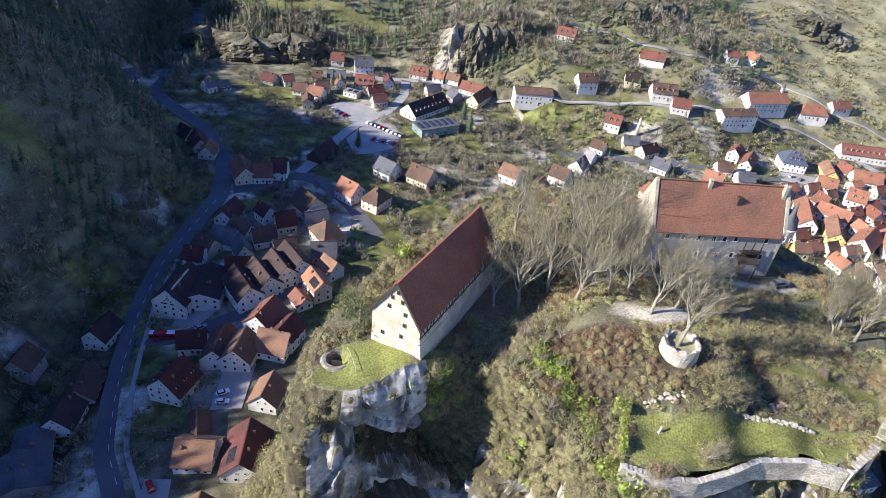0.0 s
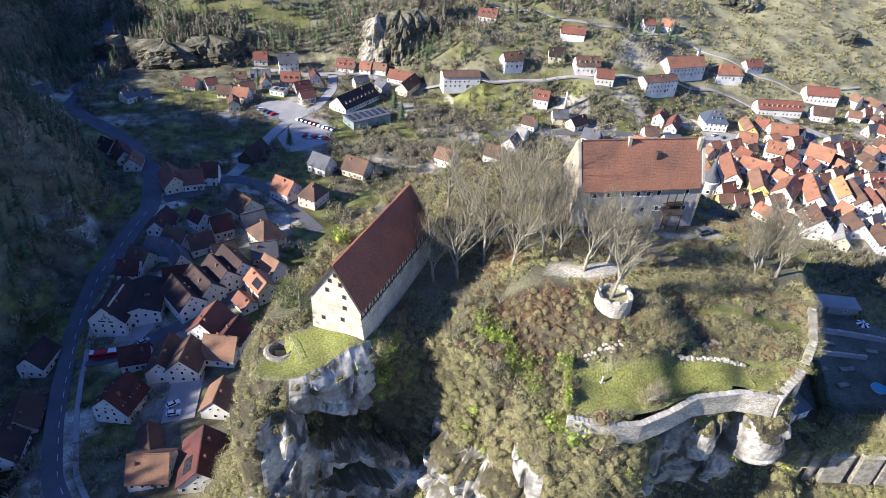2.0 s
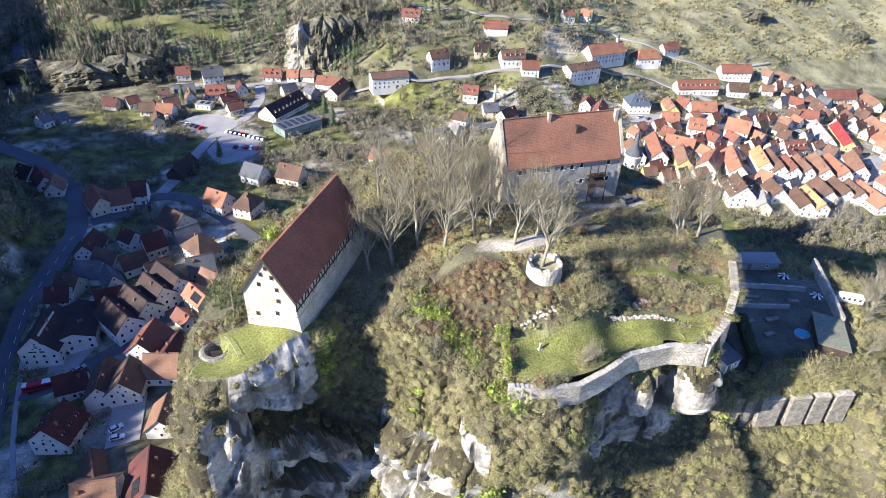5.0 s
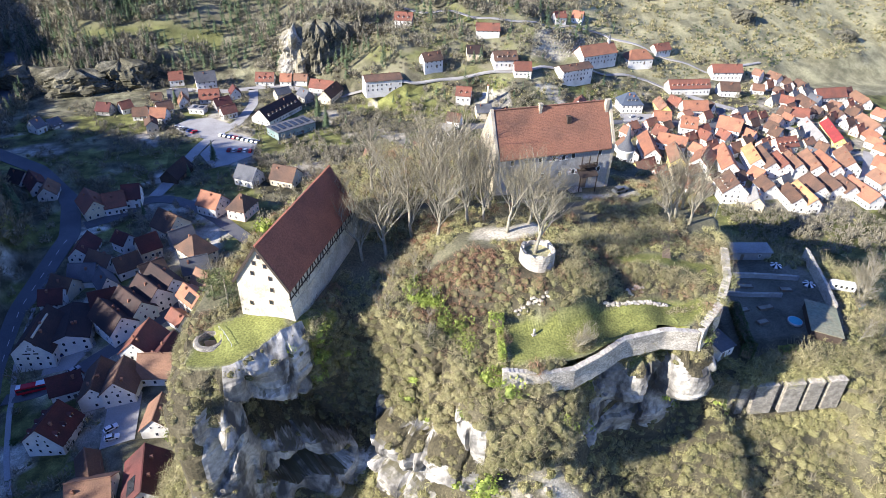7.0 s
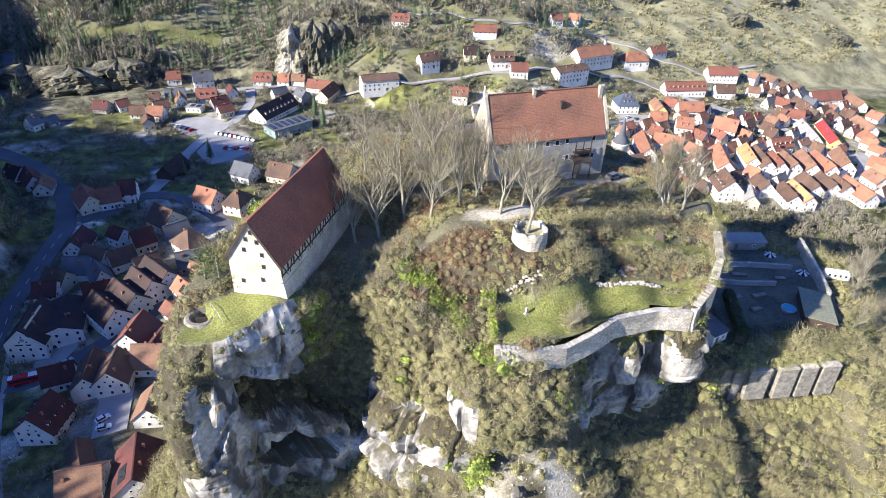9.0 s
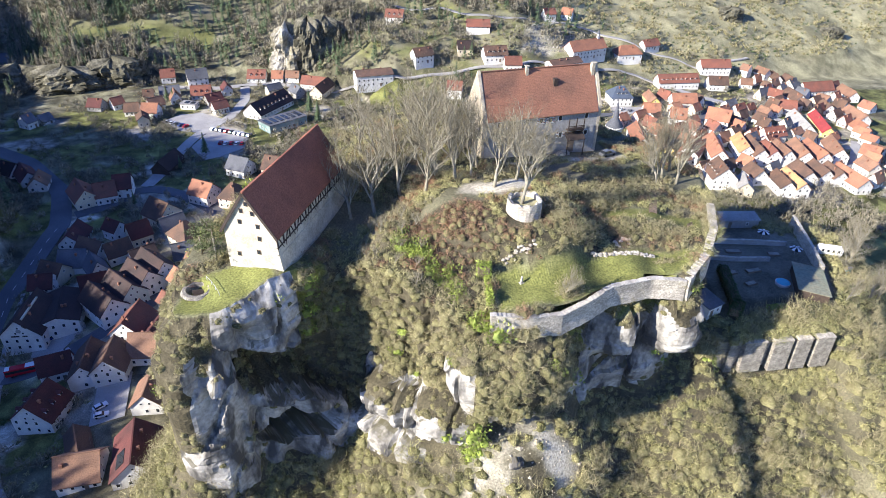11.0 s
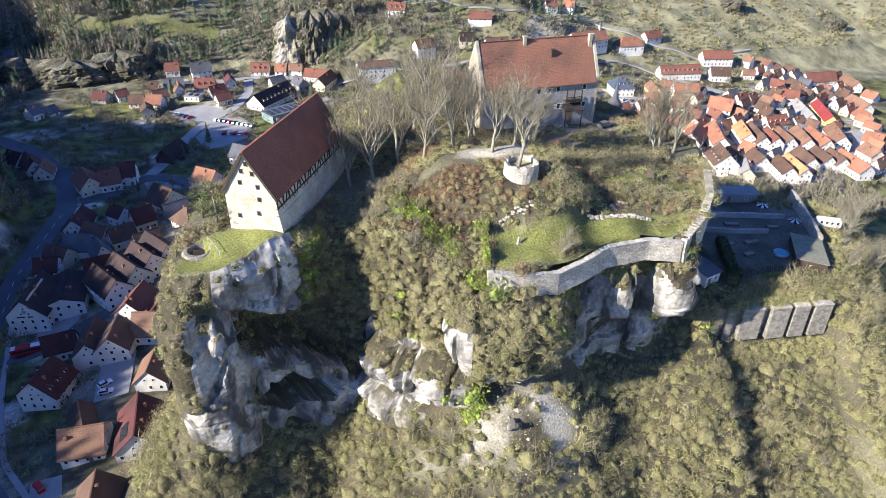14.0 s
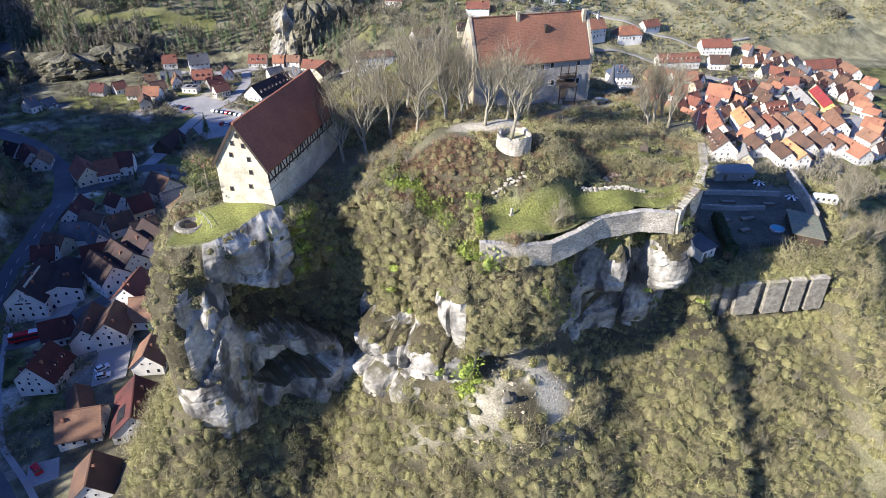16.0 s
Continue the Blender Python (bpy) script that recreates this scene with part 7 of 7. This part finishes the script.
# ---- vehicles ----
RUBBER = material("tyre_rubber", (.02, .02, .02), .9, .1, 1, 8, 0)
PAINTS = {"white": (.72, .73, .74), "silver": (.42, .43, .45), "black": (.02, .02, .023), "red": (.45, .02, .03), "blue": (.03, .06, .20), "grey": (.15, .155, .16)}
PAINTS = {k: material(f"{k}_car_paint", c, .25, .03, 1, 6, 0) for k, c in PAINTS.items()}


parasol(127.4, 103, 10), parasol(123.9, 112, 40)
container()


def wheel_mesh():
    bm = bmesh.new()
    bmesh.ops.create_cone(bm, cap_ends=True, segments=14, radius1=.33, radius2=.33, depth=.24, matrix=pose(0, 0, 0, 90))
    return mesh_of("wheel", bm, RUBBER)


WHEEL = wheel_mesh()
CAR_PARTS = {}


def car(x, y, z, yaw, paint, kind="car"):
    """A hatchback: body with sloped bonnet, glasshouse and roof."""
    long, wide = 4.3, 1.78
    if paint not in CAR_PARTS:
        bm = bmesh.new()
        v = box(bm, -long / 2, long / 2, -wide / 2, wide / 2, .28, .92)
        bmesh.ops.bevel(bm, geom=bm.edges[:], offset=.14, segments=2, affect="EDGES")
        body = mesh_of("body", bm, PAINTS[paint])
        bm = bmesh.new()
        v = box(bm, -1.75, .85, -.8, .8, .9, 1.42)
        for p in v[4:]:
            p.co.y *= .82
            p.co.x += .3 if p.co.x < 0 else -.55
        cabin = mesh_of("cabin", bm, PANE)
        bm = bmesh.new()
        box(bm, -1.42, .28, -.66, .66, 1.415, 1.46)
        bmesh.ops.bevel(bm, geom=bm.edges[:], offset=.02, segments=1, affect="EDGES")
        CAR_PARTS[paint] = (body, cabin, mesh_of("roof", bm, PAINTS[paint]))
    ob = thing("car", pose(x, y, z, 0, 0, yaw), f"{paint} hatchback parked on the paving", "car", "parked cars")
    for name, data in zip(("body", "cabin_glass", "roof"), CAR_PARTS[paint]):
        part(name, data, None, ob)
    for sx in (-1.3, 1.35):
        for sy in (-.8, .8):
            part("wheel", WHEEL, None, ob).matrix_basis = pose(sx, sy, .33)
    return ob


def on_land(x, y, lift=.3):
    return land_height(x, y) + lift


car(-64.6, 134.8, on_land(-64.6, 134.8), 35, "white"), car(-63.4, 131.0, on_land(-63.4, 131.0), 10, "white")
car(-72.8, 100.2, on_land(-72.8, 100.2), 130, "red"), car(-84.3, 166.2, on_land(-84.3, 166.2), 45, "silver"), car(-90.8, 176.4, on_land(-90.8, 176.4), 80, "blue")
shades = ["white", "silver", "black", "red", "blue", "grey"]
for k in range(9):
    car(-53 + 2.6 * k, 347 - 1.55 * k, on_land(-53 + 2.6 * k, 347 - 1.55 * k, .34), 58, shades[(k * 5) % 6])
for k in range(5):
    car(-47 + 2.9 * k, 326 - .6 * k, on_land(-47 + 2.9 * k, 326 - .6 * k, .34), 80, shades[(k * 3 + 3) % 6])
for k in range(5):
    car(-80 + 2.8 * k, 362 - 2.2 * k, on_land(-80 + 2.8 * k, 362 - 2.2 * k, .32), 50, shades[(k * 5 + 1) % 6])
car(83, 341, on_land(83, 341), 5, "silver"), car(204, 343, on_land(204, 343, .36), 40, "grey"), car(200, 346, on_land(200, 346, .36), 30, "white")
car(75.5, 116.0, 81.2, 20, "grey")


def bus():
    x, y = -95.8, 161.5
    ob = thing("bus", pose(x, y, on_land(x, y), 0, 0, 11), "red coach with white roof panels on the road", "bus")
    bm = bmesh.new()
    box(bm, -5.2, 5.2, -1.25, 1.25, .35, 3.0)
    bmesh.ops.bevel(bm, geom=bm.edges[:], offset=.2, segments=2, affect="EDGES")
    part("body", bm, PAINTS["red"], ob)
    for s in (-1, 1):
        bm = bmesh.new()
        box(bm, -4.9, 4.9, s * 1.24 - .03, s * 1.24 + .03, 1.5, 2.5)
        part("window_band", bm, PANE, ob)
    part("roof_panel", bevelled(4.0, 2.2, .12, .04), PAINTS["white"], ob, "white roof panel").matrix_basis = pose(2.9, 0, 2.98)
    part("roof_panel", bevelled(1.4, 2.2, .12, .04), PAINTS["white"], ob, "white roof panel").matrix_basis = pose(-4.3, 0, 2.98)
    for sx in (-3.4, 3.2):
        for sy in (-1.1, 1.1):
            part("wheel", WHEEL, None, ob).matrix_basis = pose(sx, sy, .45) @ Matrix.Diagonal((1.4, 1.2, 1.4, 1))


bus()


def caravan():
    ob = thing("caravan", pose(136.5, 101.5, height(136.5, 101.5) + .1, 0, 0, -25), "white caravan with a row of dark windows", "caravan")
    bm = bmesh.new()
    box(bm, -3, 3, -1.1, 1.1, .5, 2.7)
    bmesh.ops.bevel(bm, geom=bm.edges[:], offset=.25, segments=2, affect="EDGES")
    part("body", bm, PAINTS["white"], ob)
    for k in range(4):
        part("window", SMALL_WINDOW, None, ob).matrix_basis = pose(-2 + 1.3 * k, -1.12, 1.4)
    for sy in (-.9, .9):
        part("wheel", WHEEL, None, ob).matrix_basis = pose(0, sy, .33)


caravan()


# ---- churchyard and other landmarks ----
bm = bevelled(.9, .26, 1.25, .04)
box(bm, -.55, .55, -.1, 1.8, 0, .25)
GRAVE = mesh_of("headstone", bm, STONE)
r = random.Random(3)
for k in range(190):
    x, y = 150 + (k % 19) * 2.5 + r.uniform(-.4, .4), 401 + (k // 19) * 3.2 + r.uniform(-.3, .3)
    if edge_distance(np.array([x]), np.array([y]), [(158, 421), (189, 437), (203, 431), (182, 404), (148, 398)])[0] > 0:
        continue
    g = new("gravestone", GRAVE)
    g.matrix_world = pose(x, y, land_height(x, y) - .05, 0, 0, r.uniform(-12, 12) + 10)
    tagged(g, "pale gravestone with kerbed plot in the churchyard", "gravestone", "gravestones of the churchyard")


def inn_details():
    """Pale ridge walk and dormer band on the inn's roof, an emblem and a row of bars where its name is painted."""
    ob = next(o for o in scene.objects if o.name == "inn")
    bm = bmesh.new()
    box(bm, -7.4, 5.2, -1.5, -.6, 11.2, 12.4)
    part("dormer_band", bm, WALLS["cream"], ob, "long pale dormer band along the ridge")
    bm = bmesh.new()
    box(bm, -9.3, 9.3, -3.0, -1.5, 10.2, 10.35)
    bmesh.ops.rotate(bm, verts=bm.verts[:], cent=(0, -2.2, 10.3), matrix=Matrix.Rotation(.76, 3, "X"))
    part("roof_patch", bm, ROOFS["brown"], ob, "strip of newer brown tiles")
    for k, w in enumerate((2.6, 1.6)):
        bm = bmesh.new()
        box(bm, -.03, .03, -w / 2, w / 2, -.28, .28)
        part("sign_bar", bm, WALLS["timber"], ob, "dark painted lettering reduced to a bar").matrix_basis = pose(-9.09, 1.6 - 3.1 * k, 6.4)
    bm = bmesh.new()
    bmesh.ops.create_circle(bm, cap_ends=True, segments=20, radius=.8)
    part("emblem", bm, WALLS["grey_wall"], ob, "round grey emblem").matrix_basis = pose(-9.12, 0, 8.6, 0, -90, 0)


inn_details()


def tall_chimney():
    x, y = 108.6, 364.7
    ob = thing("factory_chimney", pose(x, y, land_height(x, y)), "slender pale brick chimney beside the workshop", "chimney")
    bm = bmesh.new()
    tube(bm, [(0, 0, -1), (0, 0, 12)], [.95, .6], 12)
    part("shaft", bm, WALLS["cream"], ob)
    bm = bmesh.new()
    tube(bm, [(0, 0, 11.6), (0, 0, 12.2)], [.78, .78], 12)
    part("cap", bm, BRICK, ob)


tall_chimney()


def gatehouse():
    ob = thing("gatehouse", pose(112.0, 171.5, 53.5, 0, 0, 8), "small yellow gatehouse with dark windows beside the turret", "house")
    part("wall", gable_walls(5, 4.2, 4.2, 6.4, 4), WALLS["yellow"], ob)
    part("roof", gable_roof(5, 4.2, 4.2, 6.4, .3, .25), ROOFS["tan"], ob)
    for u in (-1.2, 1.2):
        part("window", WINDOW, None, ob).matrix_basis = pose(u, -2.1, 1.9)


gatehouse()


def flagpole():
    ob = thing("flagpole", pose(100.5, 112, 70), "thin white flagpole on the slope", "pole")
    bm = bmesh.new()
    tube(bm, [(0, 0, -2), (0, 0, 9)], [.09, .05], 8)
    part("pole", bm, FRAME_WHITE, ob)
    bm = bmesh.new()
    bmesh.ops.create_icosphere(bm, subdivisions=1, radius=.14)
    part("finial", bm, METAL, ob).matrix_basis = pose(0, 0, 9.1)


flagpole()


# ---- stones on the scree ----
def scree():
    r = np.random.default_rng(77)
    out = []
    for _ in range(260):
        x, y = r.uniform(24, 54), r.uniform(54, 66)
        if min(math.hypot((x - 43) / 11, (y - 60) / 6.5), math.hypot((x - 29) / 9, (y - 62) / 3.5)) > 1.15:
            continue
        z, k = float(ground_height(x, y)), r.uniform(.08, .28) * (3 if r.random() < .06 else 1)
        d = r.normal(size=(6, 3))
        d /= np.linalg.norm(d, axis=1, keepdims=True)
        c = np.array([(1, 0, 0), (-1, 0, 0), (0, 1, 0), (0, -1, 0), (0, 0, .8), (0, 0, -.6)]) * k + d * k * .25 + [x, y, z]
        for a, b, e in ((0, 2, 4), (2, 1, 4), (1, 3, 4), (3, 0, 4), (2, 0, 5), (1, 2, 5), (3, 1, 5), (0, 3, 5)):
            out.append((c[a], c[b], c[e]))
    tagged(new("scree_stones", triangles("scree_stones", np.array(out), RUBBLE)), "broken white limestone blocks on the scree", "stones", kind="stuff")


scree()


def rock_hole():
    """A small cave mouth in the scree: a ring of broken limestone round a recess."""
    x, y = 38.8, 59.6
    ob = thing("cave_mouth", pose(x, y, float(ground_height(x, y)) + .3, 28), "small dark cave mouth ringed by pale rock", "cave")
    bm = bmesh.new()
    r = random.Random(21)
    n = 14
    rings = []
    for k, (rad, dy) in enumerate(((1.5, .5), (1.35, -.35), (.95, -.5), (.8, .2), (.7, 1.6))):
        rings.append([bm.verts.new((rad * r.uniform(.88, 1.12) * math.cos(a), dy + r.uniform(-.1, .1), .7 + 1.15 * rad * r.uniform(.9, 1.1) * math.sin(a))) for a in np.arange(n) * math.tau / n])
    for a, b in zip(rings, rings[1:]):
        for k in range(n):
            bm.faces.new((a[k], a[(k + 1) % n], b[(k + 1) % n], b[k]))
    bm.faces.new(rings[-1])
    bmesh.ops.recalc_face_normals(bm, faces=bm.faces[:])
    part("rim", bm, LIMESTONE, ob)


rock_hole()
